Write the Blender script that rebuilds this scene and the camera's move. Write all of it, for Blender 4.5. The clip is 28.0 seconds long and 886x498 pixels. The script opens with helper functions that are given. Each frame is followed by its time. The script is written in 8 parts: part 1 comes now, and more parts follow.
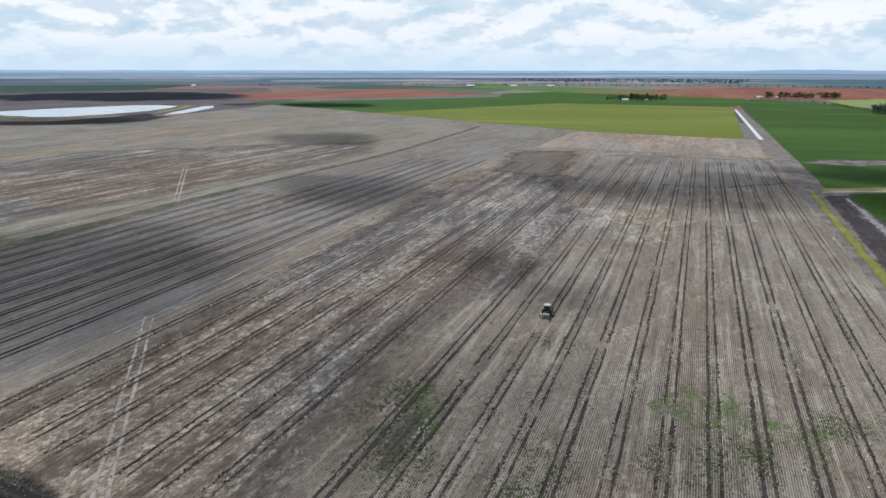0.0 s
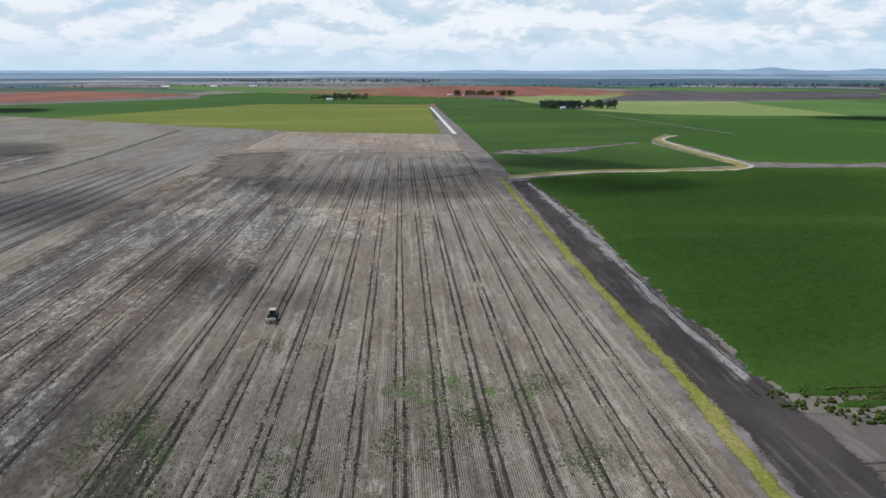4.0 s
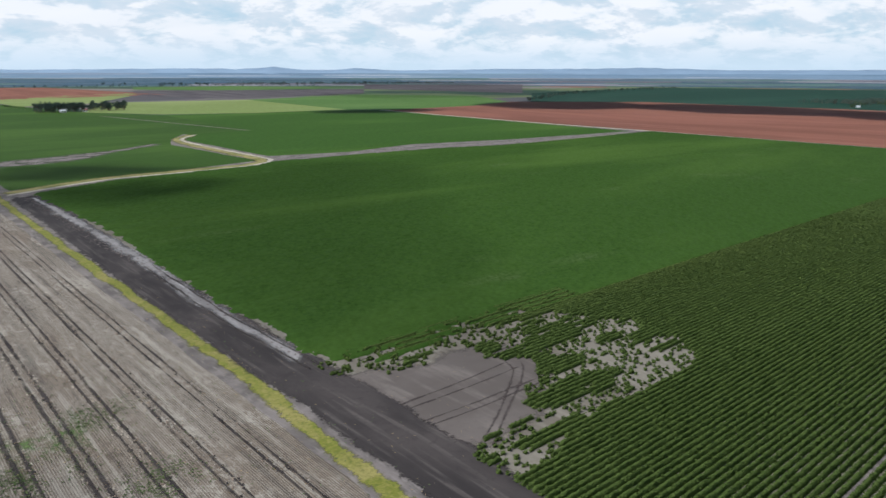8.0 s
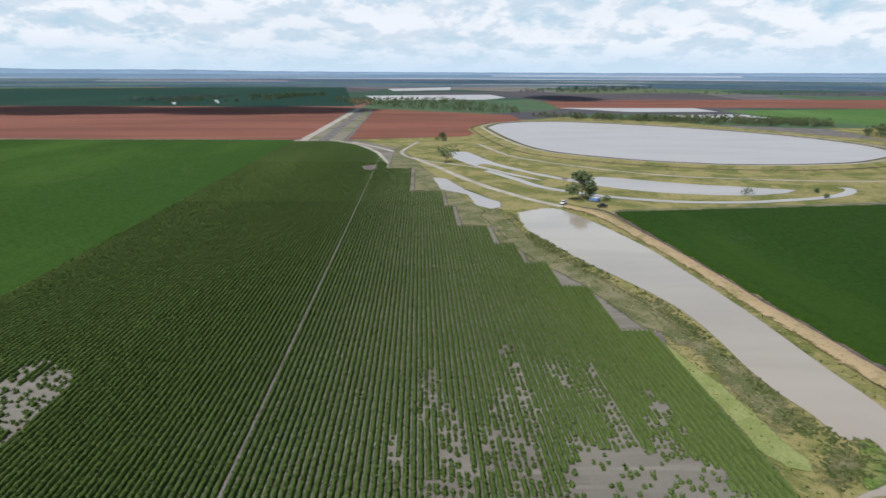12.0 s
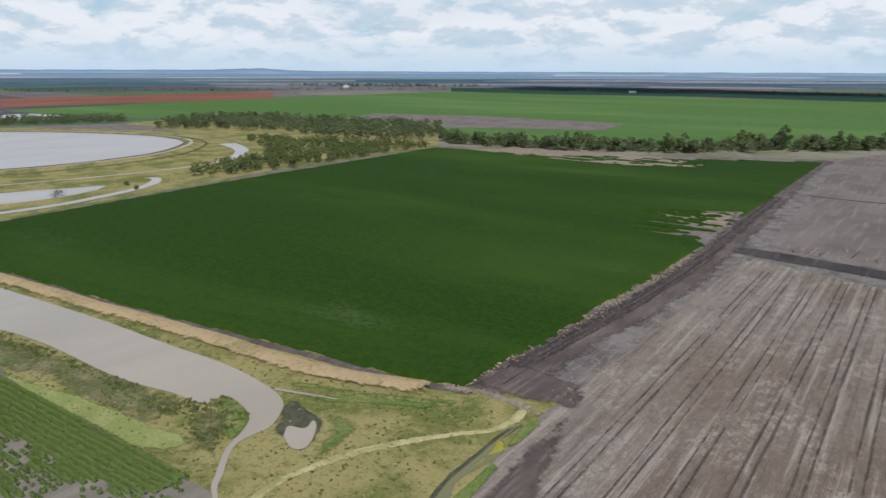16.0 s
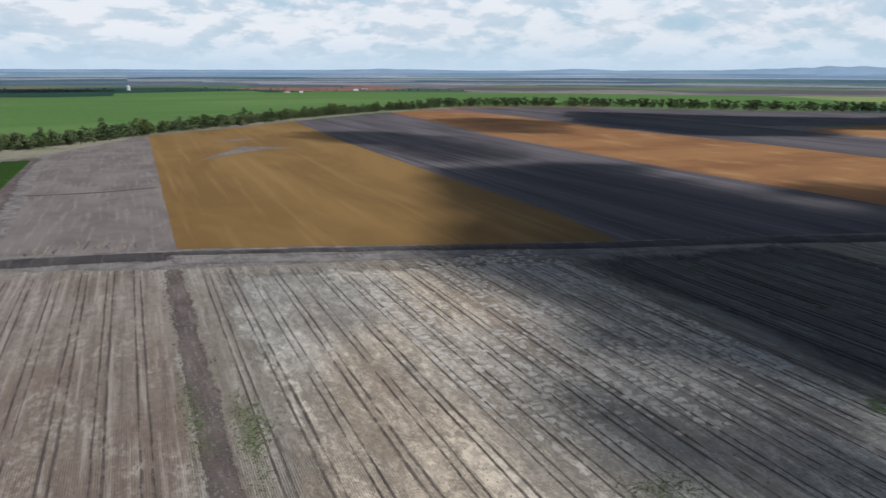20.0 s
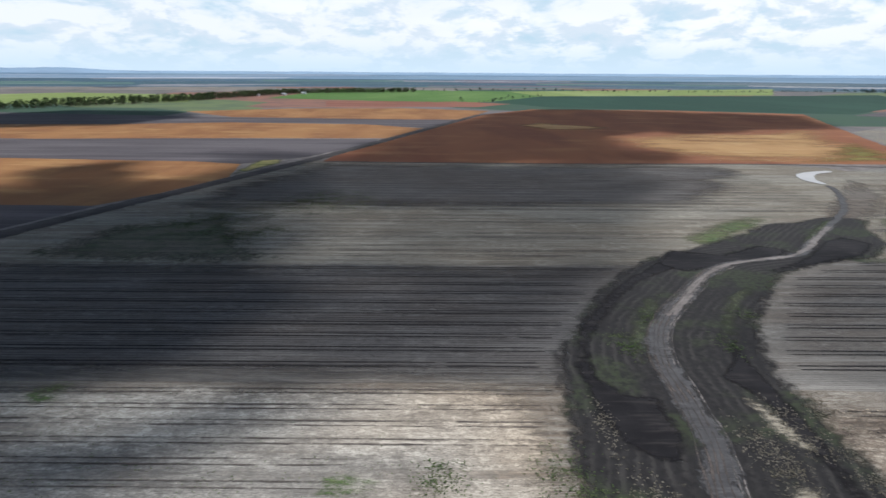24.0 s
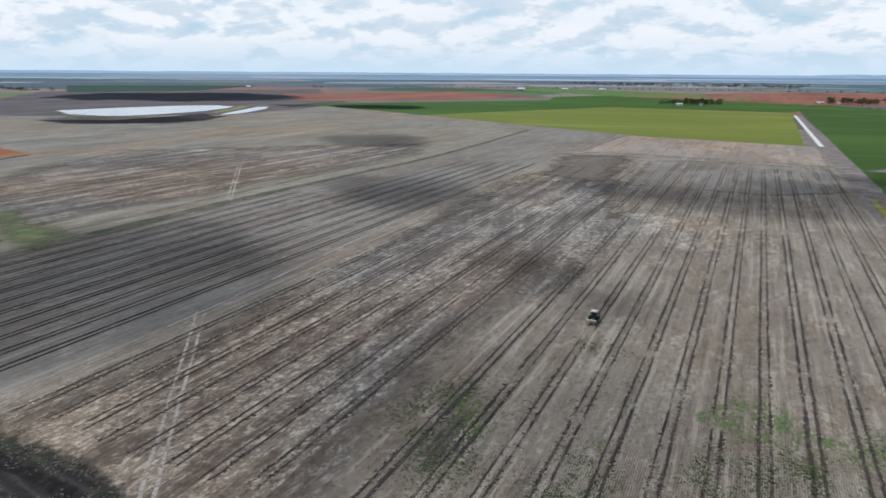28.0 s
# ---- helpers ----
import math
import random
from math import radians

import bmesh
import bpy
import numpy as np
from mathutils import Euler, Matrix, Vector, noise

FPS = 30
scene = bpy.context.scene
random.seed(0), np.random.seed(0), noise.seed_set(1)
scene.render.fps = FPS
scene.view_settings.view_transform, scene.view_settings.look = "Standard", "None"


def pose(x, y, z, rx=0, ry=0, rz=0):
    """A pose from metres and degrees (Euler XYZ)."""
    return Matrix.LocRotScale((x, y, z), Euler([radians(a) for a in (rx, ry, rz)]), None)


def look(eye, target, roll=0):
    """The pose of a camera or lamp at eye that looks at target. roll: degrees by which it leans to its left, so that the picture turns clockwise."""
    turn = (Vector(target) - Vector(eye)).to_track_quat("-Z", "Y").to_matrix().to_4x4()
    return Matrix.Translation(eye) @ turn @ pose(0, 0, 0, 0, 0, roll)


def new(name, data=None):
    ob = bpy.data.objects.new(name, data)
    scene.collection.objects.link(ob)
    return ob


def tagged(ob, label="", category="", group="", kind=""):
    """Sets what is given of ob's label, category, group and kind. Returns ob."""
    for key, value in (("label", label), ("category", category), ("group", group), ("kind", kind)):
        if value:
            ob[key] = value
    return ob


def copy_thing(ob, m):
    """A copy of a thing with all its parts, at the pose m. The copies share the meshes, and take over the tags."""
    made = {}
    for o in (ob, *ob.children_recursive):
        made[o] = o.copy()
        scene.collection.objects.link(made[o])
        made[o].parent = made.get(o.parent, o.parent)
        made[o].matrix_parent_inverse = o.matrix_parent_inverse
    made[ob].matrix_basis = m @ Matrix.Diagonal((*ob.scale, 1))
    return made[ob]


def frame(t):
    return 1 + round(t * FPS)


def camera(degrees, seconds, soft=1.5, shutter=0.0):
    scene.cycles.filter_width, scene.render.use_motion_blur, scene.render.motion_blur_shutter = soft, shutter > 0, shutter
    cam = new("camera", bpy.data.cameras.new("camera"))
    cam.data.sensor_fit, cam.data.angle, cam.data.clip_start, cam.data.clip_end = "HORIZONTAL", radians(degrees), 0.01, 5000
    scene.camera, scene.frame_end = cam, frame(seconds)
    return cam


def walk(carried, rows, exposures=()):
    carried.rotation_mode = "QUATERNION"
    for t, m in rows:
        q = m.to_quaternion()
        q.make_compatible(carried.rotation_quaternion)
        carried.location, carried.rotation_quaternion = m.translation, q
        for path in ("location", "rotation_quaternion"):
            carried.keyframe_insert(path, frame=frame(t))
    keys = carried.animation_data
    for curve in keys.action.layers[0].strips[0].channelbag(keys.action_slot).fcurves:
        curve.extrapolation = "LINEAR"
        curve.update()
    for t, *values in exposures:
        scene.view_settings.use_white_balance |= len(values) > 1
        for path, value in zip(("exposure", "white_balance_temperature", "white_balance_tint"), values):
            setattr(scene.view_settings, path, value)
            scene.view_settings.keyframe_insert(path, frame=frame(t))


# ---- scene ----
cam = camera(64.62, 28.0, soft=1.5, shutter=0.25)
EYE_Z = 60.0
# seconds, heading, pitch and lean in degrees of the hovering camera
ROWS = [
    (0.0, 19.85, -14.24, 0.07), (0.5, 17.48, -14.23, 0.08), (1.0, 15.11, -14.22, 0.11), (1.5, 12.74, -14.24, 0.10), (2.0, 10.19, -14.24, 0.09),
    (2.5, 6.73, -14.22, 0.10), (3.0, 3.34, -14.20, 0.11), (3.5, -0.07, -14.20, 0.10), (4.0, -3.46, -14.20, 0.08), (4.5, -6.88, -14.21, 0.08),
    (5.0, -10.43, -14.22, 0.08), (5.5, -14.21, -14.21, 0.08), (6.0, -18.16, -14.19, 0.08), (6.5, -22.60, -14.20, 0.06), (7.0, -28.50, -14.19, 0.04),
    (7.5, -34.77, -14.21, 0.05), (8.0, -41.05, -14.21, 0.11), (8.5, -47.38, -14.20, 0.18), (9.0, -53.70, -14.20, 0.25), (9.5, -59.96, -14.16, 0.30),
    (10.0, -66.48, -14.11, 0.33), (10.5, -72.88, -14.09, 0.37), (11.0, -79.19, -14.09, 0.35), (11.5, -85.54, -14.11, 0.30), (12.0, -91.90, -14.11, 0.27),
    (12.5, -98.35, -14.13, 0.27), (13.0, -104.86, -14.15, 0.26), (13.5, -111.46, -14.16, 0.26), (14.0, -118.11, -14.17, 0.26), (14.5, -124.76, -14.17, 0.26),
    (15.0, -131.40, -14.16, 0.26), (15.5, -138.05, -14.14, 0.24), (16.0, -144.72, -14.16, 0.21), (16.5, -151.46, -14.17, 0.20), (17.0, -158.23, -14.20, 0.20),
    (17.5, -165.06, -14.19, 0.18), (18.0, -171.90, -14.19, 0.17), (18.5, -179.01, -14.21, 0.16), (19.0, -187.14, -14.23, 0.19), (19.5, -195.37, -14.23, 0.18),
    (20.0, -203.69, -14.25, 0.18), (20.5, -212.00, -14.25, 0.19), (21.0, -220.26, -14.26, 0.20), (21.5, -228.54, -14.25, 0.22), (22.0, -236.85, -14.20, 0.26),
    (22.5, -245.19, -14.12, 0.34), (23.0, -253.52, -14.06, 0.40), (23.5, -261.79, -14.05, 0.42), (24.0, -270.02, -14.08, 0.40), (24.5, -278.19, -14.09, 0.40),
    (25.0, -286.47, -14.09, 0.41), (25.5, -294.74, -14.09, 0.44), (26.0, -303.03, -14.07, 0.44), (26.5, -311.31, -14.07, 0.46), (27.0, -319.54, -14.08, 0.43),
    (27.5, -327.85, -14.05, 0.43), (28.0, -336.22, -14.05, 0.42),
]
STOPS = ((0.0, 0.05), (3.0, 0.0), (6.0, -0.08), (8.0, 0.03), (10.0, 0.1), (12.0, 0.0), (15.0, -0.12), (18.0, -0.14), (20.0, -0.14), (21.5, 0.0), (24.0, 0.14), (25.5, 0.12), (28.0, 0.0))
walk(cam, [(t, pose(0, 0, EYE_Z, 90 + p, 0, yaw) @ pose(0, 0, 0, 0, 0, lean)) for t, yaw, p, lean in ROWS],
     exposures=[(t, stops, 6050, 10) for t, stops in STOPS])

# ---- sky and sun ----
SUN_AZ, SUN_EL = 310.0, 56.0      # clockwise from +y, height above the horizon
SUN_WAY = Vector((math.sin(radians(SUN_AZ)) * math.cos(radians(SUN_EL)),
                  math.cos(radians(SUN_AZ)) * math.cos(radians(SUN_EL)), math.sin(radians(SUN_EL))))
sun = new("sun", bpy.data.lights.new("sun", "SUN"))
sun.data.energy, sun.data.angle, sun.data.color = 4.3, radians(0.6), (1.0, 0.975, 0.94)
sun.matrix_world = look(SUN_WAY * 100, (0, 0, 0))


class Nodes:
    """Short calls to link shader nodes."""

    def __init__(self, tree):
        self.tree = tree

    def add(self, kind, **props):
        n = self.tree.nodes.new(kind)
        for k, v in props.items():
            setattr(n, k, v)
        return n

    def put(self, sock, v):
        if isinstance(v, bpy.types.NodeSocket):
            self.tree.links.new(v, sock)
        elif isinstance(v, tuple) and len(v) == 3 and sock.type == "RGBA":
            sock.default_value = (*v, 1)
        else:
            sock.default_value = v

    def math(self, op, a, b=0.0, c=0.0):
        n = self.add("ShaderNodeMath", operation=op)
        for s, v in zip(n.inputs, (a, b, c)):
            self.put(s, v)
        return n.outputs[0]

    def scaled(self, vec, sx, sy, sz, off=(0, 0, 0)):
        n = self.add("ShaderNodeMapping")
        self.put(n.inputs["Vector"], vec)
        n.inputs["Scale"].default_value = (sx, sy, sz)
        n.inputs["Location"].default_value = off
        return n.outputs[0]

    def noise(self, vec, scale, detail=3.0, rough=0.55, warp=0.0):
        n = self.add("ShaderNodeTexNoise")
        self.put(n.inputs["Vector"], vec)
        for k, v in (("Scale", scale), ("Detail", detail), ("Roughness", rough), ("Distortion", warp)):
            n.inputs[k].default_value = v
        return n.outputs["Fac"]

    def step(self, v, lo, hi, a=0.0, b=1.0):
        n = self.add("ShaderNodeMapRange", clamp=True, interpolation_type="SMOOTHSTEP")
        for s, x in zip(n.inputs, (v, lo, hi, a, b)):
            self.put(s, x)
        return n.outputs[0]

    def mix(self, fac, a, b, blend="MIX"):
        n = self.add("ShaderNodeMix", data_type="RGBA", blend_type=blend)
        self.put(n.inputs[0], fac), self.put(n.inputs[6], a), self.put(n.inputs[7], b)
        return n.outputs[2]

    def bump(self, height, strength, dist):
        n = self.add("ShaderNodeBump")
        self.put(n.inputs["Height"], height)
        n.inputs["Strength"].default_value, n.inputs["Distance"].default_value = strength, dist
        return n.outputs[0]


world = bpy.data.worlds.new("sky")
scene.world = world
world.use_nodes = True
w = Nodes(world.node_tree)
world.node_tree.nodes.clear()
nishita = w.add("ShaderNodeTexSky", sky_type="NISHITA", sun_disc=False, sun_elevation=radians(SUN_EL),
                sun_rotation=radians(SUN_AZ), air_density=1.0, dust_density=0.1, ozone_density=1.6)
way = w.add("ShaderNodeTexCoord").outputs["Generated"]
split = w.add("ShaderNodeSeparateXYZ")
w.put(split.inputs[0], way)
up = split.outputs[2]
# a broken sheet of cumulus: seen edge-on and closed up low in the sky, with wide gaps overhead
def cloud_sheet(shift, scale, detail, seed):
    deep = w.math("ADD", w.math("MAXIMUM", up, 0.0), shift)
    both_ways = w.add("ShaderNodeCombineXYZ")
    w.put(both_ways.inputs[0], w.math("DIVIDE", split.outputs[0], deep))
    w.put(both_ways.inputs[1], w.math("DIVIDE", split.outputs[1], deep))
    both_ways.inputs[2].default_value = seed
    return w.noise(both_ways.outputs[0], scale, detail, 0.61, 0.25)


here = cloud_sheet(0.34, 5.2, 7.0, 3.3)
above = cloud_sheet(0.358, 5.2, 5.0, 3.3)
body = w.step(here, 0.20, 0.56)
open_up = w.step(up, 0.11, 0.34, 1.0, 0.06)
haze_low = w.step(up, -0.01, 0.075, 0.92, 0.0)
cover = w.math("MAXIMUM", w.math("MULTIPLY", body, open_up), haze_low)
lit_top = w.step(w.math("SUBTRACT", here, above), -0.095, 0.050)
cloud_tone = w.mix(lit_top, (0.745, 0.815, 0.87), (1.0, 1.0, 1.0))
cloud_tone = w.mix(w.step(cloud_sheet(0.10, 0.30, 3.0, 8.1), 0.42, 0.62, 0.0, 0.3), cloud_tone, (0.76, 0.82, 0.87))
cloud_tone = w.mix(w.step(up, 0.0, 0.055), (0.70, 0.83, 0.93), cloud_tone)
blue = w.add("ShaderNodeBackground")
w.put(blue.inputs[0], w.mix(w.step(up, 0.10, 0.48, 0.9, 0.0), nishita.outputs[0], (9.0, 12.4, 14.4)))
blue.inputs[1].default_value = 0.055
white = w.add("ShaderNodeBackground")
w.put(white.inputs[0], cloud_tone)
white.inputs[1].default_value = 0.93
both = w.add("ShaderNodeMixShader")
w.put(both.inputs[0], cover), w.put(both.inputs[1], blue.outputs[0]), w.put(both.inputs[2], white.outputs[0])
w.put(w.add("ShaderNodeOutputWorld").inputs[0], both.outputs[0])


# ---- materials ----
def surface(name, rough=0.9, gloss=0.2):
    m = bpy.data.materials.new(name)
    m.use_nodes = True
    n = Nodes(m.node_tree)
    b = m.node_tree.nodes["Principled BSDF"]
    b.inputs["Roughness"].default_value = rough
    b.inputs["Specular IOR Level"].default_value = gloss
    return m, n, b


def place(n):
    return n.add("ShaderNodeNewGeometry").outputs["Position"]


def stubble(name, dark, mid, pale, weeds=0.6, rows=0.40, turn=0.0, damp=0.5, lines=1.0, wear=0.0):
    """Harvested ground: crisp drill rows along y, broken straw, damp soil in long blotches, clods and weeds."""
    m, n, b = surface(name, 0.95, 0.1)
    p = place(n)
    if turn:
        rot = n.add("ShaderNodeMapping")
        n.put(rot.inputs[0], p)
        rot.inputs["Rotation"].default_value = (0, 0, radians(turn))
        p = rot.outputs[0]
    broad = n.noise(n.scaled(p, 1.0, 0.5, 1.0), 0.020, 4.0, 0.6, 0.6)
    streaks = n.noise(n.scaled(p, 1.0, 0.05, 1.0), 0.42, 5.0, 0.75)
    blotch = n.noise(n.scaled(p, 1.0, 0.28, 1.0), 0.16, 7.0, 0.74, 0.4)
    lumps = n.noise(n.scaled(p, 1.0, 0.42, 1.0), 0.8, 5.0, 0.78)
    grain = n.noise(n.scaled(p, 1.0, 0.55, 1.0), 2.6, 3.0, 0.8)
    flake = n.noise(n.scaled(p, 1.0, 0.5, 1.0, (31, 4, 0)), 0.62, 6.0, 0.82, 0.3)
    # tone from wide swathes down to clods
    tone = n.math("ADD", n.math("MULTIPLY", broad, 0.36), n.math("MULTIPLY", blotch, 0.36))
    tone = n.math("ADD", tone, n.math("MULTIPLY", lumps, 0.28))
    earth = tuple(0.45 * a + 0.55 * b_ for a, b_ in zip(dark, mid))
    c = n.mix(n.step(tone, 0.425, 0.500), dark, earth)
    c = n.mix(n.step(tone, 0.475, 0.540), c, mid)
    c = n.mix(n.step(streaks, 0.52, 0.42, 0.0, 0.65), c, n.mix(0.5, dark, earth))
    # drilled rows of cut stalks, worn away in places
    sx = n.add("ShaderNodeSeparateXYZ")
    n.put(sx.inputs[0], p)
    wob = n.math("ADD", n.math("MULTIPLY", sx.outputs[0], 2 * math.pi / rows), n.math("MULTIPLY", n.noise(n.scaled(p, 1.0, 0.15, 1.0), 0.3, 3.0, 0.6), 5.0))
    line = n.math("SINE", wob)
    worn = n.step(n.noise(n.scaled(p, 1.0, 0.3, 1.0, (3, 60, 0)), 0.06, 4.0, 0.7), 0.40, 0.56, 0.15 * lines, lines)
    c = n.mix(n.math("MULTIPLY", n.step(line, 0.0, 0.9, 0.0, 0.62), worn), c, n.mix(0.35, pale, mid))
    c = n.mix(n.math("MULTIPLY", n.step(line, -0.1, -0.9, 0.0, 0.62), worn), c, dark)
    # broken straw in flakes, dark clods and stubble tufts
    straw = n.math("MULTIPLY", n.step(tone, 0.47, 0.56, 0.12, 1.0), n.step(flake, 0.50, 0.57, 0.0, 0.95))
    c = n.mix(straw, c, pale)
    c = n.mix(n.step(grain, 0.48, 0.38, 0.0, 0.30), c, n.mix(0.4, pale, mid))
    c = n.mix(n.step(grain, 0.51, 0.62, 0.0, 0.65), c, dark)
    # long swathes left by the machines: worn brown soil, and straw raked into lines
    swathe = n.noise(n.scaled(p, 1.0, 0.055, 1.0, (70, 2, 0)), 0.13, 5.0, 0.72, 0.3)
    patchy = n.noise(n.scaled(p, 1.0, 0.45, 1.0, (11, 80, 0)), 0.035, 5.0, 0.7, 0.5)
    worn_brown = n.math("MULTIPLY", n.step(swathe, 0.50 + wear, 0.41 + wear), n.step(patchy, 0.44 - wear, 0.56 - wear, 0.15, 0.9))
    c = n.mix(worn_brown, c, n.mix(n.step(lumps, 0.42, 0.60), dark, tuple(x * k_ for x, k_ in zip(earth, (0.86, 0.80, 0.76)))))
    raked = n.math("MULTIPLY", n.step(swathe, 0.54, 0.62), n.step(patchy, 0.54, 0.44, 0.1, 0.9))
    c = n.mix(n.math("MULTIPLY", raked, n.step(flake, 0.44, 0.56, 0.15, 0.85)), c, pale)
    c = n.mix(n.math("MULTIPLY", n.step(blotch, 0.55, 0.44), n.step(flake, 0.51, 0.43, 0.0, 0.4 + damp * 0.7)), c, dark)
    c = n.mix(n.step(n.noise(n.scaled(p, 1.0, 0.6, 1.0, (5, 9, 0)), 0.009, 3.0, 0.6), 0.42, 0.60, 0.0, 0.8), c, n.mix(1.0, c, (1.16, 1.0, 0.84), "MULTIPLY"))
    green = n.noise(n.scaled(p, 1.0, 0.6, 1.0, (40, 7, 0)), 0.016, 3.0, 0.6)
    weed = n.noise(n.scaled(p, 1.0, 0.6, 1.0), 1.4, 4.0, 0.75)
    c = n.mix(n.math("MULTIPLY", n.step(green, weeds, weeds + 0.10), n.step(weed, 0.52, 0.62, 0.0, 0.75)), c, (0.070, 0.100, 0.036))
    n.put(b.inputs["Base Color"], n.mix(1.0, c, (0.955, 1.0, 1.03), "MULTIPLY"))
    n.put(b.inputs["Normal"], n.bump(n.math("ADD", n.math("MULTIPLY", line, 0.35), n.math("MULTIPLY", grain, 2.0)), 0.6, 0.12))
    return m


def stubble_drilled(name, dark, mid, pale, rows=0.39, lines=1.0):
    """Evenly cut stubble: fine pale stalk rows along y over tan soil, browner in wide swathes, flecked with dark crumbs."""
    m, n, b = surface(name, 0.95, 0.1)
    p = place(n)
    broad = n.noise(n.scaled(p, 1.0, 0.35, 1.0), 0.022, 4.0, 0.6, 0.6)
    patch = n.noise(n.scaled(p, 1.0, 0.5, 1.0, (13, 5, 0)), 0.11, 5.0, 0.68, 0.4)
    crumb = n.noise(n.scaled(p, 1.0, 0.6, 1.0), 1.9, 4.0, 0.8)
    long = n.noise(n.scaled(p, 1.0, 0.03, 1.0, (7, 2, 0)), 0.55, 4.0, 0.7)
    brown = tuple(x * k_ for x, k_ in zip(mid, (0.70, 0.61, 0.54)))
    flake = n.noise(n.scaled(p, 1.0, 0.45, 1.0, (31, 4, 0)), 0.62, 6.0, 0.82, 0.3)
    c = n.mix(n.step(broad, 0.38, 0.60, 0.0, 0.9), mid, brown)
    c = n.mix(n.math("MULTIPLY", n.step(patch, 0.48, 0.62, 0.1, 0.8), n.step(flake, 0.46, 0.58)), c, pale)
    c = n.mix(n.math("MULTIPLY", n.step(patch, 0.52, 0.36, 0.15, 0.85), n.step(flake, 0.52, 0.42)), c, n.mix(0.4, dark, brown))
    c = n.mix(n.step(long, 0.53, 0.64, 0.0, 0.6), c, pale)
    c = n.mix(n.step(long, 0.48, 0.36, 0.0, 0.62), c, dark)
    x_ = n.add("ShaderNodeSeparateXYZ")
    n.put(x_.inputs[0], p)
    wob = n.math("ADD", n.math("MULTIPLY", x_.outputs[0], 2 * math.pi / rows), n.math("MULTIPLY", n.noise(n.scaled(p, 1.0, 0.15, 1.0), 0.3, 3.0, 0.6), 3.0))
    line = n.math("SINE", wob)
    kept = n.step(n.noise(n.scaled(p, 1.0, 0.25, 1.0, (3, 60, 0)), 0.10, 4.0, 0.7), 0.36, 0.56, 0.25 * lines, 0.85 * lines)
    c = n.mix(n.math("MULTIPLY", n.step(line, 0.0, 0.9, 0.0, 0.75), kept), c, pale)
    c = n.mix(n.math("MULTIPLY", n.step(line, 0.0, -0.9, 0.0, 0.55), kept), c, dark)
    c = n.mix(n.step(crumb, 0.54, 0.66, 0.0, 0.6), c, dark)
    c = n.mix(n.step(crumb, 0.42, 0.34, 0.0, 0.5), c, pale)
    n.put(b.inputs["Base Color"], c)
    n.put(b.inputs["Normal"], n.bump(n.math("ADD", n.math("MULTIPLY", line, 0.4), n.math("MULTIPLY", crumb, 2.0)), 0.6, 0.12))
    return m


def tilled(name, dark, mid, pale, scale=0.05, sx=1.0, sy=0.3, fine=0.8):
    """Bare worked soil or a ripe crop seen from far: two tones in long streaks, flecks and clods."""
    m, n, b = surface(name, 0.95, 0.12)
    p = place(n)
    broad = n.noise(n.scaled(p, sx, sy, 1.0), scale, 5.0, 0.6, 0.5)
    clod = n.noise(p, fine, 5.0, 0.7)
    line = n.noise(n.scaled(p, sx, sy * 0.12, 1.0), scale * 9, 3.0, 0.6)
    c = n.mix(n.step(broad, 0.34, 0.66), dark, mid)
    c = n.mix(n.step(line, 0.50, 0.72, 0.0, 0.6), c, pale)
    c = n.mix(n.step(clod, 0.50, 0.75, 0.0, 0.6), c, dark)
    n.put(b.inputs["Base Color"], c)
    n.put(b.inputs["Normal"], n.bump(clod, 0.5, 0.15))
    return m


def leafy(name, deep, mid, light, patch=0.02, rough=0.65, spread=1.0, thin=None, sx=0.3, depth=0.3):
    """Foliage or a closed crop: deep and light greens by clump and by patch."""
    m, n, b = surface(name, 0.85, 0.06)
    p = place(n)
    broad = n.noise(n.scaled(p, sx, 1.0, 1.0), patch, 4.0, 0.6, 0.6)
    clump = n.noise(p, 0.75 / spread, 4.0, 0.7)
    c = n.mix(n.step(clump, 0.30, 0.68), deep, mid)
    c = n.mix(n.step(broad, 0.44, 0.72, 0.0, 0.75), c, light)
    if thin:
        spots = n.noise(n.scaled(p, 0.35, 1.0, 1.0, (9, 3, 0)), patch * 2.2, 4.0, 0.65)
        c = n.mix(n.math("MULTIPLY", n.step(spots, 0.60, 0.72), n.step(clump, 0.40, 0.60, 0.0, 0.75)), c, thin)
    n.put(b.inputs["Base Color"], c)
    n.put(b.inputs["Normal"], n.bump(clump, 0.35, depth))
    return m


def grassy(name, green, tan, dark, patch=0.03, cut=0.5):
    m, n, b = surface(name, 0.9, 0.15)
    p = place(n)
    broad = n.noise(p, patch, 5.0, 0.6, 0.7)
    mid = n.noise(p, patch * 9, 5.0, 0.7, 0.4)
    fine = n.noise(p, 1.6, 4.0, 0.75)
    c = n.mix(n.step(broad, cut - 0.10, cut + 0.10), green, tan)
    c = n.mix(n.step(mid, 0.52, 0.66, 0.0, 0.65), c, dark)
    c = n.mix(n.step(fine, 0.50, 0.64, 0.0, 0.42), c, dark)
    c = n.mix(n.step(mid, 0.46, 0.36, 0.0, 0.7), c, tan)
    c = n.mix(n.step(fine, 0.47, 0.38, 0.0, 0.4), c, tan)
    n.put(b.inputs["Base Color"], c)
    n.put(b.inputs["Normal"], n.bump(n.math("ADD", fine, mid), 0.5, 0.25))
    return m


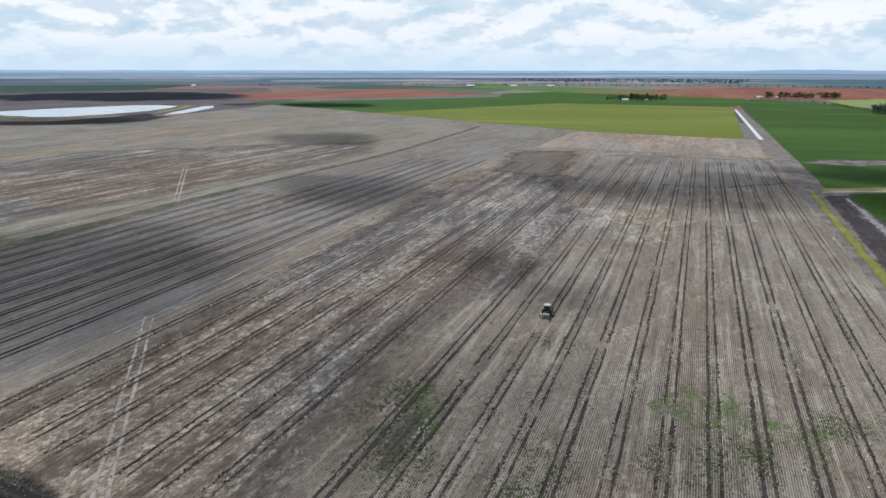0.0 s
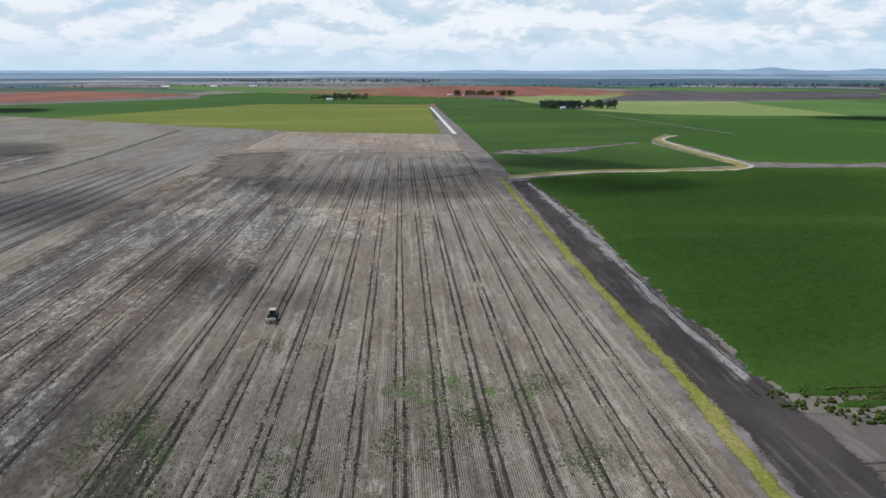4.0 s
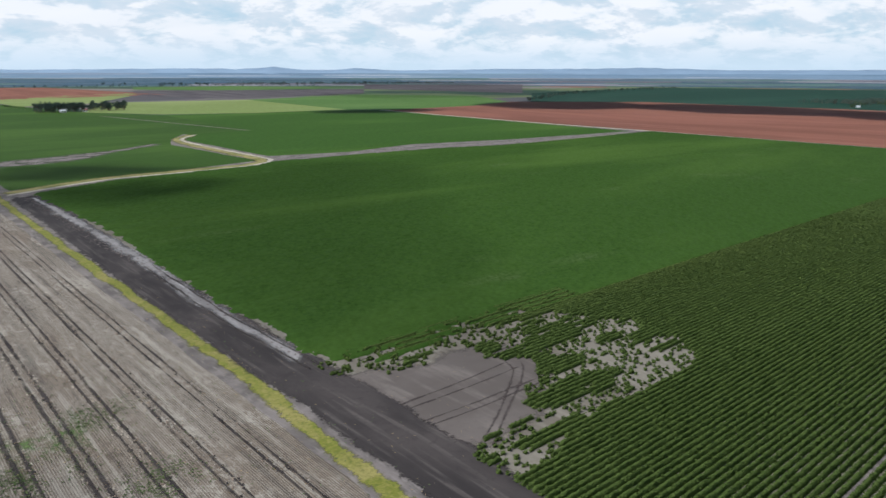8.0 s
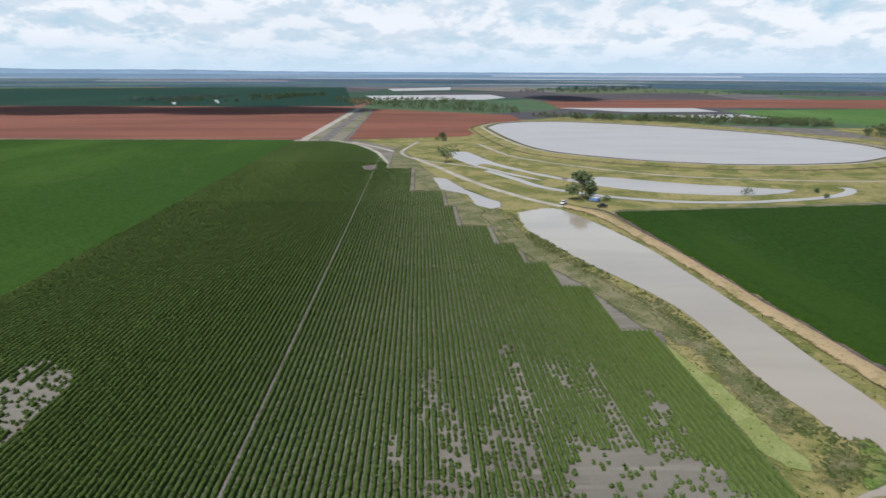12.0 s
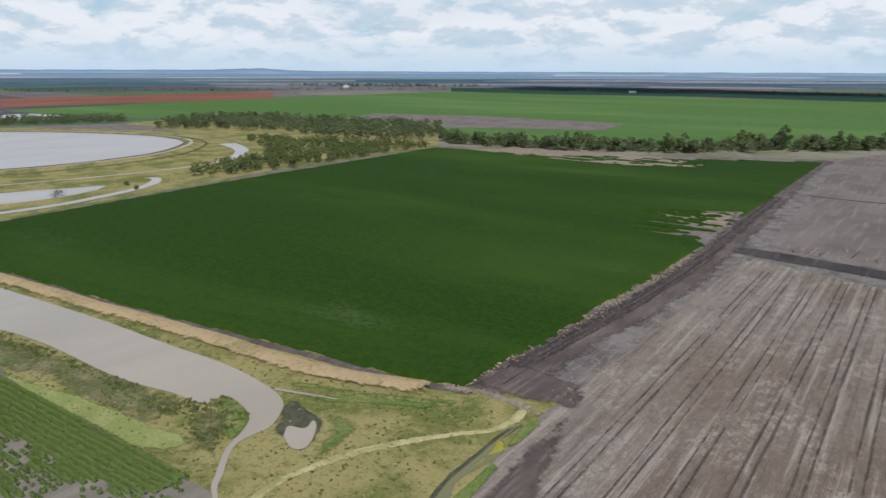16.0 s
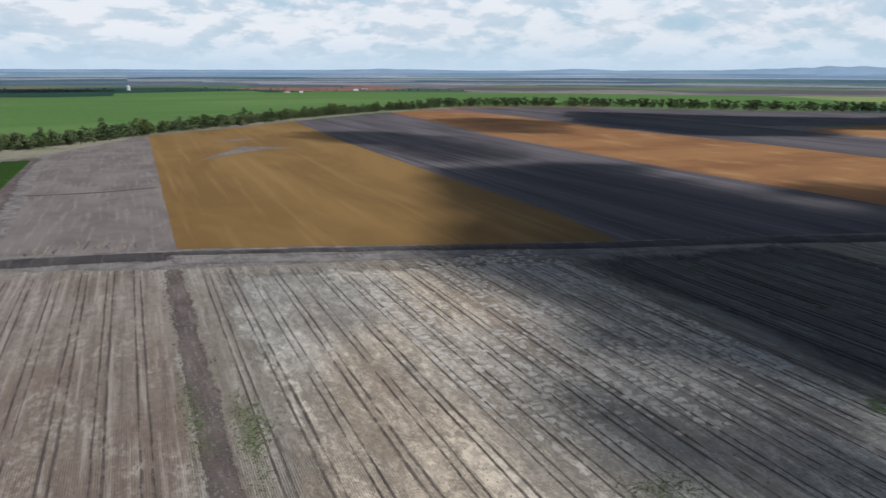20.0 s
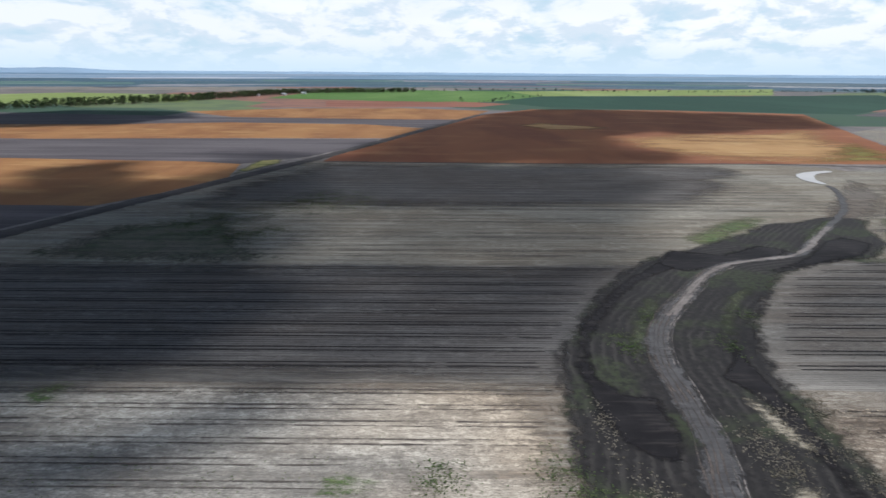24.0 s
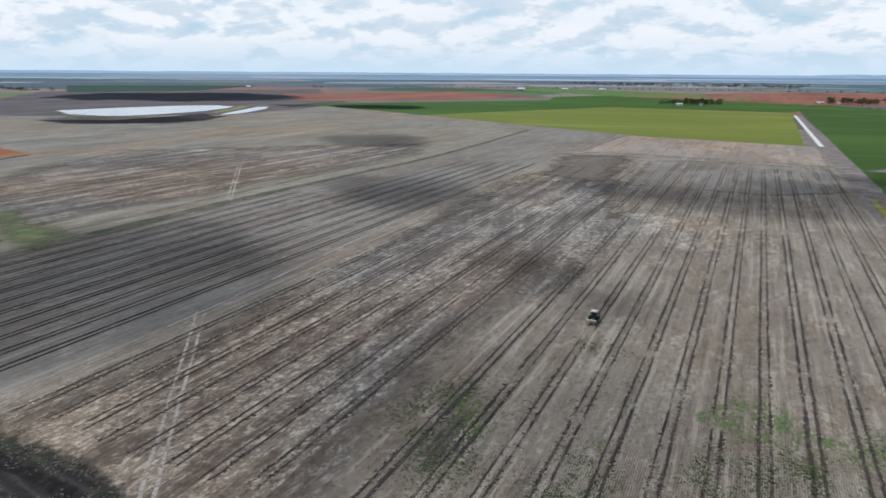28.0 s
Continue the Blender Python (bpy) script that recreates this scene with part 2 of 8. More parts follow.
def plain(name, tone, rough=0.6, metal=0.0, grain=6.0, depth=0.25, gloss=0.4):
    m, n, b = surface(name, rough, gloss)
    b.inputs["Metallic"].default_value = metal
    v = n.noise(n.add("ShaderNodeTexCoord").outputs["Object"], grain, 4.0, 0.6)
    n.put(b.inputs["Base Color"], n.mix(n.step(v, 0.35, 0.7, 0.0, depth), tone, tuple(x * 0.45 for x in tone)))
    return m


def water(name, silt, rough=0.06):
    m, n, b = surface(name, rough, 0.5)
    p = place(n)
    v = n.noise(n.scaled(p, 1.0, 0.4, 1.0), 0.03, 4.0, 0.6, 0.4)
    n.put(b.inputs["Base Color"], n.mix(n.step(v, 0.35, 0.7), silt, tuple(x * 0.86 for x in silt)))
    b.inputs["IOR"].default_value = 1.33
    n.put(b.inputs["Normal"], n.bump(n.noise(p, 1.3, 3.0, 0.6), 0.12, 0.05))
    return m


M = {}
M["rough"] = stubble("rough", (0.075, 0.062, 0.055), (0.218, 0.185, 0.156), (0.468, 0.435, 0.380), 0.75, wear=0.03, lines=0.25)
M["drilled"] = stubble_drilled("drilled", (0.060, 0.049, 0.041), (0.201, 0.168, 0.134), (0.386, 0.352, 0.292), lines=0.9)
M["strip"] = stubble_drilled("strip", (0.099, 0.091, 0.082), (0.182, 0.168, 0.149), (0.293, 0.270, 0.235), rows=0.9, lines=0.5)
M["strip_dark"] = stubble_drilled("strip_dark", (0.082, 0.070, 0.061), (0.137, 0.119, 0.101), (0.193, 0.175, 0.150), rows=0.9, lines=0.4)
M["weedy_soil"] = grassy("weedy_soil", (0.045, 0.060, 0.026), (0.115, 0.105, 0.075), (0.028, 0.033, 0.020), 0.06, 0.50)
M["gully_green"] = grassy("gully_green", (0.048, 0.060, 0.028), (0.066, 0.070, 0.042), (0.016, 0.020, 0.012), 0.08, 0.52)
M["silt"] = tilled("silt", (0.051, 0.048, 0.048), (0.083, 0.080, 0.079), (0.147, 0.143, 0.139), 0.3, 1.0, 1.0, 1.1)
M["rut_deep"] = tilled("rut_deep", (0.018, 0.016, 0.016), (0.032, 0.028, 0.027), (0.07, 0.06, 0.055), 0.4, 1.0, 0.5, 1.4)
M["stubble_west"] = stubble_drilled("stubble_west", (0.088, 0.079, 0.066), (0.204, 0.186, 0.152), (0.328, 0.302, 0.243), rows=0.9, lines=0.5)
# soil of the damp strips; the near ovals use it as painted shade
M["stubble_damp_shade"] = stubble_drilled("stubble_damp_shade", (0.048, 0.043, 0.042), (0.092, 0.086, 0.082), (0.161, 0.150, 0.136), rows=1.4, lines=0.7)
M["stubble_pale"] = stubble("stubble_pale", (0.17, 0.14, 0.12), (0.28, 0.23, 0.19), (0.42, 0.36, 0.30), 0.7)
M["stubble_south"] = stubble_drilled("stubble_south", (0.103, 0.080, 0.067), (0.218, 0.178, 0.148), (0.353, 0.305, 0.255), lines=0.3)
M["straw_mat"] = tilled("straw_mat", (0.30, 0.265, 0.225), (0.43, 0.385, 0.33), (0.54, 0.49, 0.43), 0.5, 1.0, 0.6, 1.6)
M["straw"] = stubble("straw", (0.171, 0.148, 0.125), (0.387, 0.341, 0.283), (0.558, 0.499, 0.421), 0.75, lines=0.5)
M["pasture"] = stubble("pasture", (0.13, 0.115, 0.10), (0.22, 0.195, 0.165), (0.33, 0.30, 0.24), 0.58)
M["dark_soil"] = tilled("dark_soil", (0.037, 0.032, 0.031), (0.068, 0.058, 0.054), (0.125, 0.108, 0.098), 0.07, 1.0, 0.5, 0.7)
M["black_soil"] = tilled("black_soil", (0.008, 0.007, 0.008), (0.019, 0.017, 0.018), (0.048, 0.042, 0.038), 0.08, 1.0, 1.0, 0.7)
M["rut"] = tilled("rut", (0.032, 0.027, 0.026), (0.055, 0.047, 0.043), (0.112, 0.094, 0.081), 0.4, 1.0, 0.5, 1.4)
M["rut_dim"] = tilled("rut_dim", (0.066, 0.053, 0.046), (0.105, 0.086, 0.075), (0.18, 0.15, 0.128), 0.4, 1.0, 0.2, 1.2)
M["mud"] = tilled("mud", (0.052, 0.041, 0.038), (0.085, 0.068, 0.062), (0.145, 0.12, 0.108), 0.3, 1.0, 0.4, 0.9)
M["road_soil"] = tilled("road_soil", (0.078, 0.060, 0.053), (0.128, 0.101, 0.089), (0.215, 0.175, 0.152), 0.12, 1.0, 0.6, 0.7)
M["grey_soil"] = tilled("grey_soil", (0.130, 0.107, 0.096), (0.185, 0.154, 0.137), (0.258, 0.22, 0.195), 0.05, 1.0, 0.6, 0.8)
M["row_soil"] = tilled("row_soil", (0.149, 0.131, 0.104), (0.211, 0.191, 0.153), (0.270, 0.245, 0.200), 0.05, 1.0, 0.6, 0.8)
M["patch_soil"] = tilled("patch_soil", (0.105, 0.089, 0.079), (0.150, 0.128, 0.114), (0.215, 0.186, 0.164), 0.05, 0.5, 0.8, 0.9)
M["dry_clod"] = tilled("dry_clod", (0.18, 0.138, 0.106), (0.28, 0.222, 0.170), (0.39, 0.325, 0.255), 0.3, 1.0, 1.0, 0.9)
M["crust"] = tilled("crust", (0.20, 0.186, 0.176), (0.33, 0.31, 0.295), (0.46, 0.44, 0.42), 0.12, 1.0, 0.3, 0.9)
M["gravel"] = tilled("gravel", (0.30, 0.27, 0.22), (0.45, 0.40, 0.33), (0.55, 0.50, 0.42), 0.1, 1.0, 0.4, 0.9)
M["track"] = tilled("track", (0.11, 0.096, 0.088), (0.20, 0.175, 0.16), (0.29, 0.26, 0.235), 0.12, 1.0, 1.0, 0.9)
M["purple_soil"] = tilled("purple_soil", (0.055, 0.047, 0.050), (0.105, 0.091, 0.093), (0.185, 0.165, 0.165), 0.03, 1.0, 0.12, 0.3)
M["red_soil"] = tilled("red_soil", (0.160, 0.064, 0.042), (0.230, 0.094, 0.063), (0.28, 0.125, 0.088), 0.010, 1.0, 0.3, 0.3)
M["brown_crop"] = tilled("brown_crop", (0.152, 0.087, 0.028), (0.215, 0.124, 0.041), (0.25, 0.15, 0.058), 0.022, 0.8, 0.25, 0.7)
M["orange_crop"] = tilled("orange_crop", (0.19, 0.084, 0.034), (0.272, 0.134, 0.052), (0.36, 0.215, 0.085), 0.016, 0.3, 1.0, 0.5)
# riper crop and the sunlight on it, both in one paler colour
M["lit_ripe_crop"] = tilled("lit_ripe_crop", (0.29, 0.16, 0.066), (0.40, 0.245, 0.105), (0.49, 0.33, 0.155), 0.012, 0.3, 1.0, 0.5)
# base reddened towards the crop's look under cloud shade
M["rust_crop"] = tilled("rust_crop", (0.165, 0.060, 0.030), (0.235, 0.094, 0.042), (0.31, 0.155, 0.068), 0.012, 0.3, 1.0, 0.5)
M["olive_crop"] = leafy("olive_crop", (0.115, 0.098, 0.026), (0.165, 0.138, 0.038), (0.22, 0.172, 0.052), 0.012)
M["yellow_crop"] = leafy("yellow_crop", (0.092, 0.118, 0.018), (0.145, 0.170, 0.028), (0.185, 0.20, 0.042), 0.008)
M["lush"] = leafy("lush", (0.025, 0.057, 0.008), (0.041, 0.087, 0.014), (0.065, 0.119, 0.021), 0.010, thin=(0.078, 0.113, 0.039), depth=0.15)
M["lush_south"] = leafy("lush_south", (0.015, 0.037, 0.004), (0.026, 0.058, 0.006), (0.046, 0.084, 0.011), 0.010, thin=(0.06, 0.09, 0.036), depth=0.15)
M["cotton"] = leafy("cotton", (0.038, 0.063, 0.014), (0.098, 0.136, 0.035), (0.126, 0.165, 0.044), 0.008, spread=0.3)
M["cotton_far"] = leafy("cotton_far", (0.061, 0.094, 0.024), (0.113, 0.160, 0.043), (0.135, 0.181, 0.050), 0.008, spread=0.5)
M["green_field"] = leafy("green_field", (0.024, 0.062, 0.007), (0.042, 0.098, 0.012), (0.066, 0.125, 0.020), 0.006, spread=3)
M["bright_field"] = leafy("bright_field", (0.060, 0.120, 0.030), (0.090, 0.165, 0.042), (0.125, 0.195, 0.058), 0.004, spread=6)
M["pale_field"] = leafy("pale_field", (0.14, 0.18, 0.05), (0.20, 0.25, 0.085), (0.26, 0.30, 0.12), 0.004, spread=6)
# greens darkened to carry the cloud shade over the eastern crop
M["teal_field"] = leafy("teal_field", (0.011, 0.036, 0.024), (0.019, 0.052, 0.034), (0.028, 0.066, 0.042), 0.004, spread=6)
M["verge"] = grassy("verge", (0.150, 0.160, 0.028), (0.25, 0.22, 0.075), (0.078, 0.095, 0.022), 0.12, 0.54)
M["grass"] = grassy("grass", (0.125, 0.138, 0.034), (0.29, 0.245, 0.098), (0.070, 0.080, 0.024), 0.05, 0.48)
M["verge_dry"] = grassy("verge_dry", (0.13, 0.14, 0.065), (0.24, 0.215, 0.155), (0.10, 0.10, 0.06), 0.02, 0.48)
M["lush_grass"] = grassy("lush_grass", (0.115, 0.172, 0.034), (0.20, 0.21, 0.070), (0.055, 0.085, 0.025), 0.12, 0.54)
M["lime"] = grassy("lime", (0.22, 0.245, 0.075), (0.30, 0.31, 0.12), (0.14, 0.17, 0.05), 0.2, 0.55)
M["dry_grass"] = grassy("dry_grass", (0.26, 0.215, 0.095), (0.40, 0.295, 0.16), (0.17, 0.13, 0.07), 0.08, 0.44)
M["straw_track"] = grassy("straw_track", (0.30, 0.27, 0.10), (0.44, 0.39, 0.20), (0.20, 0.18, 0.07), 0.15, 0.50)
M["dry_stalks"] = grassy("dry_stalks", (0.20, 0.175, 0.125), (0.33, 0.29, 0.225), (0.12, 0.10, 0.075), 0.15, 0.50)
M["swamp"] = grassy("swamp", (0.105, 0.118, 0.042), (0.22, 0.195, 0.105), (0.055, 0.062, 0.026), 0.10, 0.50)
M["bank_weeds"] = grassy("bank_weeds", (0.120, 0.145, 0.045), (0.20, 0.20, 0.085), (0.070, 0.090, 0.030), 0.10, 0.50)
M["weed_green"] = grassy("weed_green", (0.070, 0.105, 0.034), (0.12, 0.13, 0.06), (0.045, 0.062, 0.026), 0.08, 0.52)
M["weeds"] = grassy("weeds", (0.10, 0.155, 0.048), (0.15, 0.18, 0.075), (0.055, 0.085, 0.030), 0.08, 0.52)
M["silt_water"] = water("silt_water", (0.40, 0.345, 0.275))
M["lake_water"] = water("lake_water", (0.27, 0.31, 0.34), 0.12)
M["pond_water"] = water("pond_water", (0.40, 0.365, 0.335), 0.30)
M["green_water"] = water("green_water", (0.20, 0.195, 0.10))
M["algae"] = grassy("algae", (0.27, 0.25, 0.035), (0.33, 0.29, 0.06), (0.20, 0.20, 0.04), 0.3, 0.5)
M["reed_mud"] = grassy("reed_mud", (0.060, 0.066, 0.036), (0.105, 0.098, 0.066), (0.034, 0.034, 0.024), 0.5, 0.5)
M["bark"] = plain("bark", (0.22, 0.18, 0.14), 0.9, 0, 3.0, 0.6, 0.1)
M["gum_leaves"] = leafy("gum_leaves", (0.072, 0.096, 0.042), (0.142, 0.174, 0.080), (0.20, 0.228, 0.11), 0.05, sx=1.0)
# leaf greens lightened and blued, so haze sits in the colour
M["hazy_leaves"] = leafy("hazy_leaves", (0.060, 0.085, 0.070), (0.095, 0.128, 0.105), (0.13, 0.165, 0.13), 0.02, sx=1.0)
M["dark_leaves"] = leafy("dark_leaves", (0.050, 0.074, 0.032), (0.098, 0.132, 0.056), (0.14, 0.17, 0.078), 0.05, sx=1.0)
M["young_leaves"] = leafy("young_leaves", (0.070, 0.095, 0.030), (0.135, 0.165, 0.055), (0.19, 0.215, 0.08), 0.05, sx=1.0)


def patchwork(name, tones, size, blend, bands=False):
    """Far farmland: a quilt of distant paddocks and timber."""
    m, n, b = surface(name, 0.95, 0.1)
    p = n.scaled(place(n), 1.0, 1.0, 0.0)
    cell = n.add("ShaderNodeTexVoronoi", distance="CHEBYCHEV", voronoi_dimensions="2D")
    if bands:
        xyz = n.add("ShaderNodeSeparateXYZ")
        n.put(xyz.inputs[0], p)
        far = n.math("SQRT", n.math("ADD", n.math("POWER", xyz.outputs[0], 2.0), n.math("POWER", xyz.outputs[1], 2.0)))
        ring = n.add("ShaderNodeCombineXYZ")
        n.put(ring.inputs[0], n.math("MULTIPLY", n.math("ARCTAN2", xyz.outputs[0], xyz.outputs[1]), bands * size))
        n.put(ring.inputs[1], far)
        n.put(cell.inputs["Vector"], ring.outputs[0])
    else:
        n.put(cell.inputs["Vector"], p)
    cell.inputs["Scale"].default_value = 1.0 / size
    sep = n.add("ShaderNodeSeparateColor")
    n.put(sep.inputs[0], cell.outputs["Color"])
    ramp = n.add("ShaderNodeValToRGB")
    ramp.color_ramp.interpolation = "CONSTANT"
    els = ramp.color_ramp.elements
    while len(els) < len(tones):
        els.new(0.5)
    for i, t in enumerate(tones):
        els[i].position = i / len(tones)
        els[i].color = (*t, 1)
    n.put(ramp.inputs[0], sep.outputs[0])
    grain = n.noise(p, 0.012, 5.0, 0.7)
    c = ramp.outputs[0]
    if bands:
        fine = n.noise(n.scaled(ring.outputs[0], 0.16, 1.0, 1.0), 0.030, 4.0, 0.65)
        c = n.mix(n.step(fine, 0.53, 0.60, 0.0, 0.8), c, tones[2])
        c = n.mix(n.step(fine, 0.43, 0.37, 0.0, 0.6), c, tones[4])
        sparse_ = n.noise(n.scaled(ring.outputs[0], 0.3, 1.0, 1.0, (90, 40, 0)), 0.017, 5.0, 0.7)
        c = n.mix(n.step(sparse_, 0.55, 0.60, 0.0, 0.85), c, tones[6])
    c = n.mix(n.step(grain, 0.44, 0.62, 0.0, blend), c, (0.045, 0.066, 0.062))
    n.put(b.inputs["Base Color"], c)
    return m


M["farmland"] = patchwork("farmland", ((0.20, 0.175, 0.15), (0.08, 0.13, 0.06), (0.15, 0.13, 0.125), (0.045, 0.08, 0.05),
                                       (0.22, 0.11, 0.08), (0.12, 0.15, 0.07), (0.09, 0.08, 0.085)), 420, 0.45)
# aerial haze is mixed into these paddock colours, bluer and paler outwards
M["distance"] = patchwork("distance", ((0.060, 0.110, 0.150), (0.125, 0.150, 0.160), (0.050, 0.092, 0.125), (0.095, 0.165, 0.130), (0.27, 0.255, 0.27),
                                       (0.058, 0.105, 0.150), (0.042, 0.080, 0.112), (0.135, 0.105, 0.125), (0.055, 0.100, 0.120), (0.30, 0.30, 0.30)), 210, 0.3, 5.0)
M["hazy_distance"] = patchwork("hazy_distance", ((0.17, 0.25, 0.33), (0.23, 0.28, 0.34), (0.15, 0.225, 0.30), (0.18, 0.26, 0.31), (0.38, 0.40, 0.44), (0.16, 0.24, 0.32), (0.14, 0.21, 0.28)), 110, 0.1, 6.0)
# the hills' blue is distance haze put into their base colour
M["hazy_hills"] = plain("hazy_hills", (0.25, 0.34, 0.44), 1.0, 0, 0.004, 0.25, 0.0)
for far_name, tone in (("whitewash", (0.78, 0.77, 0.74)), ("tin_roof", (0.62, 0.63, 0.64)), ("red_roof", (0.32, 0.10, 0.07)),
                       ("green_paint", (0.10, 0.32, 0.03)), ("yellow_paint", (0.55, 0.42, 0.04)), ("rubber", (0.018, 0.018, 0.018)),
                       ("dark_glass", (0.02, 0.025, 0.03)), ("steel", (0.30, 0.30, 0.31)), ("white_paint", (0.75, 0.75, 0.74)),
                       ("dusty_paint", (0.62, 0.55, 0.50)), ("blue_paint", (0.14, 0.22, 0.36)), ("concrete", (0.62, 0.61, 0.58))):
    M[far_name] = plain(far_name, tone, 0.2 if "glass" in far_name else 0.55, 0.0, 2.0, 0.3)


def feathered(key, gain=1.9, lo=0.42, hi=1.35, grain=0.45, stretch=1.0):
    """The same ground, frayed out towards its rim, where what lies below shows through."""
    m = M[key].copy()
    m.name = key + "_frayed"
    n = Nodes(m.node_tree)
    b = m.node_tree.nodes["Principled BSDF"]
    rim = n.add("ShaderNodeAttribute", attribute_name="edge").outputs["Fac"]
    p = n.scaled(place(n), 1.0, stretch, 1.0)
    v = n.math("MULTIPLY", n.math("ADD", n.noise(p, grain, 6.0, 0.78, 0.4), -0.5), 2.1)
    v = n.math("ADD", v, n.math("MULTIPLY", n.math("ADD", n.noise(p, grain * 0.2, 4.0, 0.6, 0.4), -0.5), 1.7))
    n.put(b.inputs["Alpha"], n.math("MULTIPLY", n.step(n.math("ADD", n.math("MULTIPLY", rim, gain), v), lo, hi), n.step(rim, 0.0, 0.35)))
    return m


for key in ("dark_soil", "black_soil", "track", "crust", "gravel", "swamp", "lush_grass", "grass", "straw", "stubble_damp_shade", "silt_water", "weedy_soil", "strip", "strip_dark", "patch_soil", "dry_clod", "row_soil"):
    M[key + "~"] = feathered(key)
for key in ("dark_soil", "road_soil", "swamp", "dry_grass", "verge", "straw_track", "grey_soil", "track", "lime", "weedy_soil", "stubble_pale", "silt"):
    M[key + "="] = feathered(key, 1.75, 0.55, 1.05, 1.1)
M["stubble_damp_shade~"] = feathered("stubble_damp_shade", 1.0, 0.45, 1.45, 0.5, 0.5)
M["straw~"] = feathered("straw", 1.0, 0.45, 1.4, 0.3, 0.35)
M["straw="] = feathered("straw", 1.7, 0.45, 1.3, 0.25, 0.3)
M["pond~"] = feathered("pond_water", 2.4, 0.6, 1.0, 0.3)
M["silt_water~"] = feathered("silt_water", 4.0, 0.5, 0.9, 0.4)
M["rough~"] = feathered("rough", 1.6, 0.35, 1.35, 0.3, 0.35)
M["lit_ripe_crop~"] = feathered("lit_ripe_crop", 1.3, 0.35, 1.5, 0.05, 0.2)
M["rough_far~"] = feathered("rough", 1.3, 0.3, 1.5, 0.06, 0.3)
M["weed_thin~"] = feathered("weeds", 0.85, 0.62, 1.35, 1.8, 0.45)
M["green_water~"] = feathered("green_water", 2.4, 0.3, 0.8, 1.0)
M["algae~"] = feathered("algae", 1.3, 0.5, 1.1, 1.2)
M["reed_mud~"] = feathered("reed_mud", 1.8, 0.3, 1.0, 1.0)
M["reed_mud="] = feathered("reed_mud", 1.75, 0.55, 1.05, 1.1)
M["weed_green~"] = feathered("weed_green", 1.5, 0.2, 1.45, 0.12, 0.4)
M["turn_rut~"] = feathered("mud", 1.2, 0.55, 1.6, 1.2, 1.0)
M["rut_deep~"] = feathered("rut_deep", 1.35, 0.42, 1.0, 1.3, 0.45)
M["rim_soil~"] = feathered("black_soil", 2.0, 0.25, 1.15, 0.5)
M["stalks~"] = feathered("dry_stalks", 1.1, 0.6, 1.25, 0.9, 0.6)
M["damp_soft~"] = feathered("stubble_damp_shade", 1.7, 0.15, 1.35, 0.12, 0.15)
M["olive_crop~"] = feathered("olive_crop", 1.2, 0.35, 1.5, 0.06, 0.3)
M["gully_green~"] = feathered("gully_green", 1.3, 0.55, 1.5, 0.35)
M["streak_silt~"] = feathered("track", 1.2, 0.7, 1.4, 0.9, 0.6)
M["rut~"] = feathered("rut", 1.25, 0.50, 1.35, 0.9, 0.3)
M["rut_dim~"] = feathered("rut_dim", 1.2, 0.50, 1.40, 0.9, 0.3)
M["faint~"] = feathered("straw_mat", 1.3, 0.5, 1.6, 1.2, 1.0)
M["crust~"] = feathered("crust", 1.5, 0.55, 1.6, 0.35, 0.45)
M["streak~"] = feathered("track", 1.3, 0.60, 1.5, 0.08, 2.5)
M["mud="] = feathered("mud", 1.5, 0.4, 1.3, 0.8)
M["road_soil~"] = feathered("road_soil", 1.9, 0.42, 1.2)


def gully_soil():
    """Damp black earth worked along the bends, with weeds and left-over straw."""
    m, n, b = surface("gully_soil", 0.95, 0.12)
    p = place(n)
    off = n.add("ShaderNodeAttribute", attribute_name="across").outputs["Fac"]
    rim = n.add("ShaderNodeAttribute", attribute_name="edge").outputs["Fac"]
    lumps = n.noise(p, 0.6, 5.0, 0.72)
    broad = n.noise(p, 0.05, 4.0, 0.6, 0.5)
    lines = n.math("SINE", n.math("ADD", n.math("MULTIPLY", off, 2.6), n.math("ADD", n.math("MULTIPLY", broad, 12.0), n.math("MULTIPLY", lumps, 4.5))))
    c = n.mix(n.step(lumps, 0.36, 0.66), (0.017, 0.0155, 0.0155), (0.034, 0.031, 0.029))
    c = n.mix(n.math("MULTIPLY", n.step(lines, 0.2, 1.0, 0.0, 0.30), n.step(broad, 0.42, 0.58)), c, (0.085, 0.077, 0.068))
    c = n.mix(n.math("MULTIPLY", n.step(lines, -0.2, -1.0, 0.0, 0.45), n.step(lumps, 0.42, 0.58)), c, (0.012, 0.011, 0.012))
    weed = n.noise(n.scaled(p, 1, 1, 1, (17, 5, 0)), 0.045, 3.0, 0.6)
    c = n.mix(n.math("MULTIPLY", n.step(weed, 0.48, 0.60), n.step(lumps, 0.36, 0.60, 0.0, 0.75)), c, (0.042, 0.052, 0.026))
    n.put(b.inputs["Base Color"], c)
    n.put(b.inputs["Normal"], n.bump(lumps, 0.5, 0.2))
    v = n.math("MULTIPLY", n.math("ADD", n.noise(p, 0.30, 6.0, 0.75, 0.3), -0.5), 2.0)
    v = n.math("ADD", v, n.math("MULTIPLY", n.math("ADD", n.noise(p, 0.07, 3.0, 0.6), -0.5), 1.2))
    n.put(b.inputs["Alpha"], n.math("MULTIPLY", n.step(n.math("ADD", n.math("MULTIPLY", rim, 2.2), v), 0.3, 1.2), n.step(rim, 0.0, 0.3)))
    return m


M["gully_soil"] = gully_soil()


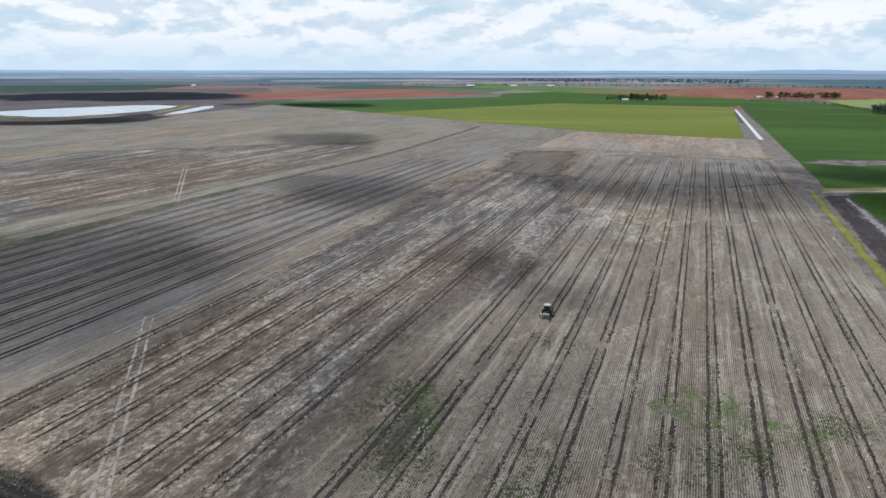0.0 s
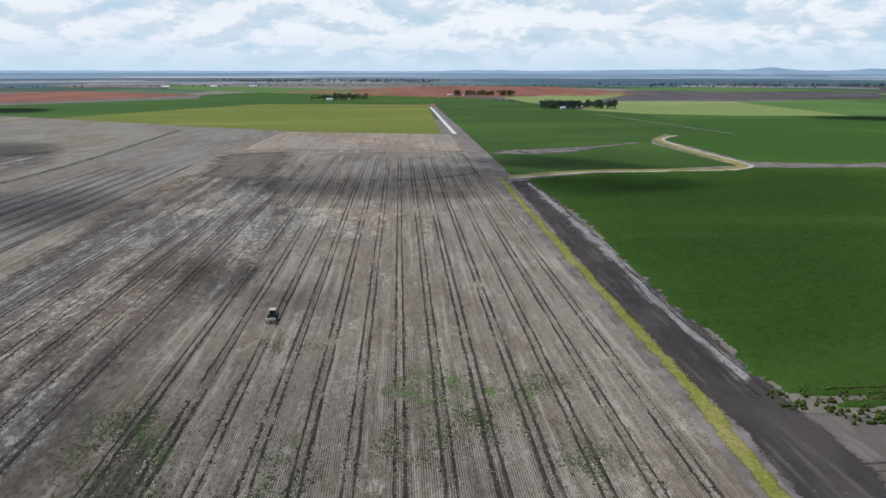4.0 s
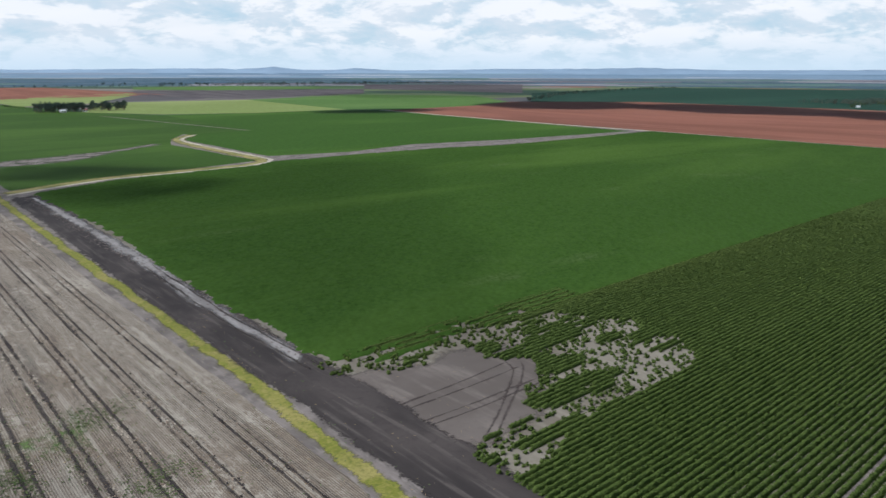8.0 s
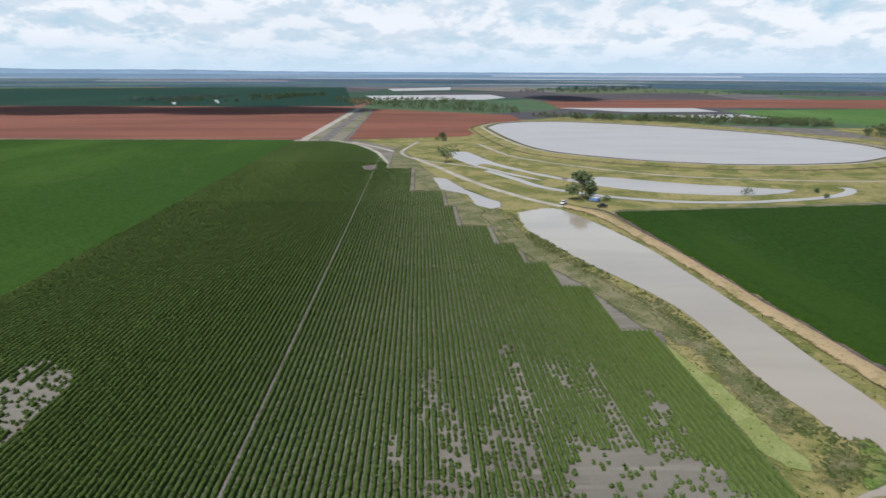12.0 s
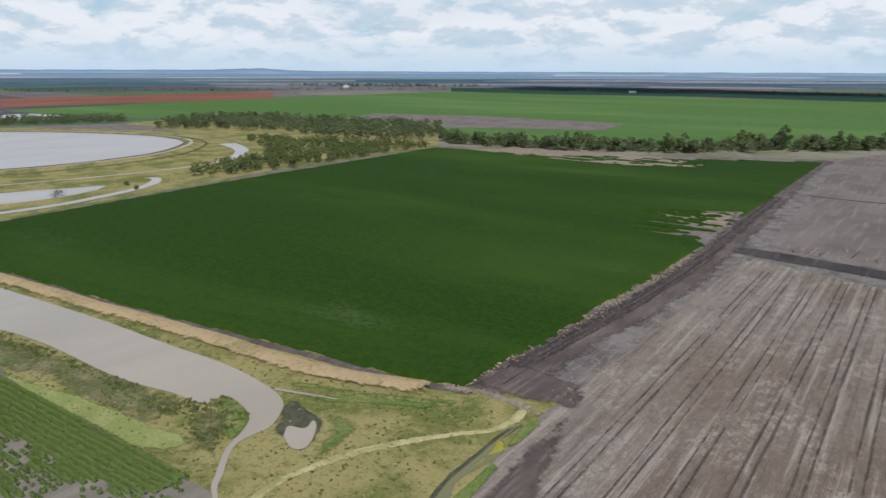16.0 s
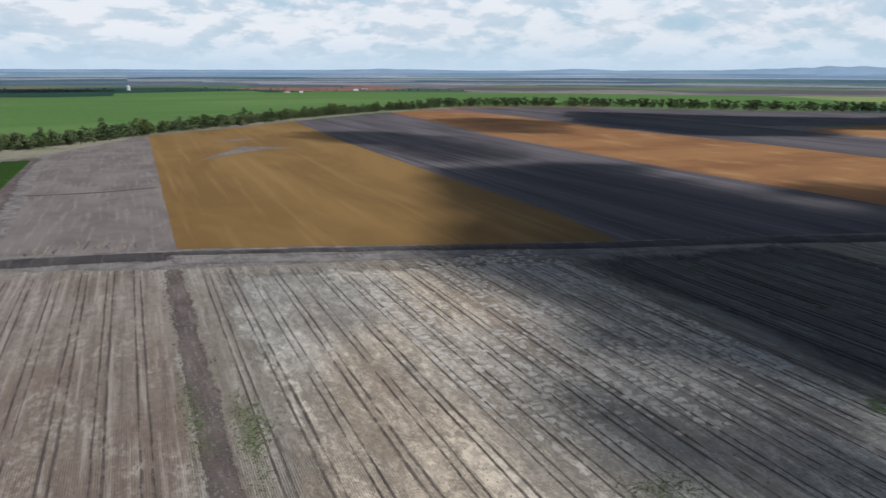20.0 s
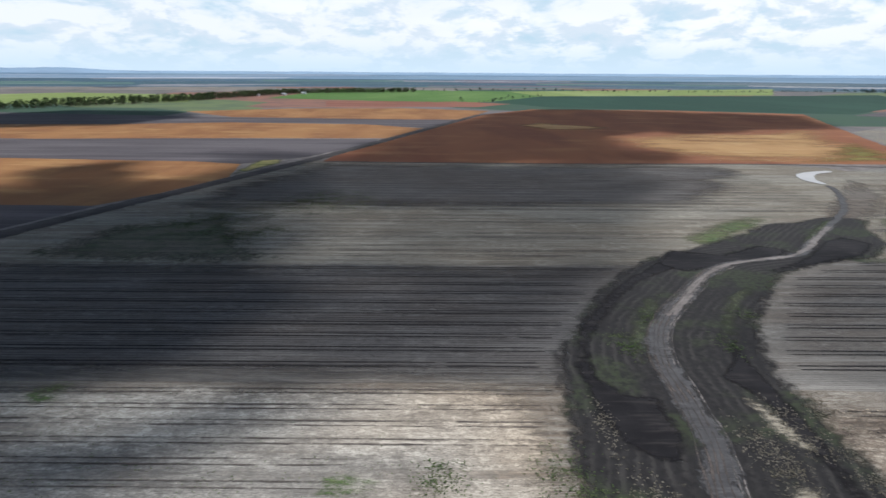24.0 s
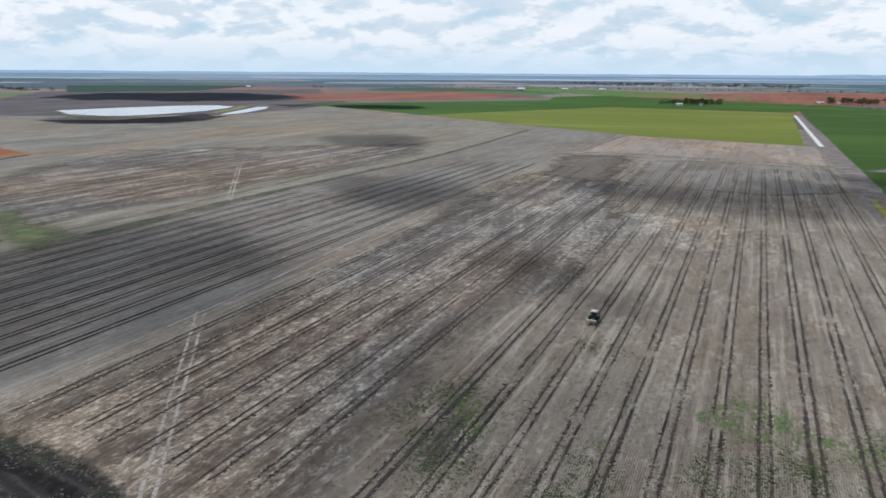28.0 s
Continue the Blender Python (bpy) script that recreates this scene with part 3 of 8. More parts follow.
# ---- tools for shapes ----
def lay(x, y, z=0.0):
    """A place of the plan; past 1.5 km the far country is drawn in towards a rim at 4.7 km, in the same line of sight."""
    r = math.hypot(x, y)
    if r <= 1500:
        return (x, y, z)
    k = (1500 + 3200 * (1 - math.exp(-(r - 1500) / 3200))) / r
    return (x * k, y * k, EYE_Z * (1 - k) + z * k)


def solid(name, verts, faces, material, parent=None, label="", smooth=False):
    me = bpy.data.meshes.new(name)
    me.from_pydata([tuple(v) for v in verts], [], [tuple(f) for f in faces])
    me.materials.append(material)
    if smooth:
        me.polygons.foreach_set("use_smooth", [True] * len(me.polygons))
    ob = new(name, me)
    ob.parent = parent
    return tagged(ob, label) if label else ob


def part(name, bm, material, parent=None, label="", smooth=False):
    me = bpy.data.meshes.new(name)
    bm.to_mesh(me)
    bm.free()
    me.materials.append(material)
    if smooth:
        me.polygons.foreach_set("use_smooth", [True] * len(me.polygons))
    ob = new(name, me)
    ob.parent = parent
    return tagged(ob, label) if label else ob


def curve_through(pts, step):
    """A smooth line through a few points, cut into pieces of about one step."""
    p = [Vector(q) for q in pts]
    p = [p[0] * 2 - p[1]] + p + [p[-1] * 2 - p[-2]]
    out = []
    for a, b, c, d in zip(p, p[1:], p[2:], p[3:]):
        k = max(1, int((c - b).length / step))
        for i in range(k):
            s = i / k
            out.append(0.5 * ((2 * b) + (c - a) * s + (2 * a - 5 * b + 4 * c - d) * s * s + (3 * b - a - 3 * c + d) * s ** 3))
    return out + [p[-2]]


def ribbon(name, pts, profile, material, step=4.0, ragged=0.0, parent=None, smooth=True, lift=0.0, taper=None, seed=1, fray=0.0, rim=0.25):
    """A strip along a line: profile gives offsets to its right and heights; ragged makes the edges wander, fray thins out that share of its width."""
    line = curve_through([(*q, 0) for q in pts], step)
    if fray:
        rim = fray
        (a, za), (b, zb) = profile[0], profile[-1]
        keep = [(o, z) for o, z in profile[1:-1] if a + (b - a) * fray < o < b - (b - a) * fray]
        profile = [(a, za), (a + (b - a) * fray, za + 0.01), *keep, (b - (b - a) * fray, zb + 0.01), (b, zb)]
    verts, faces, across, edge = [], [], [], []
    n = len(profile)
    for i, q in enumerate(line):
        fore = (line[min(i + 1, len(line) - 1)] - line[max(i - 1, 0)]).normalized()
        side = Vector((fore.y, -fore.x, 0))
        wide = taper(i / max(1, len(line) - 1)) if taper else 1.0
        sway = [ragged * noise.noise((q.x * 0.07 + seed * 7, q.y * 0.07, j * 9.0)) + ragged * 0.4 * noise.noise((q.x * 0.25, q.y * 0.25, j * 5.0 + seed)) for j in (0, n - 1)]
        for j, (off, z) in enumerate(profile):
            share = (off - profile[0][0]) / (profile[-1][0] - profile[0][0])
            wob = sway[0] * (1 - share) + sway[1] * share
            v = q + side * (off * wide + wob)
            far = max(0.0, math.hypot(v.x, v.y) - 1200) * 0.0004
            verts.append(lay(v.x, v.y, z + lift + far))
            across.append(off)
            ends = min(1.0, 0.15 + min(i, len(line) - 1 - i) * step / (1.5 + 0.5 * (profile[-1][0] - profile[0][0])))
            edge.append(ends * min(1.0, min(off - profile[0][0], profile[-1][0] - off) / (rim * (profile[-1][0] - profile[0][0]))))
    for i in range(len(line) - 1):
        for j in range(n - 1):
            a = i * n + j
            faces.append((a, a + 1, a + n + 1, a + n))
    ob = solid(name, verts, faces, material, parent, smooth=smooth)
    for key, vals in (("across", across), ("edge", edge)):
        ob.data.attributes.new(key, "FLOAT", "POINT").data.foreach_set("value", vals)
    return ob


def frayed_sheet(name, ring, material, lift, fray, label, category, along_=None):
    """A patch of ground over a polygon, whose edge value falls off towards the rim over the fray's width."""
    ring = np.array(ring)
    cell = min(8.0, max(0.3, fray / 3), 1.6 if along_ else 8.0)
    lo, hi = ring.min(0) - cell, ring.max(0) + cell
    gx, gy = np.meshgrid(np.arange(lo[0], hi[0] + cell, cell), np.arange(lo[1], hi[1] + cell, cell), indexing="ij")
    dist = np.full(gx.shape, 1e9)
    odd = np.zeros(gx.shape, bool)
    for (ax, ay), (bx, by) in zip(ring, np.roll(ring, -1, 0)):
        dx, dy = bx - ax, by - ay
        s = np.clip(((gx - ax) * dx + (gy - ay) * dy) / (dx * dx + dy * dy + 1e-9), 0, 1)
        dist = np.minimum(dist, np.hypot(gx - ax - s * dx, gy - ay - s * dy))
        if ay != by:
            odd ^= ((ay > gy) != (by > gy)) & (gx < dx * (gy - ay) / dy + ax)
    value = np.where(odd, np.clip(dist / fray, 0, 1), 0.0)
    i = np.arange(gx.size).reshape(gx.shape)
    keep = odd[:-1, :-1] | odd[1:, :-1] | odd[:-1, 1:] | odd[1:, 1:]
    quads = np.stack([i[:-1, :-1], i[1:, :-1], i[1:, 1:], i[:-1, 1:]], -1)[keep]
    used, quads = np.unique(quads, return_inverse=True)
    verts = [lay(x, y, lift) for x, y in zip(gx.ravel()[used], gy.ravel()[used])]
    ob = solid(name, verts, quads.reshape(-1, 4).tolist(), material)
    ob.data.attributes.new("edge", "FLOAT", "POINT").data.foreach_set("value", value.ravel()[used])
    if along_:
        near = np.full(gx.shape, 1e9)
        side = np.zeros(gx.shape)
        mid = np.array([(q.x, q.y) for q in curve_through([(*q, 0) for q in along_], 3.0)])
        for (ax, ay), (bx, by) in zip(mid[:-1], mid[1:]):
            dx, dy = bx - ax, by - ay
            s = np.clip(((gx - ax) * dx + (gy - ay) * dy) / (dx * dx + dy * dy + 1e-9), 0, 1)
            d = np.hypot(gx - ax - s * dx, gy - ay - s * dy)
            side = np.where(d < near, d * np.sign(dx * (gy - ay) - dy * (gx - ax)), side)
            near = np.minimum(near, d)
        ob.data.attributes.new("across", "FLOAT", "POINT").data.foreach_set("value", side.ravel()[used])
    return tagged(ob, label, category, kind="structure")


def field(name, pts, material, lift, label, category="field", ragged=0.8, step=7.0, rounded=False, seed=1, fray=0.0, along=None):
    """A sheet of ground over a polygon of the plan, its rim a little ragged."""
    ring = []
    near = min(math.hypot(*p) for p in pts)
    cut = max(1.0, near * 0.008) if fray else max(step, near * 0.03)
    if rounded:
        loop = curve_through([(*q, 0) for q in [*pts, pts[0]]], cut)[:-1]
        ring = [(q.x, q.y) for q in loop]
    else:
        for a, b in zip(pts, pts[1:] + pts[:1]):
            k = max(1, int(math.hypot(b[0] - a[0], b[1] - a[1]) / cut))
            ring += [(a[0] + (b[0] - a[0]) * i / k, a[1] + (b[1] - a[1]) * i / k) for i in range(k)]
    if fray:
        return frayed_sheet(name, ring, material, lift, fray, label, category, along)
    bm = bmesh.new()
    vs = []
    for x, y in ring:
        dx = ragged * noise.noise((x * 0.09, y * 0.09, seed * 3.1)) + 0.6 * ragged * noise.noise((x * 0.37, y * 0.37, seed * 5.7))
        dy = ragged * noise.noise((x * 0.09, y * 0.09, seed * 8.3)) + 0.6 * ragged * noise.noise((x * 0.37, y * 0.37, seed * 2.9))
        vs.append(bm.verts.new((x + dx, y + dy, 0)))
    face = bm.faces.new(vs)
    face.normal_update()
    if face.normal.z < 0:
        face.normal_flip()
    bmesh.ops.triangulate(bm, faces=bm.faces[:])
    if max(math.hypot(*p) for p in pts) > 1300:
        for _ in range(7):
            long = [e for e in bm.edges if e.calc_length() > 130]
            if not long:
                break
            bmesh.ops.subdivide_edges(bm, edges=long, cuts=1)
            bmesh.ops.triangulate(bm, faces=bm.faces[:])
    for v in bm.verts:
        far = max(0.0, math.hypot(v.co.x, v.co.y) - 1200) * 0.0003
        v.co = lay(v.co.x, v.co.y, lift + far)
    ob = part(name, bm, material)
    return tagged(ob, label, category, kind="structure")


# ---- ground ----
def build_ground():
    radii = [0] + [12 * 1.075 ** i for i in range(120)]
    radii = [r for r in radii if r < 24000]
    segs = 288
    verts = [lay(r * math.sin(2 * math.pi * j / segs), r * math.cos(2 * math.pi * j / segs), 0) for r in radii for j in range(segs)]
    faces = [(i * segs + j, (i + 1) * segs + j, (i + 1) * segs + (j + 1) % segs, i * segs + (j + 1) % segs)
             for i in range(len(radii) - 1) for j in range(segs)]
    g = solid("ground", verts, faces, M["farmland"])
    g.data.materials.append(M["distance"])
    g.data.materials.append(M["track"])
    g.data.materials.append(M["hazy_distance"])
    # outer rings take the colours with haze mixed in
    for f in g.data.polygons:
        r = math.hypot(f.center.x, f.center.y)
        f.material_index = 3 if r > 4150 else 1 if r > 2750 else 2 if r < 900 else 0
    g.data.flip_normals()
    tagged(g, "flat open farmland in many distant paddocks", "ground", kind="structure")


build_ground()


def build_hills():
    """A low blue range on the rim, with the humps that stand out of it."""
    humps = ((7, 0.10, 3), (23, 0.17, 9), (27.8, 0.24, 1.1), (34.5, 0.20, 1.4), (47, 0.18, 8), (57, 0.24, 5), (70, 0.13, 7), (124, 0.08, 10),
             (130, 0.16, 2.5), (199.5, 0.14, 3), (214, 0.17, 2.0), (222, 0.08, 5), (229.5, 0.17, 4), (234, 0.33, 4.5), (242, 0.22, 2.5))
    verts, faces = [], []
    segs = 1440
    for j in range(segs):
        a = 360 * j / segs
        el = 0.05 + 0.03 * noise.noise((math.sin(radians(a)) * 30, math.cos(radians(a)) * 30, 2))
        for c, h, wd in humps:
            el += h * math.exp(-(((a - c + 180) % 360 - 180) / wd) ** 2) * (0.85 + 0.35 * noise.noise((a * 0.9, c, 1)))
        for r, z in ((4650, 40), (4960, EYE_Z + 4960 * math.tan(radians(max(0.01, el)))), (4990, 40)):
            verts.append((r * math.sin(radians(a)), r * math.cos(radians(a)), z))
    for j in range(segs):
        k = (j + 1) % segs
        for i in range(2):
            faces.append((j * 3 + i, j * 3 + i + 1, k * 3 + i + 1, k * 3 + i))
    tagged(solid("hills", verts, faces, M["hazy_hills"], smooth=True), "low hazy blue hills along the horizon", "hills", kind="structure")


build_hills()

# ---- fields, nearest first ----
STUBBLE = field("field_stubble", [(51.5, 655), (51.5, -108), (46, -244), (-5, -226), (-54, -214), (-129, -198), (-129, 20), (-125, 130), (-130, 200), (-137, 300), (-141, 400), (-139, 490), (-136, 600), (-120, 700), (-60, 660)],
      M["drilled"], 0.03, "harvested tan stubble field with fine drill rows", ragged=0.5)
STUBBLE_ROUGH = field("field_stubble_rough", [(-40, 70), (-48, 140), (-30, 215), (-34, 300), (-50, 350), (-60, 420), (-139, 440), (-141, 400), (-137, 300), (-130, 200), (-125, 130), (-129, 60), (-129, 20), (-80, 26), (-50, 40)],
      M["rough~"], 0.045, "rough brown stubble with straw lying on it", seed=58, fray=26)
STUBBLE_STRIP = field("field_stubble_strip", [(-129, -198), (-129, 20), (-125, 130), (-130, 200), (-137, 300), (-141, 400), (-139, 490), (-136, 600), (-120, 745), (-238, 815), (-229, 753), (-218, 502), (-223, 372), (-226, 282), (-228, 200), (-227, 140), (-219, 60), (-217, 8), (-218, -47), (-215, -172)],
      M["strip"], 0.034, "grey fallow strip with straight paired wheel tracks", ragged=0.4, seed=59)
STUBBLE_WEST = field("field_stubble_west", [(-238, 800), (-229, 753), (-218, 502), (-223, 372), (-226, 282), (-228, 200), (-227, 140), (-219, 60), (-217, 8), (-218, -47), (-215, -172), (-312, -150), (-404, -121), (-490, -93), (-484, 75), (-488, 220), (-470, 258), (-455, 262), (-400, 420), (-430, 700), (-300, 800)],
      M["stubble_west"], 0.03, "fallow stubble field with faint drill rows", ragged=0.5, seed=2)
field("field_stubble_pale", [(58, 704), (-48, 728), (-127, 748), (-134, 553), (-89, 558), (-35, 554), (14, 546), (54, 535)], M["stubble_pale="], 0.07,
      "pale tan stubble at the far end of the field", ragged=3.0, seed=3, fray=14)
field("field_stubble_grey", [(-72, 529), (-34, 543), (14, 540), (53, 529), (52, 422), (12, 390), (-24, 394), (-70, 396)], M["strip~"], 0.058,
      "smooth grey band between the wheel tracks", ragged=3.0, seed=87, fray=12)
field("field_stubble_brown", [(-149, 548), (-77, 562), (-66, 500), (-63, 398), (-92, 388), (-129, 408)], M["strip_dark~"], 0.062,
      "dark smooth patch where the straw is gone", ragged=3.0, seed=88, fray=34)
field("field_stubble_south", [(51, -112), (48, -240), (-4, -222), (-3, -60), (50, -60)], M["stubble_south"], 0.06,
      "pale stubble strip with straight wheel tracks", ragged=0.5, seed=4)
field("field_stubble_straw", [(-12, -62), (-12, -222), (-75, -206), (-134, -195), (-134, 18), (-112, 26), (-90, 22), (-40, -5), (-14, -35)], M["straw="], 0.045, "pale straw-covered stubble", ragged=0.5, seed=54, fray=16)
field("field_pasture", [(-400, 420), (-430, 700), (-300, 760), (-120, 662), (-270, 838), (-460, 962), (-830, 1180), (-800, 830), (-960, 640), (-780, 450), (-492, 352), (-455, 262)],
      M["pasture"], 0.025, "grey-brown fallow pasture with old tracks", ragged=3, seed=5)
field("field_grey", [(57, -572), (-12, -722), (-11, -250), (46, -264)], M["grey_soil"], 0.04, "bare grey cultivated field", ragged=0.6, seed=6)
field("field_brown", [(-13, -722), (-10, -252), (-60, -236), (-104, -220), (-159, -202), (-166, -258), (-165, -372), (-168, -600), (-181, -868), (-111, -800)], M["brown_crop"], 0.05,
      "ripe brown crop field with pale streaks", ragged=0.8, seed=7)
field("field_dark", [(-181, -868), (-168, -600), (-165, -372), (-166, -258), (-159, -202), (-212, -188), (-316, -158), (-318, -252), (-314, -350), (-315, -492), (-316, -611), (-340, -810), (-354, -1000)],
      M["purple_soil"], 0.04, "dark ploughed soil field", ragged=0.8, seed=8)
field("field_orange_south", [(-354, -1005), (-340, -810), (-316, -611), (-315, -492), (-314, -350), (-318, -252), (-316, -160), (-351, -144), (-410, -126), (-470, -136), (-482, -170), (-488, -243), (-494, -304), (-495, -440), (-480, -590), (-484, -874), (-420, -1040)],
      M["orange_crop"], 0.05, "ripe orange-brown crop strip", ragged=0.8, seed=9)
field("field_dark_west", [(-484, -1080), (-484, -590), (-495, -440), (-488, -243), (-470, -136), (-512, -100), (-622, -62), (-660, -60), (-656, -200), (-640, -450), (-660, -1060)], M["purple_soil"], 0.045,
      "dark ploughed soil strip", ragged=1.0, seed=10)
field("field_orange_west", [(-668, -51), (-659, -197), (-640, -367), (-650, -540), (-810, -560), (-829, -377), (-869, -260), (-850, -92), (-795, -23)], M["orange_crop"], 0.05,
      "ripe orange-brown crop strip", ragged=1.0, seed=11)
field("field_grey_west", [(-800, -22), (-850, -92), (-869, -260), (-829, -377), (-810, -560), (-660, -600), (-660, -1060), (-1060, -720), (-972, -290), (-947, -50), (-954, 24)], M["purple_soil"], 0.048,
      "dark grey ploughed paddock", ragged=1.5, seed=12)
field("field_corner_green", [(-404, -131), (-414, -124), (-475, -108), (-505, -112), (-490, -132)], M["grass~"], 0.07, "weedy green corner beside the lane", "grass", ragged=2.0, seed=53, fray=9)
field("field_orange_far", [(-972, -290), (-947, -50), (-954, 24), (-1065, 50), (-1182, 75), (-1255, -67), (-1218, -261), (-1107, -400)], M["orange_crop"], 0.06,
      "distant orange crop strip", ragged=1.5, seed=13)
field("field_purple_west", [(-1532, -253), (-1590, 14), (-1456, 135), (-1315, 63), (-1298, -214)], M["red_soil"], 0.05, "distant red-brown bare paddock", ragged=2, seed=14)
field("field_orange", [(-488, -84), (-483, 75), (-491, 216), (-491, 292), (-490, 353), (-645, 398), (-1146, 578), (-1244, 379), (-1244, 153), (-1102, 74), (-1065, 58), (-716, -30), (-515, -82)],
      M["rust_crop"], 0.05, "broad ripe orange-brown crop field", ragged=1.5, seed=15)
# two paler sheets paint the sunlit gaps along with the riper crop
field("field_orange_ripe_lit", [(-697, 130), (-734, 190), (-763, 250), (-780, 311), (-836, 397), (-818, 454), (-660, 402), (-553, 355), (-480, 325), (-488, 282), (-484, 225), (-498, 189), (-532, 164), (-566, 146)], M["lit_ripe_crop~"], 0.075, "paler ripe part of the orange crop, sunlight put into its colour", "field", seed=67, fray=62)
field("field_orange_ripe_lit", [(-860, 72), (-904, 122), (-867, 170), (-813, 211), (-772, 150), (-780, 104)], M["lit_ripe_crop~"], 0.078, "paler ripe part of the orange crop, sunlight put into its colour", "field", seed=77, fray=26)
field("field_yellow_corner", [(-484, 220), (-494, 348), (-645, 394), (-720, 420), (-640, 340), (-545, 285)], M["olive_crop~"], 0.09,
      "yellow-green corner of the ripe field", ragged=10, seed=16, fray=34)
field("field_teal_west", [(-1560, 100), (-1977, 271), (-2155, 989), (-2334, 1413), (-1628, 1093), (-1149, 661), (-1320, 199)], M["teal_field"], 0.05,
      "distant dark green crop", ragged=3, seed=17)
field("field_light_west", [(-2472, 216), (-3234, 1483), (-2223, 1020), (-1977, 271)], M["pale_field"], 0.06, "distant pale green field", ragged=3, seed=18)
field("field_green_west", [(-1560, 100), (-1977, 271), (-2472, 216), (-2700, -400), (-1700, -420), (-1500, 20)], M["bright_field"], 0.05, "distant green pasture", ragged=3, seed=19)
field("field_black", [(-1111, 639), (-1948, 1463), (-1500, 2255), (-791, 1250), (-860, 1180), (-960, 900), (-1014, 763)], M["purple_soil"], 0.04,
      "distant black soil paddock", ragged=3, seed=20)
field("field_black_lake", [(-1320, 1774), (-797, 1316), (-720, 1060), (-700, 820), (-850, 690), (-960, 640), (-1114, 740)], M["purple_soil"], 0.035,
      "black soil round the far pond", ragged=6, seed=21)
field("field_teal_north", [(-2719, 2163), (-2129, 2698), (-1685, 1829), (-1825, 1449)], M["teal_field"], 0.05, "distant dark green crop", ragged=3, seed=22)
field("field_red_north", [(-1254, 1683), (-914, 1302), (-675, 1541), (-520, 1928), (-997, 2276)], M["red_soil"], 0.05, "distant red soil paddock", ragged=3, seed=23)
field("field_red_far", [(-413, 2149), (93, 1737), (375, 1782), (700, 1900), (617, 2955), (159, 3054)], M["red_soil"], 0.05, "distant red soil paddock", ragged=3, seed=24)
field("field_green_north", [(-832, 1185), (-634, 1447), (-463, 1666), (-219, 1648), (55, 1341), (-259, 1384), (-457, 960)], M["green_field"], 0.05,
      "distant green crop field", ragged=2, seed=25)
field("field_green_farther", [(-460, 1670), (-520, 1928), (-413, 2149), (93, 1737), (75, 1500), (55, 1345), (-219, 1650)], M["green_field"], 0.045,
      "distant green pasture", ragged=2, seed=26)
field("field_pale_green_north", [(-1152, 3670), (-752, 2998), (-308, 2642), (58, 2097), (-306, 2019), (-815, 2588)], M["bright_field"], 0.05, "distant pale green pasture", ragged=3, seed=27)
field("field_grey_north", [(-1587, 3272), (167, 3711), (76, 3018), (-1230, 2810)], M["grey_soil"], 0.05, "distant grey fallow", ragged=3, seed=28)
field("field_yellow", [(-457, 960), (-259, 1384), (51, 1316), (40, 668), (-120, 745), (-270, 838)], M["yellow_crop"], 0.06,
      "yellow-green grain crop", ragged=1.0, seed=29)
field("field_green_east", [(66, 416), (66, 1500), (110, 1790), (250, 1500), (286, 1170), (360, 1014), (332, 686), (261, 687), (232, 640), (216, 596), (222, 450), (120, 428)],
      M["lush"], 0.05, "deep green crop beside a straight channel", ragged=1.0, seed=30)
field("field_strip_pale", [(58, 523), (77, 563), (115, 574), (158, 586), (206, 622), (222, 600), (169, 562), (134, 525), (91, 511)], M["streak~"], 0.09, "pale bare streak in the crop", ragged=5, seed=31, fray=12)
field("field_light_north", [(248, 1729), (507, 2005), (700, 2100), (575, 1830), (424, 1524), (410, 1473), (257, 1401)], M["pale_field"], 0.05,
      "light green paddock", ragged=2, seed=32)
field("field_light_east", [(290, 1160), (410, 1480), (697, 1453), (644, 978), (486, 982), (365, 1027)], M["pale_field"], 0.052, "light green paddock", ragged=2, seed=33)
field("field_purple_north", [(741, 2328), (1095, 2198), (1452, 2094), (1157, 1669), (705, 1500), (581, 1831)], M["purple_soil"], 0.05, "distant dark bare paddock", ragged=2, seed=34)
field("field_light_far", [(886, 2780), (1295, 2831), (1520, 2262), (1000, 2190), (784, 2461)], M["bright_field"], 0.05, "distant pale green paddock", ragged=2, seed=35)
field("field_bright_east", [(697, 1453), (1101, 1589), (1261, 1326), (1072, 1026), (900, 947), (692, 909), (644, 978)], M["bright_field"], 0.05, "bright green paddock", ragged=2, seed=36)
field("field_green_mid", [(360, 1014), (486, 982), (640, 972), (676, 900), (648, 594), (634, 430), (475, 446), (373, 470), (300, 455), (240, 470), (240, 640), (268, 690), (332, 686)],
      M["green_field"], 0.05, "green crop beyond the farm lane", ragged=1.2, seed=37)
field("field_purple_east", [(1452, 2094), (1532, 1411), (2550, 2350), (1948, 2806)], M["purple_soil"], 0.05, "distant dark bare paddock", ragged=2, seed=38)
field("field_red_east", [(680, 925), (900, 945), (1072, 1020), (1107, 994), (1281, 831), (1290, 483), (1280, 116), (652, 108), (656, 430), (656, 594)],
      M["red_soil"], 0.05, "broad bare red soil field", ragged=1.0, seed=39)
field("field_teal_east", [(1107, 994), (1281, 831), (1296, 483), (1318, 120), (3003, 310), (2477, 1610), (1552, 1394)], M["teal_field"], 0.05, "distant dark green crop", ragged=2, seed=40)
field("field_red_southeast", [(652, 66), (1225, 77), (1048, -136), (930, -132), (690, -46)], M["red_soil"], 0.06, "bare red soil field", ragged=1.5, seed=41)
field("field_red_distant", [(1645, -277), (1719, -783), (1701, -1497), (1261, -1110), (1297, -590), (1248, -246)], M["red_soil"], 0.05, "distant red soil paddock", ragged=2, seed=42)
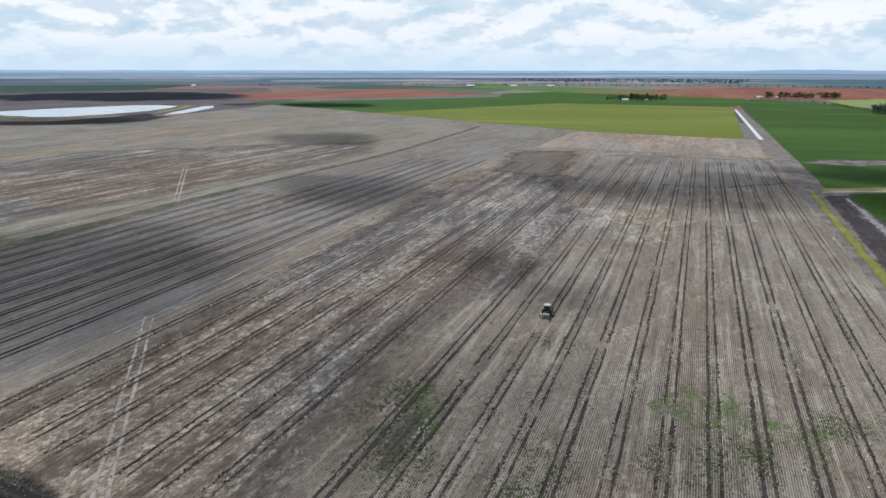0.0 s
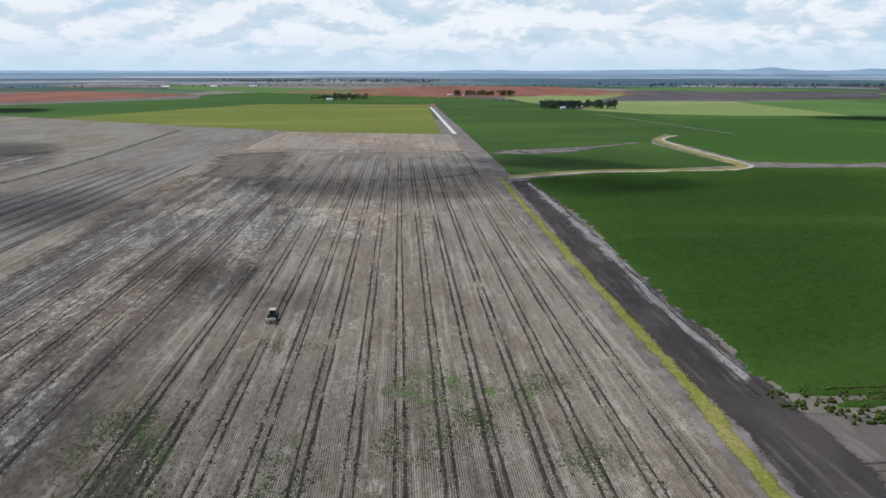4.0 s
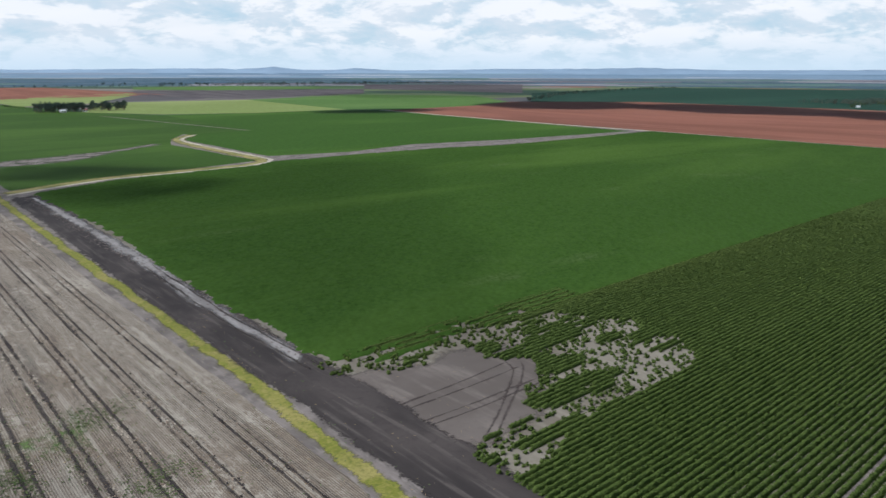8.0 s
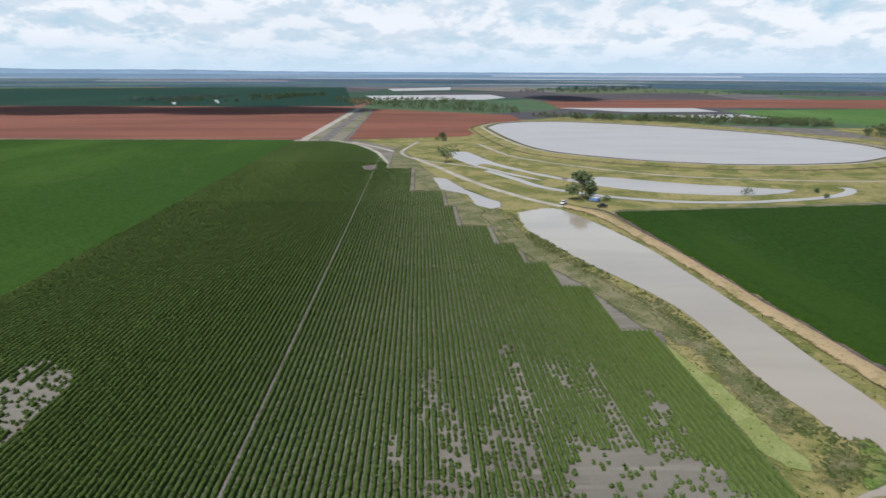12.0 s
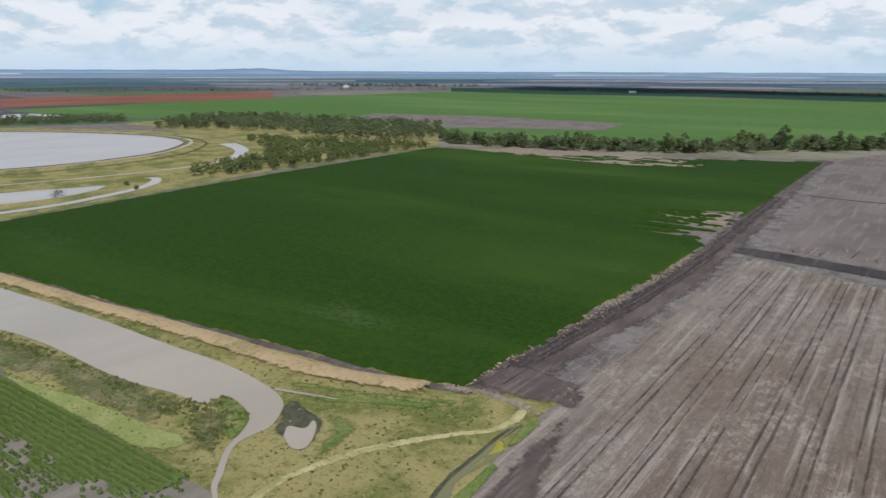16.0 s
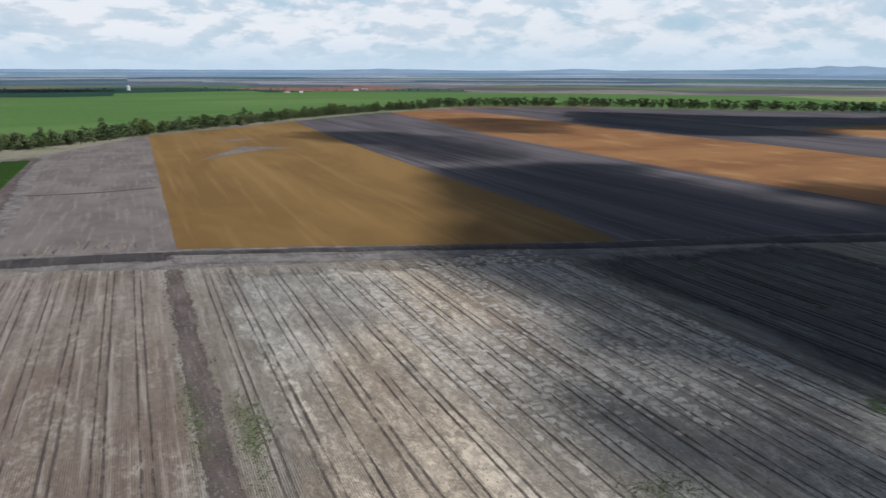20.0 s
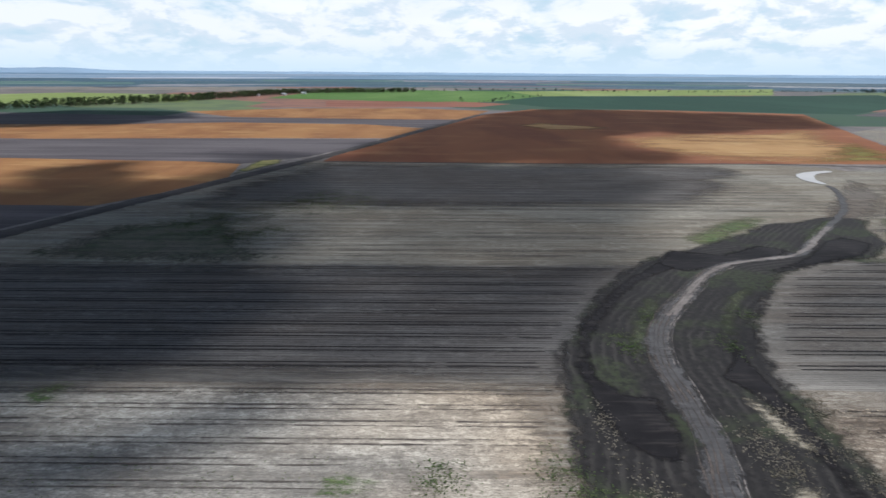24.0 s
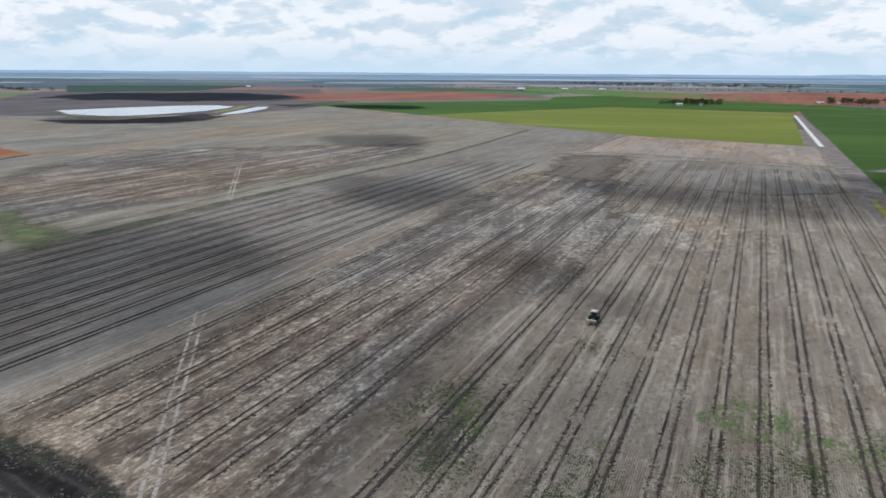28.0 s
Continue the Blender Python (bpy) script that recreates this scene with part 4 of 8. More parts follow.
field("field_purple_southeast", [(2100, -240), (2300, -900), (1719, -783), (1500, -425), (1574, -259)], M["purple_soil"], 0.05, "distant dark bare paddock", ragged=2, seed=43)
field("field_green_south", [(1193, -506), (1261, -800), (1318, -1160), (1307, -1888), (914, -1833), (556, -1831), (153, -1815), (-518, -2100), (-959, -1833), (-1517, -1342), (-1275, -791),
                            (-900, -900), (-780, -1040), (-506, -1140), (-320, -1030), (-173, -915), (-33, -775), (60, -645), (248, -540), (380, -545), (480, -660), (790, -610), (920, -510)],
      M["bright_field"], 0.03, "wide light green paddock behind the tree belt", ragged=2, seed=44)
field("field_teal_south", [(1633, -2359), (813, -2665), (581, -1911), (914, -1833), (1307, -1888)], M["teal_field"], 0.06, "distant dark green crop", ragged=2, seed=45)
field("field_green_south_far", [(37, -2071), (-338, -2231), (-409, -1517), (25, -1425)], M["bright_field"], 0.08, "distant green crop", ragged=2, seed=46)
field("field_teal_south_far", [(581, -1911), (813, -2665), (-150, -2700), (-518, -2110), (153, -1820)], M["teal_field"], 0.06, "distant dark green crop", ragged=2, seed=47)
field("field_grey_south", [(632, -640), (695, -808), (544, -855), (320, -830), (300, -720), (452, -658)], M["grey_soil"], 0.08, "grey-brown bare patch in the paddock", ragged=8, seed=48)
field("woodland_floor", [(345, -487), (338, -300), (352, -358), (440, -382), (640, -442), (800, -465), (812, -570), (765, -655), (470, -668), (388, -545)], M["grass"], 0.09, "dry olive grass under the woodland", "grass", ragged=4, seed=57)
field("field_yellow_west", [(-1517, -1342), (-2019, -1053), (-1912, -672), (-1475, -528), (-1300, -800)], M["pale_field"], 0.05, "distant yellow-green paddock", ragged=3, seed=49)

field("field_west_rough", [(-392, 231), (-430, 288), (-474, 412), (-398, 473), (-264, 592), (-221, 485), (-226, 357), (-224, 271), (-245, 210), (-237, 167), (-271, 156)], M["rough_far~"], 0.050,
      "rough brown stubble with pale straw streaks", seed=158, fray=30)
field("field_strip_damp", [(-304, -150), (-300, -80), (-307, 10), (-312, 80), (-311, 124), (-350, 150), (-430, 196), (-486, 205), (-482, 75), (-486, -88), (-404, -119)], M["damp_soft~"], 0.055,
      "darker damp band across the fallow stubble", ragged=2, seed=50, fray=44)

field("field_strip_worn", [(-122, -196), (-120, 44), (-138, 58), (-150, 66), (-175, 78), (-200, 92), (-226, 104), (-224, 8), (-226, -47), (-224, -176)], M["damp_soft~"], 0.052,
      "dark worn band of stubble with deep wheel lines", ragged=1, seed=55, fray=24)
field("weedy_corner", [(-216, -153), (-282, -138), (-299, -100), (-297, -80), (-250, -62), (-220, -40), (-209, -71), (-212, -117)], M["weedy_soil~"], 0.060, "dark weedy patch in the fallow", "soil", ragged=3, seed=89, fray=30)

# ---- lanes, verge and worn ground ----
def structure(ob, label, category):
    return tagged(ob, label, category, kind="structure")


for k, ring in enumerate(([(-60, 235), (10, 240), (20, 300), (-20, 340), (-80, 320)], [(-100, 250), (-60, 260), (-70, 330), (-110, 340)])):
    field("straw_patch", ring, M["straw~"], 0.042 + 0.005 * k, "paler patch with more straw left on it", "stubble", ragged=3, rounded=True, seed=90 + k, fray=24)
rows_rng = random.Random(9)
for k in range(16):
    x, y = 46 - 2.9 * k + rows_rng.uniform(-0.8, 0.8), -258 - rows_rng.uniform(0, 7)
    long_ = rows_rng.uniform(5, 20)
    structure(ribbon("windrow", [(x, y), (x + rows_rng.uniform(-1, 1), y - long_ * 0.5), (x + rows_rng.uniform(-1.4, 1.4), y - long_)], [(-0.7, 0.06), (0, 0.13), (0.7, 0.06)], M["dry_clod~" if k % 3 else "rut_dim~"], 1.5, 0.7, fray=0.5, seed=k), "short uneven row left by the plough", "soil")
structure(ribbon("plough_band", [(52, -392), (20, -390), (-10, -396)], [(-2.2, 0.06), (0, 0.14), (2.2, 0.06)], M["dark_soil~"], 3.0, 1.0, fray=0.4), "dark ploughed band across the grey field", "soil")
structure(ribbon("verge", [(54, -20), (53.6, 60), (54.3, 98), (55.6, 120), (55.9, 146), (55.8, 186), (55.6, 255), (56.8, 388), (58, 404)], [(-2.5, 0.05), (-1.1, 0.38), (1.3, 0.42), (3.4, 0.06)], M["verge="], 1.0, 1.1, fray=0.5),
          "yellow-green grass verge along the dark lane", "verge")
structure(ribbon("field_margin", [(58.3, -20), (58.4, 100), (59.6, 146), (59.4, 186), (60, 300), (61.5, 400)], [(-2.2, 0.058), (0, 0.064), (1.4, 0.060)], M["track"], 1.5, 1.0),
          "grey dusty margin beside the grass verge", "soil")
structure(ribbon("road_dark", [(65, -20), (65.5, 60), (66, 110), (65.6, 140), (66, 206), (68, 300), (69.5, 393)], [(-9.6, 0.085), (-2, 0.11), (3, 0.12), (8.0, 0.10)], M["dark_soil="], 1.5, 0.8, fray=0.22),
          "dark bare soil lane beside the cotton", "road")
structure(ribbon("road_crust", [(68.5, 122), (69, 135), (68, 158), (69, 187), (70.5, 220), (71, 257), (71, 320), (70.5, 388)], [(-4.6, 0.15), (-1.5, 0.19), (1.5, 0.2), (5.0, 0.15)], M["crust~"], 1.0, 1.6, taper=lambda s: 0.5 + 0.55 * math.sin(math.pi * min(1.0, 0.12 + 0.75 * s)), fray=0.45),
          "pale crusted strip beside the dark lane", "soil")
for off in (-1.2, 1.6):
    structure(ribbon("crust_rut", [(69 + off, 118), (68.5 + off, 135), (67.8 + off, 158), (68.6 + off, 190), (70 + off, 225)], [(-0.5, 0.21), (0, 0.25), (0.5, 0.21)], M["rut~"], 1.5, 0.7, seed=off + 30, fray=0.4), "dark wheel rut in the crusted strip", "rut")
structure(ribbon("bend_lane", [(60, 405), (114, 429), (158, 431), (207, 433), (224, 446), (228, 470), (229, 560), (236, 632), (268, 679)], [(-9, 0.10), (-1.2, 0.16), (1.2, 0.16), (9, 0.10)], M["grass~"], 4.0, 1.6, fray=0.4),
          "grassy lane bending through the crops", "lane")
structure(ribbon("bend_track", [(60, 399), (114, 423), (158, 425), (205, 428), (229, 445), (233, 470), (233, 560), (239, 632), (270, 676)], [(-2.6, 0.17), (2.6, 0.17)], M["gravel~"], 4.0, 0.7, fray=0.3),
          "pale wheel track on the farm lane", "road")
structure(ribbon("east_lane", [(226, 452), (300, 443), (373, 440), (430, 428), (540, 426), (650, 423)], [(-9, 0.10), (9, 0.10)], M["track~"], 4.0, 3.0, fray=0.2, taper=lambda s: 0.4 + 1.2 * math.sin(math.pi * min(1, s * 1.1)) ** 2),
          "worn grey lane between green crops", "road")
structure(ribbon("red_field_road", [(676, 930), (652, 594), (650, 430), (644, 104)], [(-3.4, 0.12), (3.4, 0.12)], M["gravel"], 12.0, 0.8),
          "pale gravel road along the red field", "road")
structure(ribbon("farm_road_east", [(640, 86), (736, 86), (823, 88), (1222, 94)], [(-16, 0.10), (15, 0.10)], M["verge_dry"], 14.0, 1.5),
          "grassy verge of the road between the red fields", "verge")
structure(ribbon("farm_road_track", [(640, 88), (736, 88), (823, 90), (1222, 95)], [(-5, 0.16), (5, 0.16)], M["track"], 14.0, 1.0), "grey road running between the red fields", "road")
structure(ribbon("farm_road_edge", [(640, 106), (823, 106), (1222, 104)], [(-4, 0.16), (4, 0.16)], M["gravel"], 14.0, 1.2),
          "pale gravel edge of the wide road", "road")
structure(ribbon("track_south", [(63, -103), (60, -125), (59, -144), (55, -170), (54, -210), (54, -245), (56, -300), (60, -404), (63, -480), (63, -566)],
                 [(-13, 0.08), (-3.5, 0.14), (3.5, 0.14), (5, 0.07)], M["road_soil="], 1.5, 1.6, fray=0.45), "rutted dark mud track along the cotton", "road")
structure(ribbon("track_mud", [(68, -106), (66, -118), (65, -135), (62, -165), (60, -205), (59.5, -235), (60.5, -290), (63, -380)], [(-4.6, 0.15), (-1.5, 0.18), (1.5, 0.17), (3.6, 0.15)], M["mud="], 1.5, 1.2, fray=0.5, seed=14), "dark churned mud beside the crop", "road")
for off in (-2.2, -0.6, 1.1):
    structure(ribbon("mud_rut", [(66.5 + off, -110), (65 + off, -135), (62.2 + off, -165), (60 + off, -205), (59.6 + off, -240)], [(-0.35, 0.19), (0, 0.22), (0.35, 0.19)], M["rut~"], 1.5, 0.6, seed=off + 40, fray=0.45), "wheel rut in the churned mud", "rut")
structure(ribbon("crossroad", [(56, -254), (32, -250), (11, -247), (-10, -241)], [(-7.5, 0.09), (-3, 0.14), (3, 0.14), (6.5, 0.09)], M["dark_soil="], 2.0, 0.9, fray=0.25), "dark soil lane crossing between the fields", "road")
structure(ribbon("crossroad", [(-6, -237), (-60, -219), (-104, -206), (-152, -191), (-210, -177)], [(-6.5, 0.08), (-3, 0.13), (3, 0.13), (6.5, 0.08)], M["track="], 2.0, 1.2, fray=0.35, seed=4), "grey rutted lane along the ripe crop", "road")
structure(ribbon("crossroad", [(-2, -248), (-60, -230), (-104, -215), (-152, -198), (-210, -182), (-250, -168), (-312, -150), (-378, -129), (-406, -121), (-515, -88), (-716, -36), (-1065, 53)],
                 [(-5.5, 0.10), (-2, 0.17), (2, 0.17), (5.5, 0.10)], M["dark_soil="], 2.0, 0.9, fray=0.3, taper=lambda s: 0.55 + min(1.0, s * 5) * 0.75), "dark soil lane crossing between the fields", "road")
structure(ribbon("strip_dark", [(-7.6, -60), (-7.5, -100), (-7.2, -160), (-7.0, -226)], [(-3.6, 0.10), (0, 0.12), (3.6, 0.10)], M["road_soil="], 1.5, 0.9, fray=0.4),
          "dark cultivated strip through the stubble", "soil")
structure(ribbon("corner_track", [(651, 114), (645, 81), (607, 54), (548, 34), (474, 22)], [(-3.0, 0.12), (3.0, 0.12)], M["gravel~"], 4.0, 0.9, fray=0.35), "pale track bending round the cotton", "road")
structure(ribbon("silver_channel", [(54, 700), (53.5, 960), (53, 1245)], [(-2.0, 0.3), (2.0, 0.3)], M["concrete"], 30.0, 0.0),
          "straight concrete irrigation channel shining pale", "channel")
structure(ribbon("channel_track", [(61, 700), (60, 960), (59, 1230)], [(-4.0, 0.2), (4.0, 0.2)], M["track"], 30.0, 1.0),
          "bare track beside the irrigation channel", "road")
structure(ribbon("far_lane", [(286, 1040), (332, 690)], [(-2.0, 0.2), (2.0, 0.2)], M["track"], 20.0, 0.5), "thin pale lane across green fields", "road")

# ---- the gully that winds through the western stubble ----
GULLY = [(-394, 217), (-372, 211), (-354, 203), (-318, 185), (-282, 159), (-253, 137), (-235, 123), (-228, 109), (-221, 93), (-206, 80), (-187, 68), (-169, 57), (-155, 51), (-139, 47.5), (-124, 47), (-110, 46), (-95, 43), (-85, 41), (-72, 38)]
GULLY_RING = [(-306, 172), (-296, 152), (-286, 130), (-262, 106), (-243, 85), (-233, 69), (-213, 54), (-191, 41), (-164, 30), (-147, 23), (-134, 20), (-122, 20), (-108, 19), (-97, 18), (-87, 17), (-68, 22),
              (-56, 40), (-66, 62), (-80, 68), (-90, 71), (-101, 72), (-117, 73), (-132, 73), (-147, 76), (-165, 83), (-185, 94), (-206, 107), (-216, 121), (-228, 149), (-248, 167), (-276, 175), (-296, 188)]
field("gully_banks", GULLY_RING, M["gully_soil"], 0.09, "dark damp soil along a winding gully", "gully", fray=11.0, along=GULLY)
field("gully_head", [(-300, 160), (-272, 166), (-296, 194), (-350, 232), (-400, 250), (-440, 250), (-404, 226), (-336, 180)], M["strip_dark~"], 0.085, "worn grey soil at the head of the gully", "soil", seed=69, fray=20)
# bands darker than the rest of the gully, along its rims
field("gully_black", [(-229, 73), (-197, 50), (-164, 33), (-139, 27), (-115, 27), (-105, 30), (-99, 35), (-99, 40), (-110, 43), (-124, 43), (-125, 37), (-132, 33), (-150, 35), (-176, 46), (-200, 60), (-217, 77)], M["rim_soil~"], 0.110, "blacker soil in bands along the gully's rims", "soil", seed=56, fray=5)
field("gully_black", [(-205, 99), (-172, 78), (-149, 68), (-133, 67), (-118, 67), (-107, 66), (-95, 64), (-85, 63), (-83, 58), (-98, 60), (-107, 59), (-123, 60), (-133, 56), (-142, 62), (-166, 73)], M["rim_soil~"], 0.112, "blacker soil in bands along the gully's rims", "soil", seed=57, fray=4)
field("gully_black", [(-242, 79), (-235, 95), (-249, 114), (-240, 125), (-225, 112), (-218, 92), (-209, 76), (-221, 68)], M["rim_soil~"], 0.114, "blacker soil in bands along the gully's rims", "soil", seed=58, fray=6)
field("gully_black", [(-255, 141), (-265, 154), (-251, 161), (-232, 146), (-220, 122), (-208, 104), (-214, 102), (-227, 118)], M["rim_soil~"], 0.116, "blacker soil in bands along the gully's rims", "soil", seed=59, fray=6)
field("gully_green", [(-172, 45), (-196, 60), (-188, 65), (-164, 55), (-144, 48), (-127, 42), (-127, 37), (-145, 39)], M["gully_green~"], 0.120, "green weeds along the gully's edge", "grass", seed=63, fray=6)
field("gully_green", [(-187, 76), (-201, 90), (-196, 94), (-172, 80), (-144, 67), (-141, 62), (-160, 64)], M["gully_green~"], 0.122, "green weeds along the gully's edge", "grass", seed=64, fray=5)
field("gully_green", [(-255, 131), (-293, 159), (-302, 176), (-269, 153), (-243, 132)], M["gully_green~"], 0.124, "green weeds along the gully's edge", "grass", seed=65, fray=4)
field("gully_stalks", [(-126, 55), (-126, 62), (-114, 64), (-102, 65), (-99, 61), (-103, 57), (-112, 55)], M["stalks~"], 0.130, "dry pale stalks left standing in the gully", "stubble", seed=163, fray=4)
field("gully_stalks", [(-96, 52), (-95, 59), (-88, 58), (-84, 50), (-85, 46)], M["stalks~"], 0.132, "dry pale stalks left standing in the gully", "stubble", seed=164, fray=4)
field("gully_stalks", [(-109, 26), (-104, 31), (-87, 27), (-88, 23)], M["stalks~"], 0.134, "dry pale stalks left standing in the gully", "stubble", seed=165, fray=5)
field("gully_stalks", [(-97, 35), (-98, 40), (-86, 37), (-87, 30)], M["stalks~"], 0.136, "dry pale stalks left standing in the gully", "stubble", seed=166, fray=4)
structure(ribbon("gully_bed", GULLY, [(-4.8, 0.15), (-2.5, 0.17), (0, 0.18), (2.5, 0.17), (4.8, 0.15)], M["silt="], 1.5, 1.0, fray=0.5, taper=lambda s: 0.62 + 0.38 * min(1.0, max(0.0, s - 0.4) * 2.5)), "grey silt bed of the winding gully", "gully")
structure(ribbon("gully_silt", GULLY[4:12], [(-2.4, 0.2), (0, 0.21), (2.0, 0.2)], M["track="], 1.5, 1.2, fray=0.5, seed=21), "pale silt on the gully bed", "gully")
for off in (-2.6, -1.5, -0.3, 0.9, 2.1, 3.0):
    structure(ribbon("gully_rut", [(x + off * 0.35, y + off * 0.95) for x, y in GULLY[8:]], [(-0.45, 0.20), (0, 0.24), (0.45, 0.20)], M["rut_dim~" if off < 2 else "streak_silt~"], 1.5, 0.7, seed=off + 9, fray=0.5), "pale wheel rut along the gully bed", "rut")
structure(ribbon("gully_water", [(-452, 250), (-443, 234), (-432, 224), (-413, 217), (-396, 217)], [(-4.0, 0.26), (4.0, 0.26)], M["pond_water"], 1.5, 0.5, taper=lambda s: 0.35 + 0.9 * math.sin(math.pi * min(1, s * 0.9 + 0.05))),
          "bright standing water at the gully's head", "water")
for off in (-1.25, 1.25):
    for run in ([(-66 + off, 52), (-72.4 + off, 61), (-95.6 + off, 91.5), (-127 + off, 133)], [(-228 + off, 262), (-268 + off, 314), (-310 + off, 369)]):
        structure(ribbon("old_track", run, [(-0.6, 0.09), (0.6, 0.09)], M["faint~"], 2.0, 0.3, fray=0.3), "pale wheel marks across the stubble", "track")
field("weed_ground", [(-97, -21), (-100, -14), (-97, -7), (-88, -6), (-87, -21)], M["weed_thin~"], 0.100, "green weeds coming up in the stubble", "weeds", seed=280, fray=4)
field("weed_ground", [(-122, -83), (-132, -75), (-125, -69), (-114, -74)], M["weed_thin~"], 0.102, "green weeds coming up in the stubble", "weeds", seed=281, fray=3)
field("weed_ground", [(-2, -146), (-5, -144), (-3, -110), (0, -112)], M["weed_thin~"], 0.104, "green weeds coming up in the stubble", "weeds", seed=282, fray=1.6)
field("weed_ground", [(-12, -124), (-16, -121), (-14, -104), (-11, -106)], M["weed_thin~"], 0.106, "green weeds coming up in the stubble", "weeds", seed=283, fray=1.8)
field("weed_ground", [(-158, -174), (-170, -165), (-159, -151), (-147, -159)], M["weed_thin~"], 0.108, "green weeds coming up in the stubble", "weeds", seed=284, fray=6)
field("weed_ground", [(-161, -129), (-171, -119), (-162, -110), (-150, -118)], M["weed_thin~"], 0.110, "green weeds coming up in the stubble", "weeds", seed=285, fray=6)
field("weed_ground", [(-9, 125), (0, 138), (10, 140), (18, 129), (31, 128), (27, 114), (9, 115), (-3, 116)], M["weed_thin~"], 0.072, "green weeds coming up between the drill rows", "weeds", seed=180, fray=4)
field("weed_ground", [(-22, 113), (-16, 120), (-14, 102), (-15, 89), (-21, 88)], M["weed_thin~"], 0.074, "green weeds coming up between the drill rows", "weeds", seed=181, fray=4)
field("weed_ground", [(-51, 115), (-46, 125), (-33, 108), (-34, 96), (-42, 95)], M["weed_thin~"], 0.076, "green weeds coming up between the drill rows", "weeds", seed=182, fray=4)
field("weed_ground", [(17, 124), (26, 127), (24, 104), (18, 106)], M["weed_thin~"], 0.078, "green weeds coming up between the drill rows", "weeds", seed=183, fray=4)
field("weed_ground", [(-301, 186), (-310, 214), (-260, 195), (-229, 189), (-215, 159), (-220, 141)], M["weed_green~"], 0.07, "dense green weeds beside the gully", "weeds", seed=65, fray=18)
field("weed_ground", [(-263, 89), (-300, 122), (-310, 153), (-270, 126), (-244, 102), (-245, 85)], M["weed_green~"], 0.071, "dense green weeds beside the gully", "weeds", seed=66, fray=14)
structure(ribbon("west_lane", [(-225, 138), (-227, 145), (-227, 200), (-226, 282), (-222, 372), (-218, 502), (-232, 770)], [(-4.5, 0.07), (0, 0.1), (4.5, 0.07)], M["weedy_soil="], 2.0, 0.8, fray=0.5), "dark weedy line between two fallow fields", "lane")
structure(ribbon("strip_edge", [(-125.4, 118), (-126, 135), (-130, 200), (-137, 300), (-141, 400), (-139, 490)], [(-1.0, 0.07), (0, 0.1), (1.0, 0.07)], M["crust~"], 1.5, 0.6, fray=0.45), "pale line of straw along the strip", "soil")
structure(ribbon("orange_edge", [(-486, -84), (-482, 75), (-488, 216), (-476, 300), (-486, 350)], [(-4.0, 0.08), (0, 0.1), (4.0, 0.08)], M["dark_soil="], 3.0, 0.8, fray=0.4), "dark line along the ripe crop", "soil")


# dark ovals: passing shade and weeds put into the stubble's colour
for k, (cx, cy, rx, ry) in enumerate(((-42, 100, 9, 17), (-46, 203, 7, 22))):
    field("shade_patch", [(cx + rx * math.cos(a), cy + ry * math.sin(a)) for a in np.linspace(0, 6.283, 13)[:-1]], M["stubble_damp_shade~"], 0.068 + 0.003 * k, "dark patch in the stubble, shade and weeds put into its colour", "soil", rounded=True, seed=110 + k, fray=min(rx, ry) * 0.8)


# ---- wheel tracks of the machines ----
RUT_LINES = []


def inside(x, y, pts):
    odd = False
    for (ax, ay), (bx, by) in zip(pts, pts[1:] + pts[:1]):
        if (ay > y) != (by > y) and x < (bx - ax) * (y - ay) / (by - ay) + ax:
            odd = not odd
    return odd


def dry_runs(x, y0, y1):
    """The stretches of a line along y that lie outside the gully."""
    runs, start, y = [], None, y0
    while y <= y1:
        wet = inside(x, y, GULLY_RING)
        if not wet and start is None:
            start = y
        if start is not None and (wet or y + 1.5 > y1):
            if y - start > 6:
                runs.append((start, y))
            start = None
        y += 1.5
    return runs


def wheel_tracks(field_, x0, x1, y0, y1, gap, gauge, skip, seed, lift, matter="rut~", litter=True, thick=1.0):
    """Pairs of ruts along y, broken where the wheels left little mark."""
    rng = random.Random(seed)
    x = x0
    while x < x1:
        base_wide = rng.uniform(0.8, 1.15) * thick
        for ya, yb in dry_runs(x, y0(x) + rng.uniform(-2, 2), y1(x) + rng.uniform(-4, 4)):
            y = ya
            while y < yb - 5:
                ye = min(yb, y + rng.uniform(60, 300))
                if rng.random() > skip:
                    bend = rng.uniform(-0.2, 0.2)
                    for side in (-gauge / 2, gauge / 2):
                        if litter:
                            RUT_LINES.append((x + side, y, ye))
                        wide = base_wide * rng.uniform(0.8, 1.2)
                        ribbon("wheel_rut", [(x + side, y), (x + side + bend, (y + ye) / 2), (x + side, ye)],
                               [(-0.50 * wide, lift), (-0.2 * wide, lift + 0.06), (0.2 * wide, lift + 0.05), (0.50 * wide, lift)], M[matter], 2.0, 0.22, parent=field_, seed=rng.random() * 50,
                               taper=lambda s: min(1.0, 0.5 + 7 * s, 0.5 + 7 * (1 - s)), rim=0.35)
                y = ye + rng.uniform(-3, 6)
        x += gap * rng.uniform(0.985, 1.015)


wheel_tracks(STUBBLE, -47.2, 50, lambda x: 20, lambda x: 512, 7.72, 1.75, 0.0, 5, 0.075, thick=0.95)
wheel_tracks(STUBBLE_ROUGH, -117, -50, lambda x: 72, lambda x: 470, 7.72, 1.75, 0.2, 15, 0.07, "rut~", thick=0.9)
wheel_tracks(STUBBLE, 3, 46, lambda x: -232, lambda x: -60, 7.2, 1.75, 0.0, 6, 0.09, "rut_dim~", False, 0.8)
